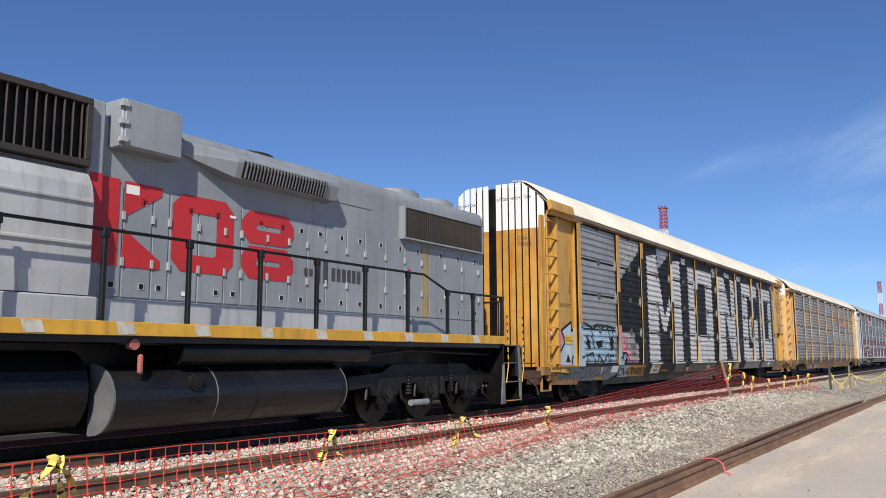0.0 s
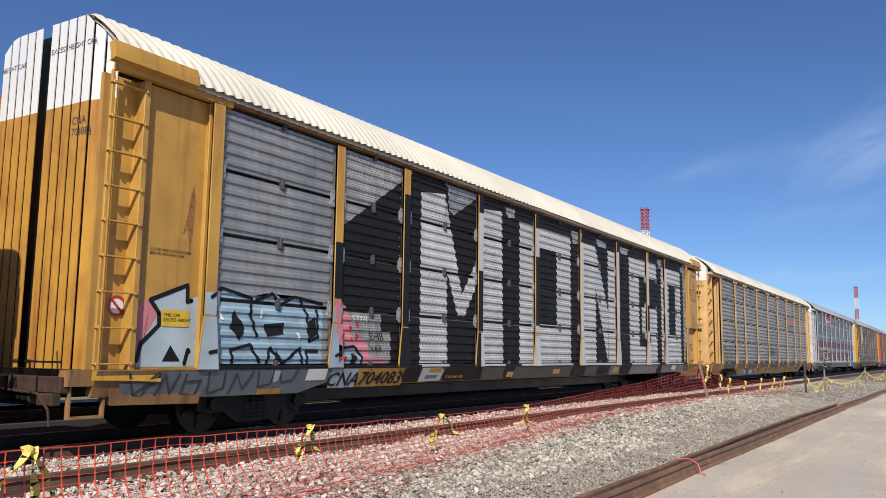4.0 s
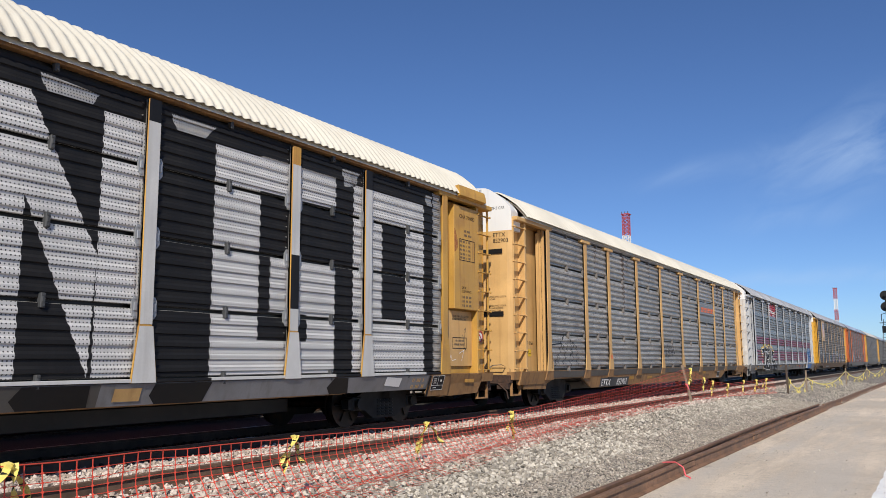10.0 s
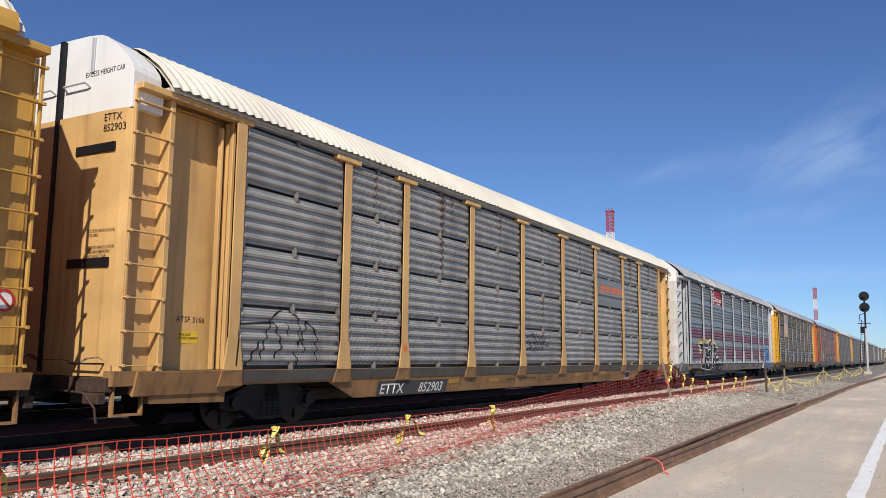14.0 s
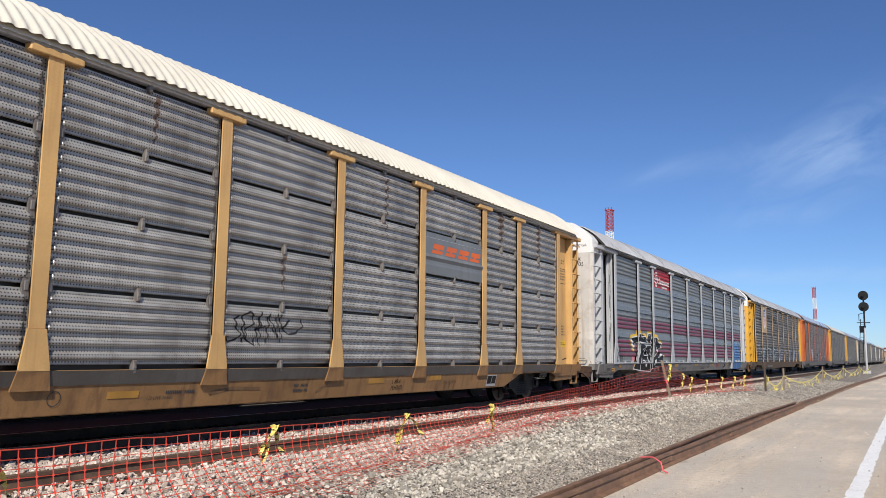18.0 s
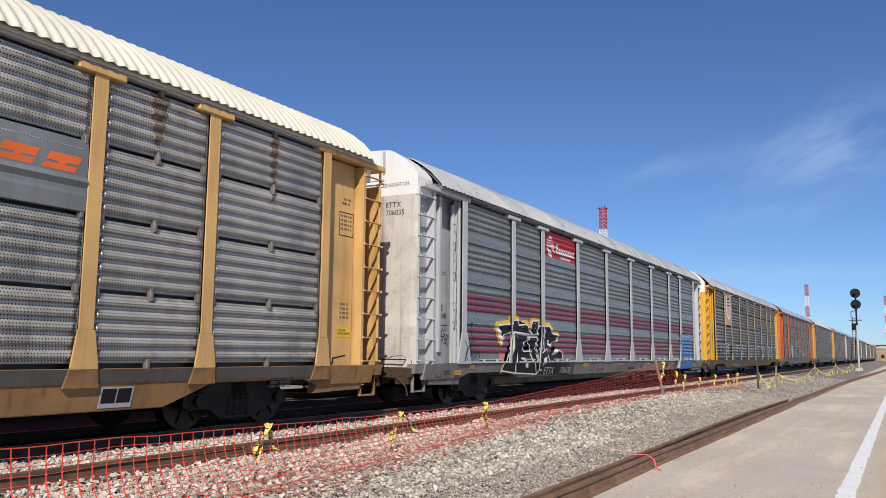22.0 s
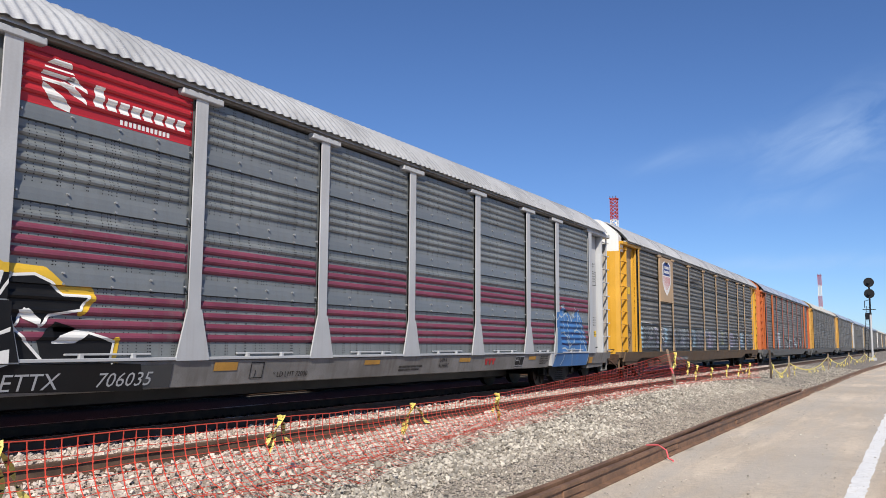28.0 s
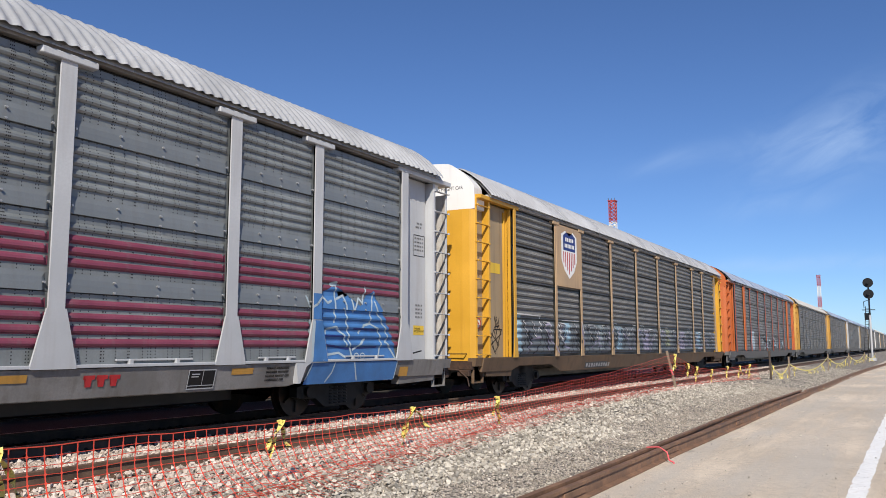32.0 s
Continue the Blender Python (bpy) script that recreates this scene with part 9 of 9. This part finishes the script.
M_STONE = stone_material("grey_ballast_stone", (0.25, 0.225, 0.185), (0.72, 0.655, 0.555))
M_STONEFINE = stone_material("fine_grey_gravel", (0.29, 0.25, 0.205), (0.62, 0.545, 0.455))
# dark copy of the ballast stone, carries oil and under-train shade
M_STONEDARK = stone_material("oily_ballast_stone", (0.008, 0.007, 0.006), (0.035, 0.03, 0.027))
M_STONEPINK = stone_material("dusty_ballast_stone", (0.33, 0.255, 0.21), (0.80, 0.69, 0.60))
scatter_stones("ballast_stones", "sharp grey ballast stones beside the road", [(-5.6, -4.3, 3.0, 14, 850, 0.035, 0.09), (-4.3, -3.32, 3.0, 14, 150, 0.025, 0.06), (-6.3, -4.6, 14, 30, 330, 0.035, 0.085), (-4.6, -3.3, 14, 30, 80, 0.025, 0.06), (-6.6, -3.0, 30, 60, 60, 0.035, 0.08)], M_STONE)
scatter_stones("fine_gravel", "fine dusty gravel sloping down to the loose rails", [(-4.9, -3.30, 3.0, 12, 1700, 0.012, 0.034), (-5.2, -3.30, 12, 20, 1100, 0.016, 0.04), (-5.8, -3.2, 20, 32, 500, 0.02, 0.05)], M_STONEFINE)
scatter_stones("ballast_stones", "dusty pinkish ballast stones under the net", [(-9.25, -5.6, 2.0, 14, 760, 0.032, 0.09), (-9.25, -6.3, 14, 30, 280, 0.045, 0.11), (-9.3, -6.6, 30, 60, 100, 0.045, 0.09)], M_STONEPINK)
scatter_stones("track_stones", "near-black ballast between the rails, oil and painted shade of the train", [(-11.4, -9.2, 0, 40, 160, 0.04, 0.09)], M_STONEDARK)
scatter_stones("road_grit", "small grit and pebbles on the dusty road", [(-2.95, -2.3, 3, 40, 90, 0.006, 0.026), (-2.9, 1.2, 4, 16, 120, 0.005, 0.014), (-2.6, 1.0, 5, 30, 4, 0.02, 0.045), (-2.9, 1.0, 16, 40, 6, 0.012, 0.035)], M_STONE)
add_ties(TRACK, TRACK_X, 0, 60)


def travel(t):
    """How far the train has come at t seconds."""
    i = max(0, min(31, int(t)))
    return TRAVEL[i] + (TRAVEL[i + 1] - TRAVEL[i]) * (t - i)


def motions():
    whole = list(range(33))
    for c, y0 in CARS:
        walk(c, [(t, pose(TRACK_X, y0 - TRAVEL[t], RAIL_TOP)) for t in whole])
    for w, dy, z, r in SPIN:
        walk(w, [(t / 5, pose(0, dy, z, math.degrees(travel(t / 5) / r), 0, 0)) for t in range(161)])


motions()
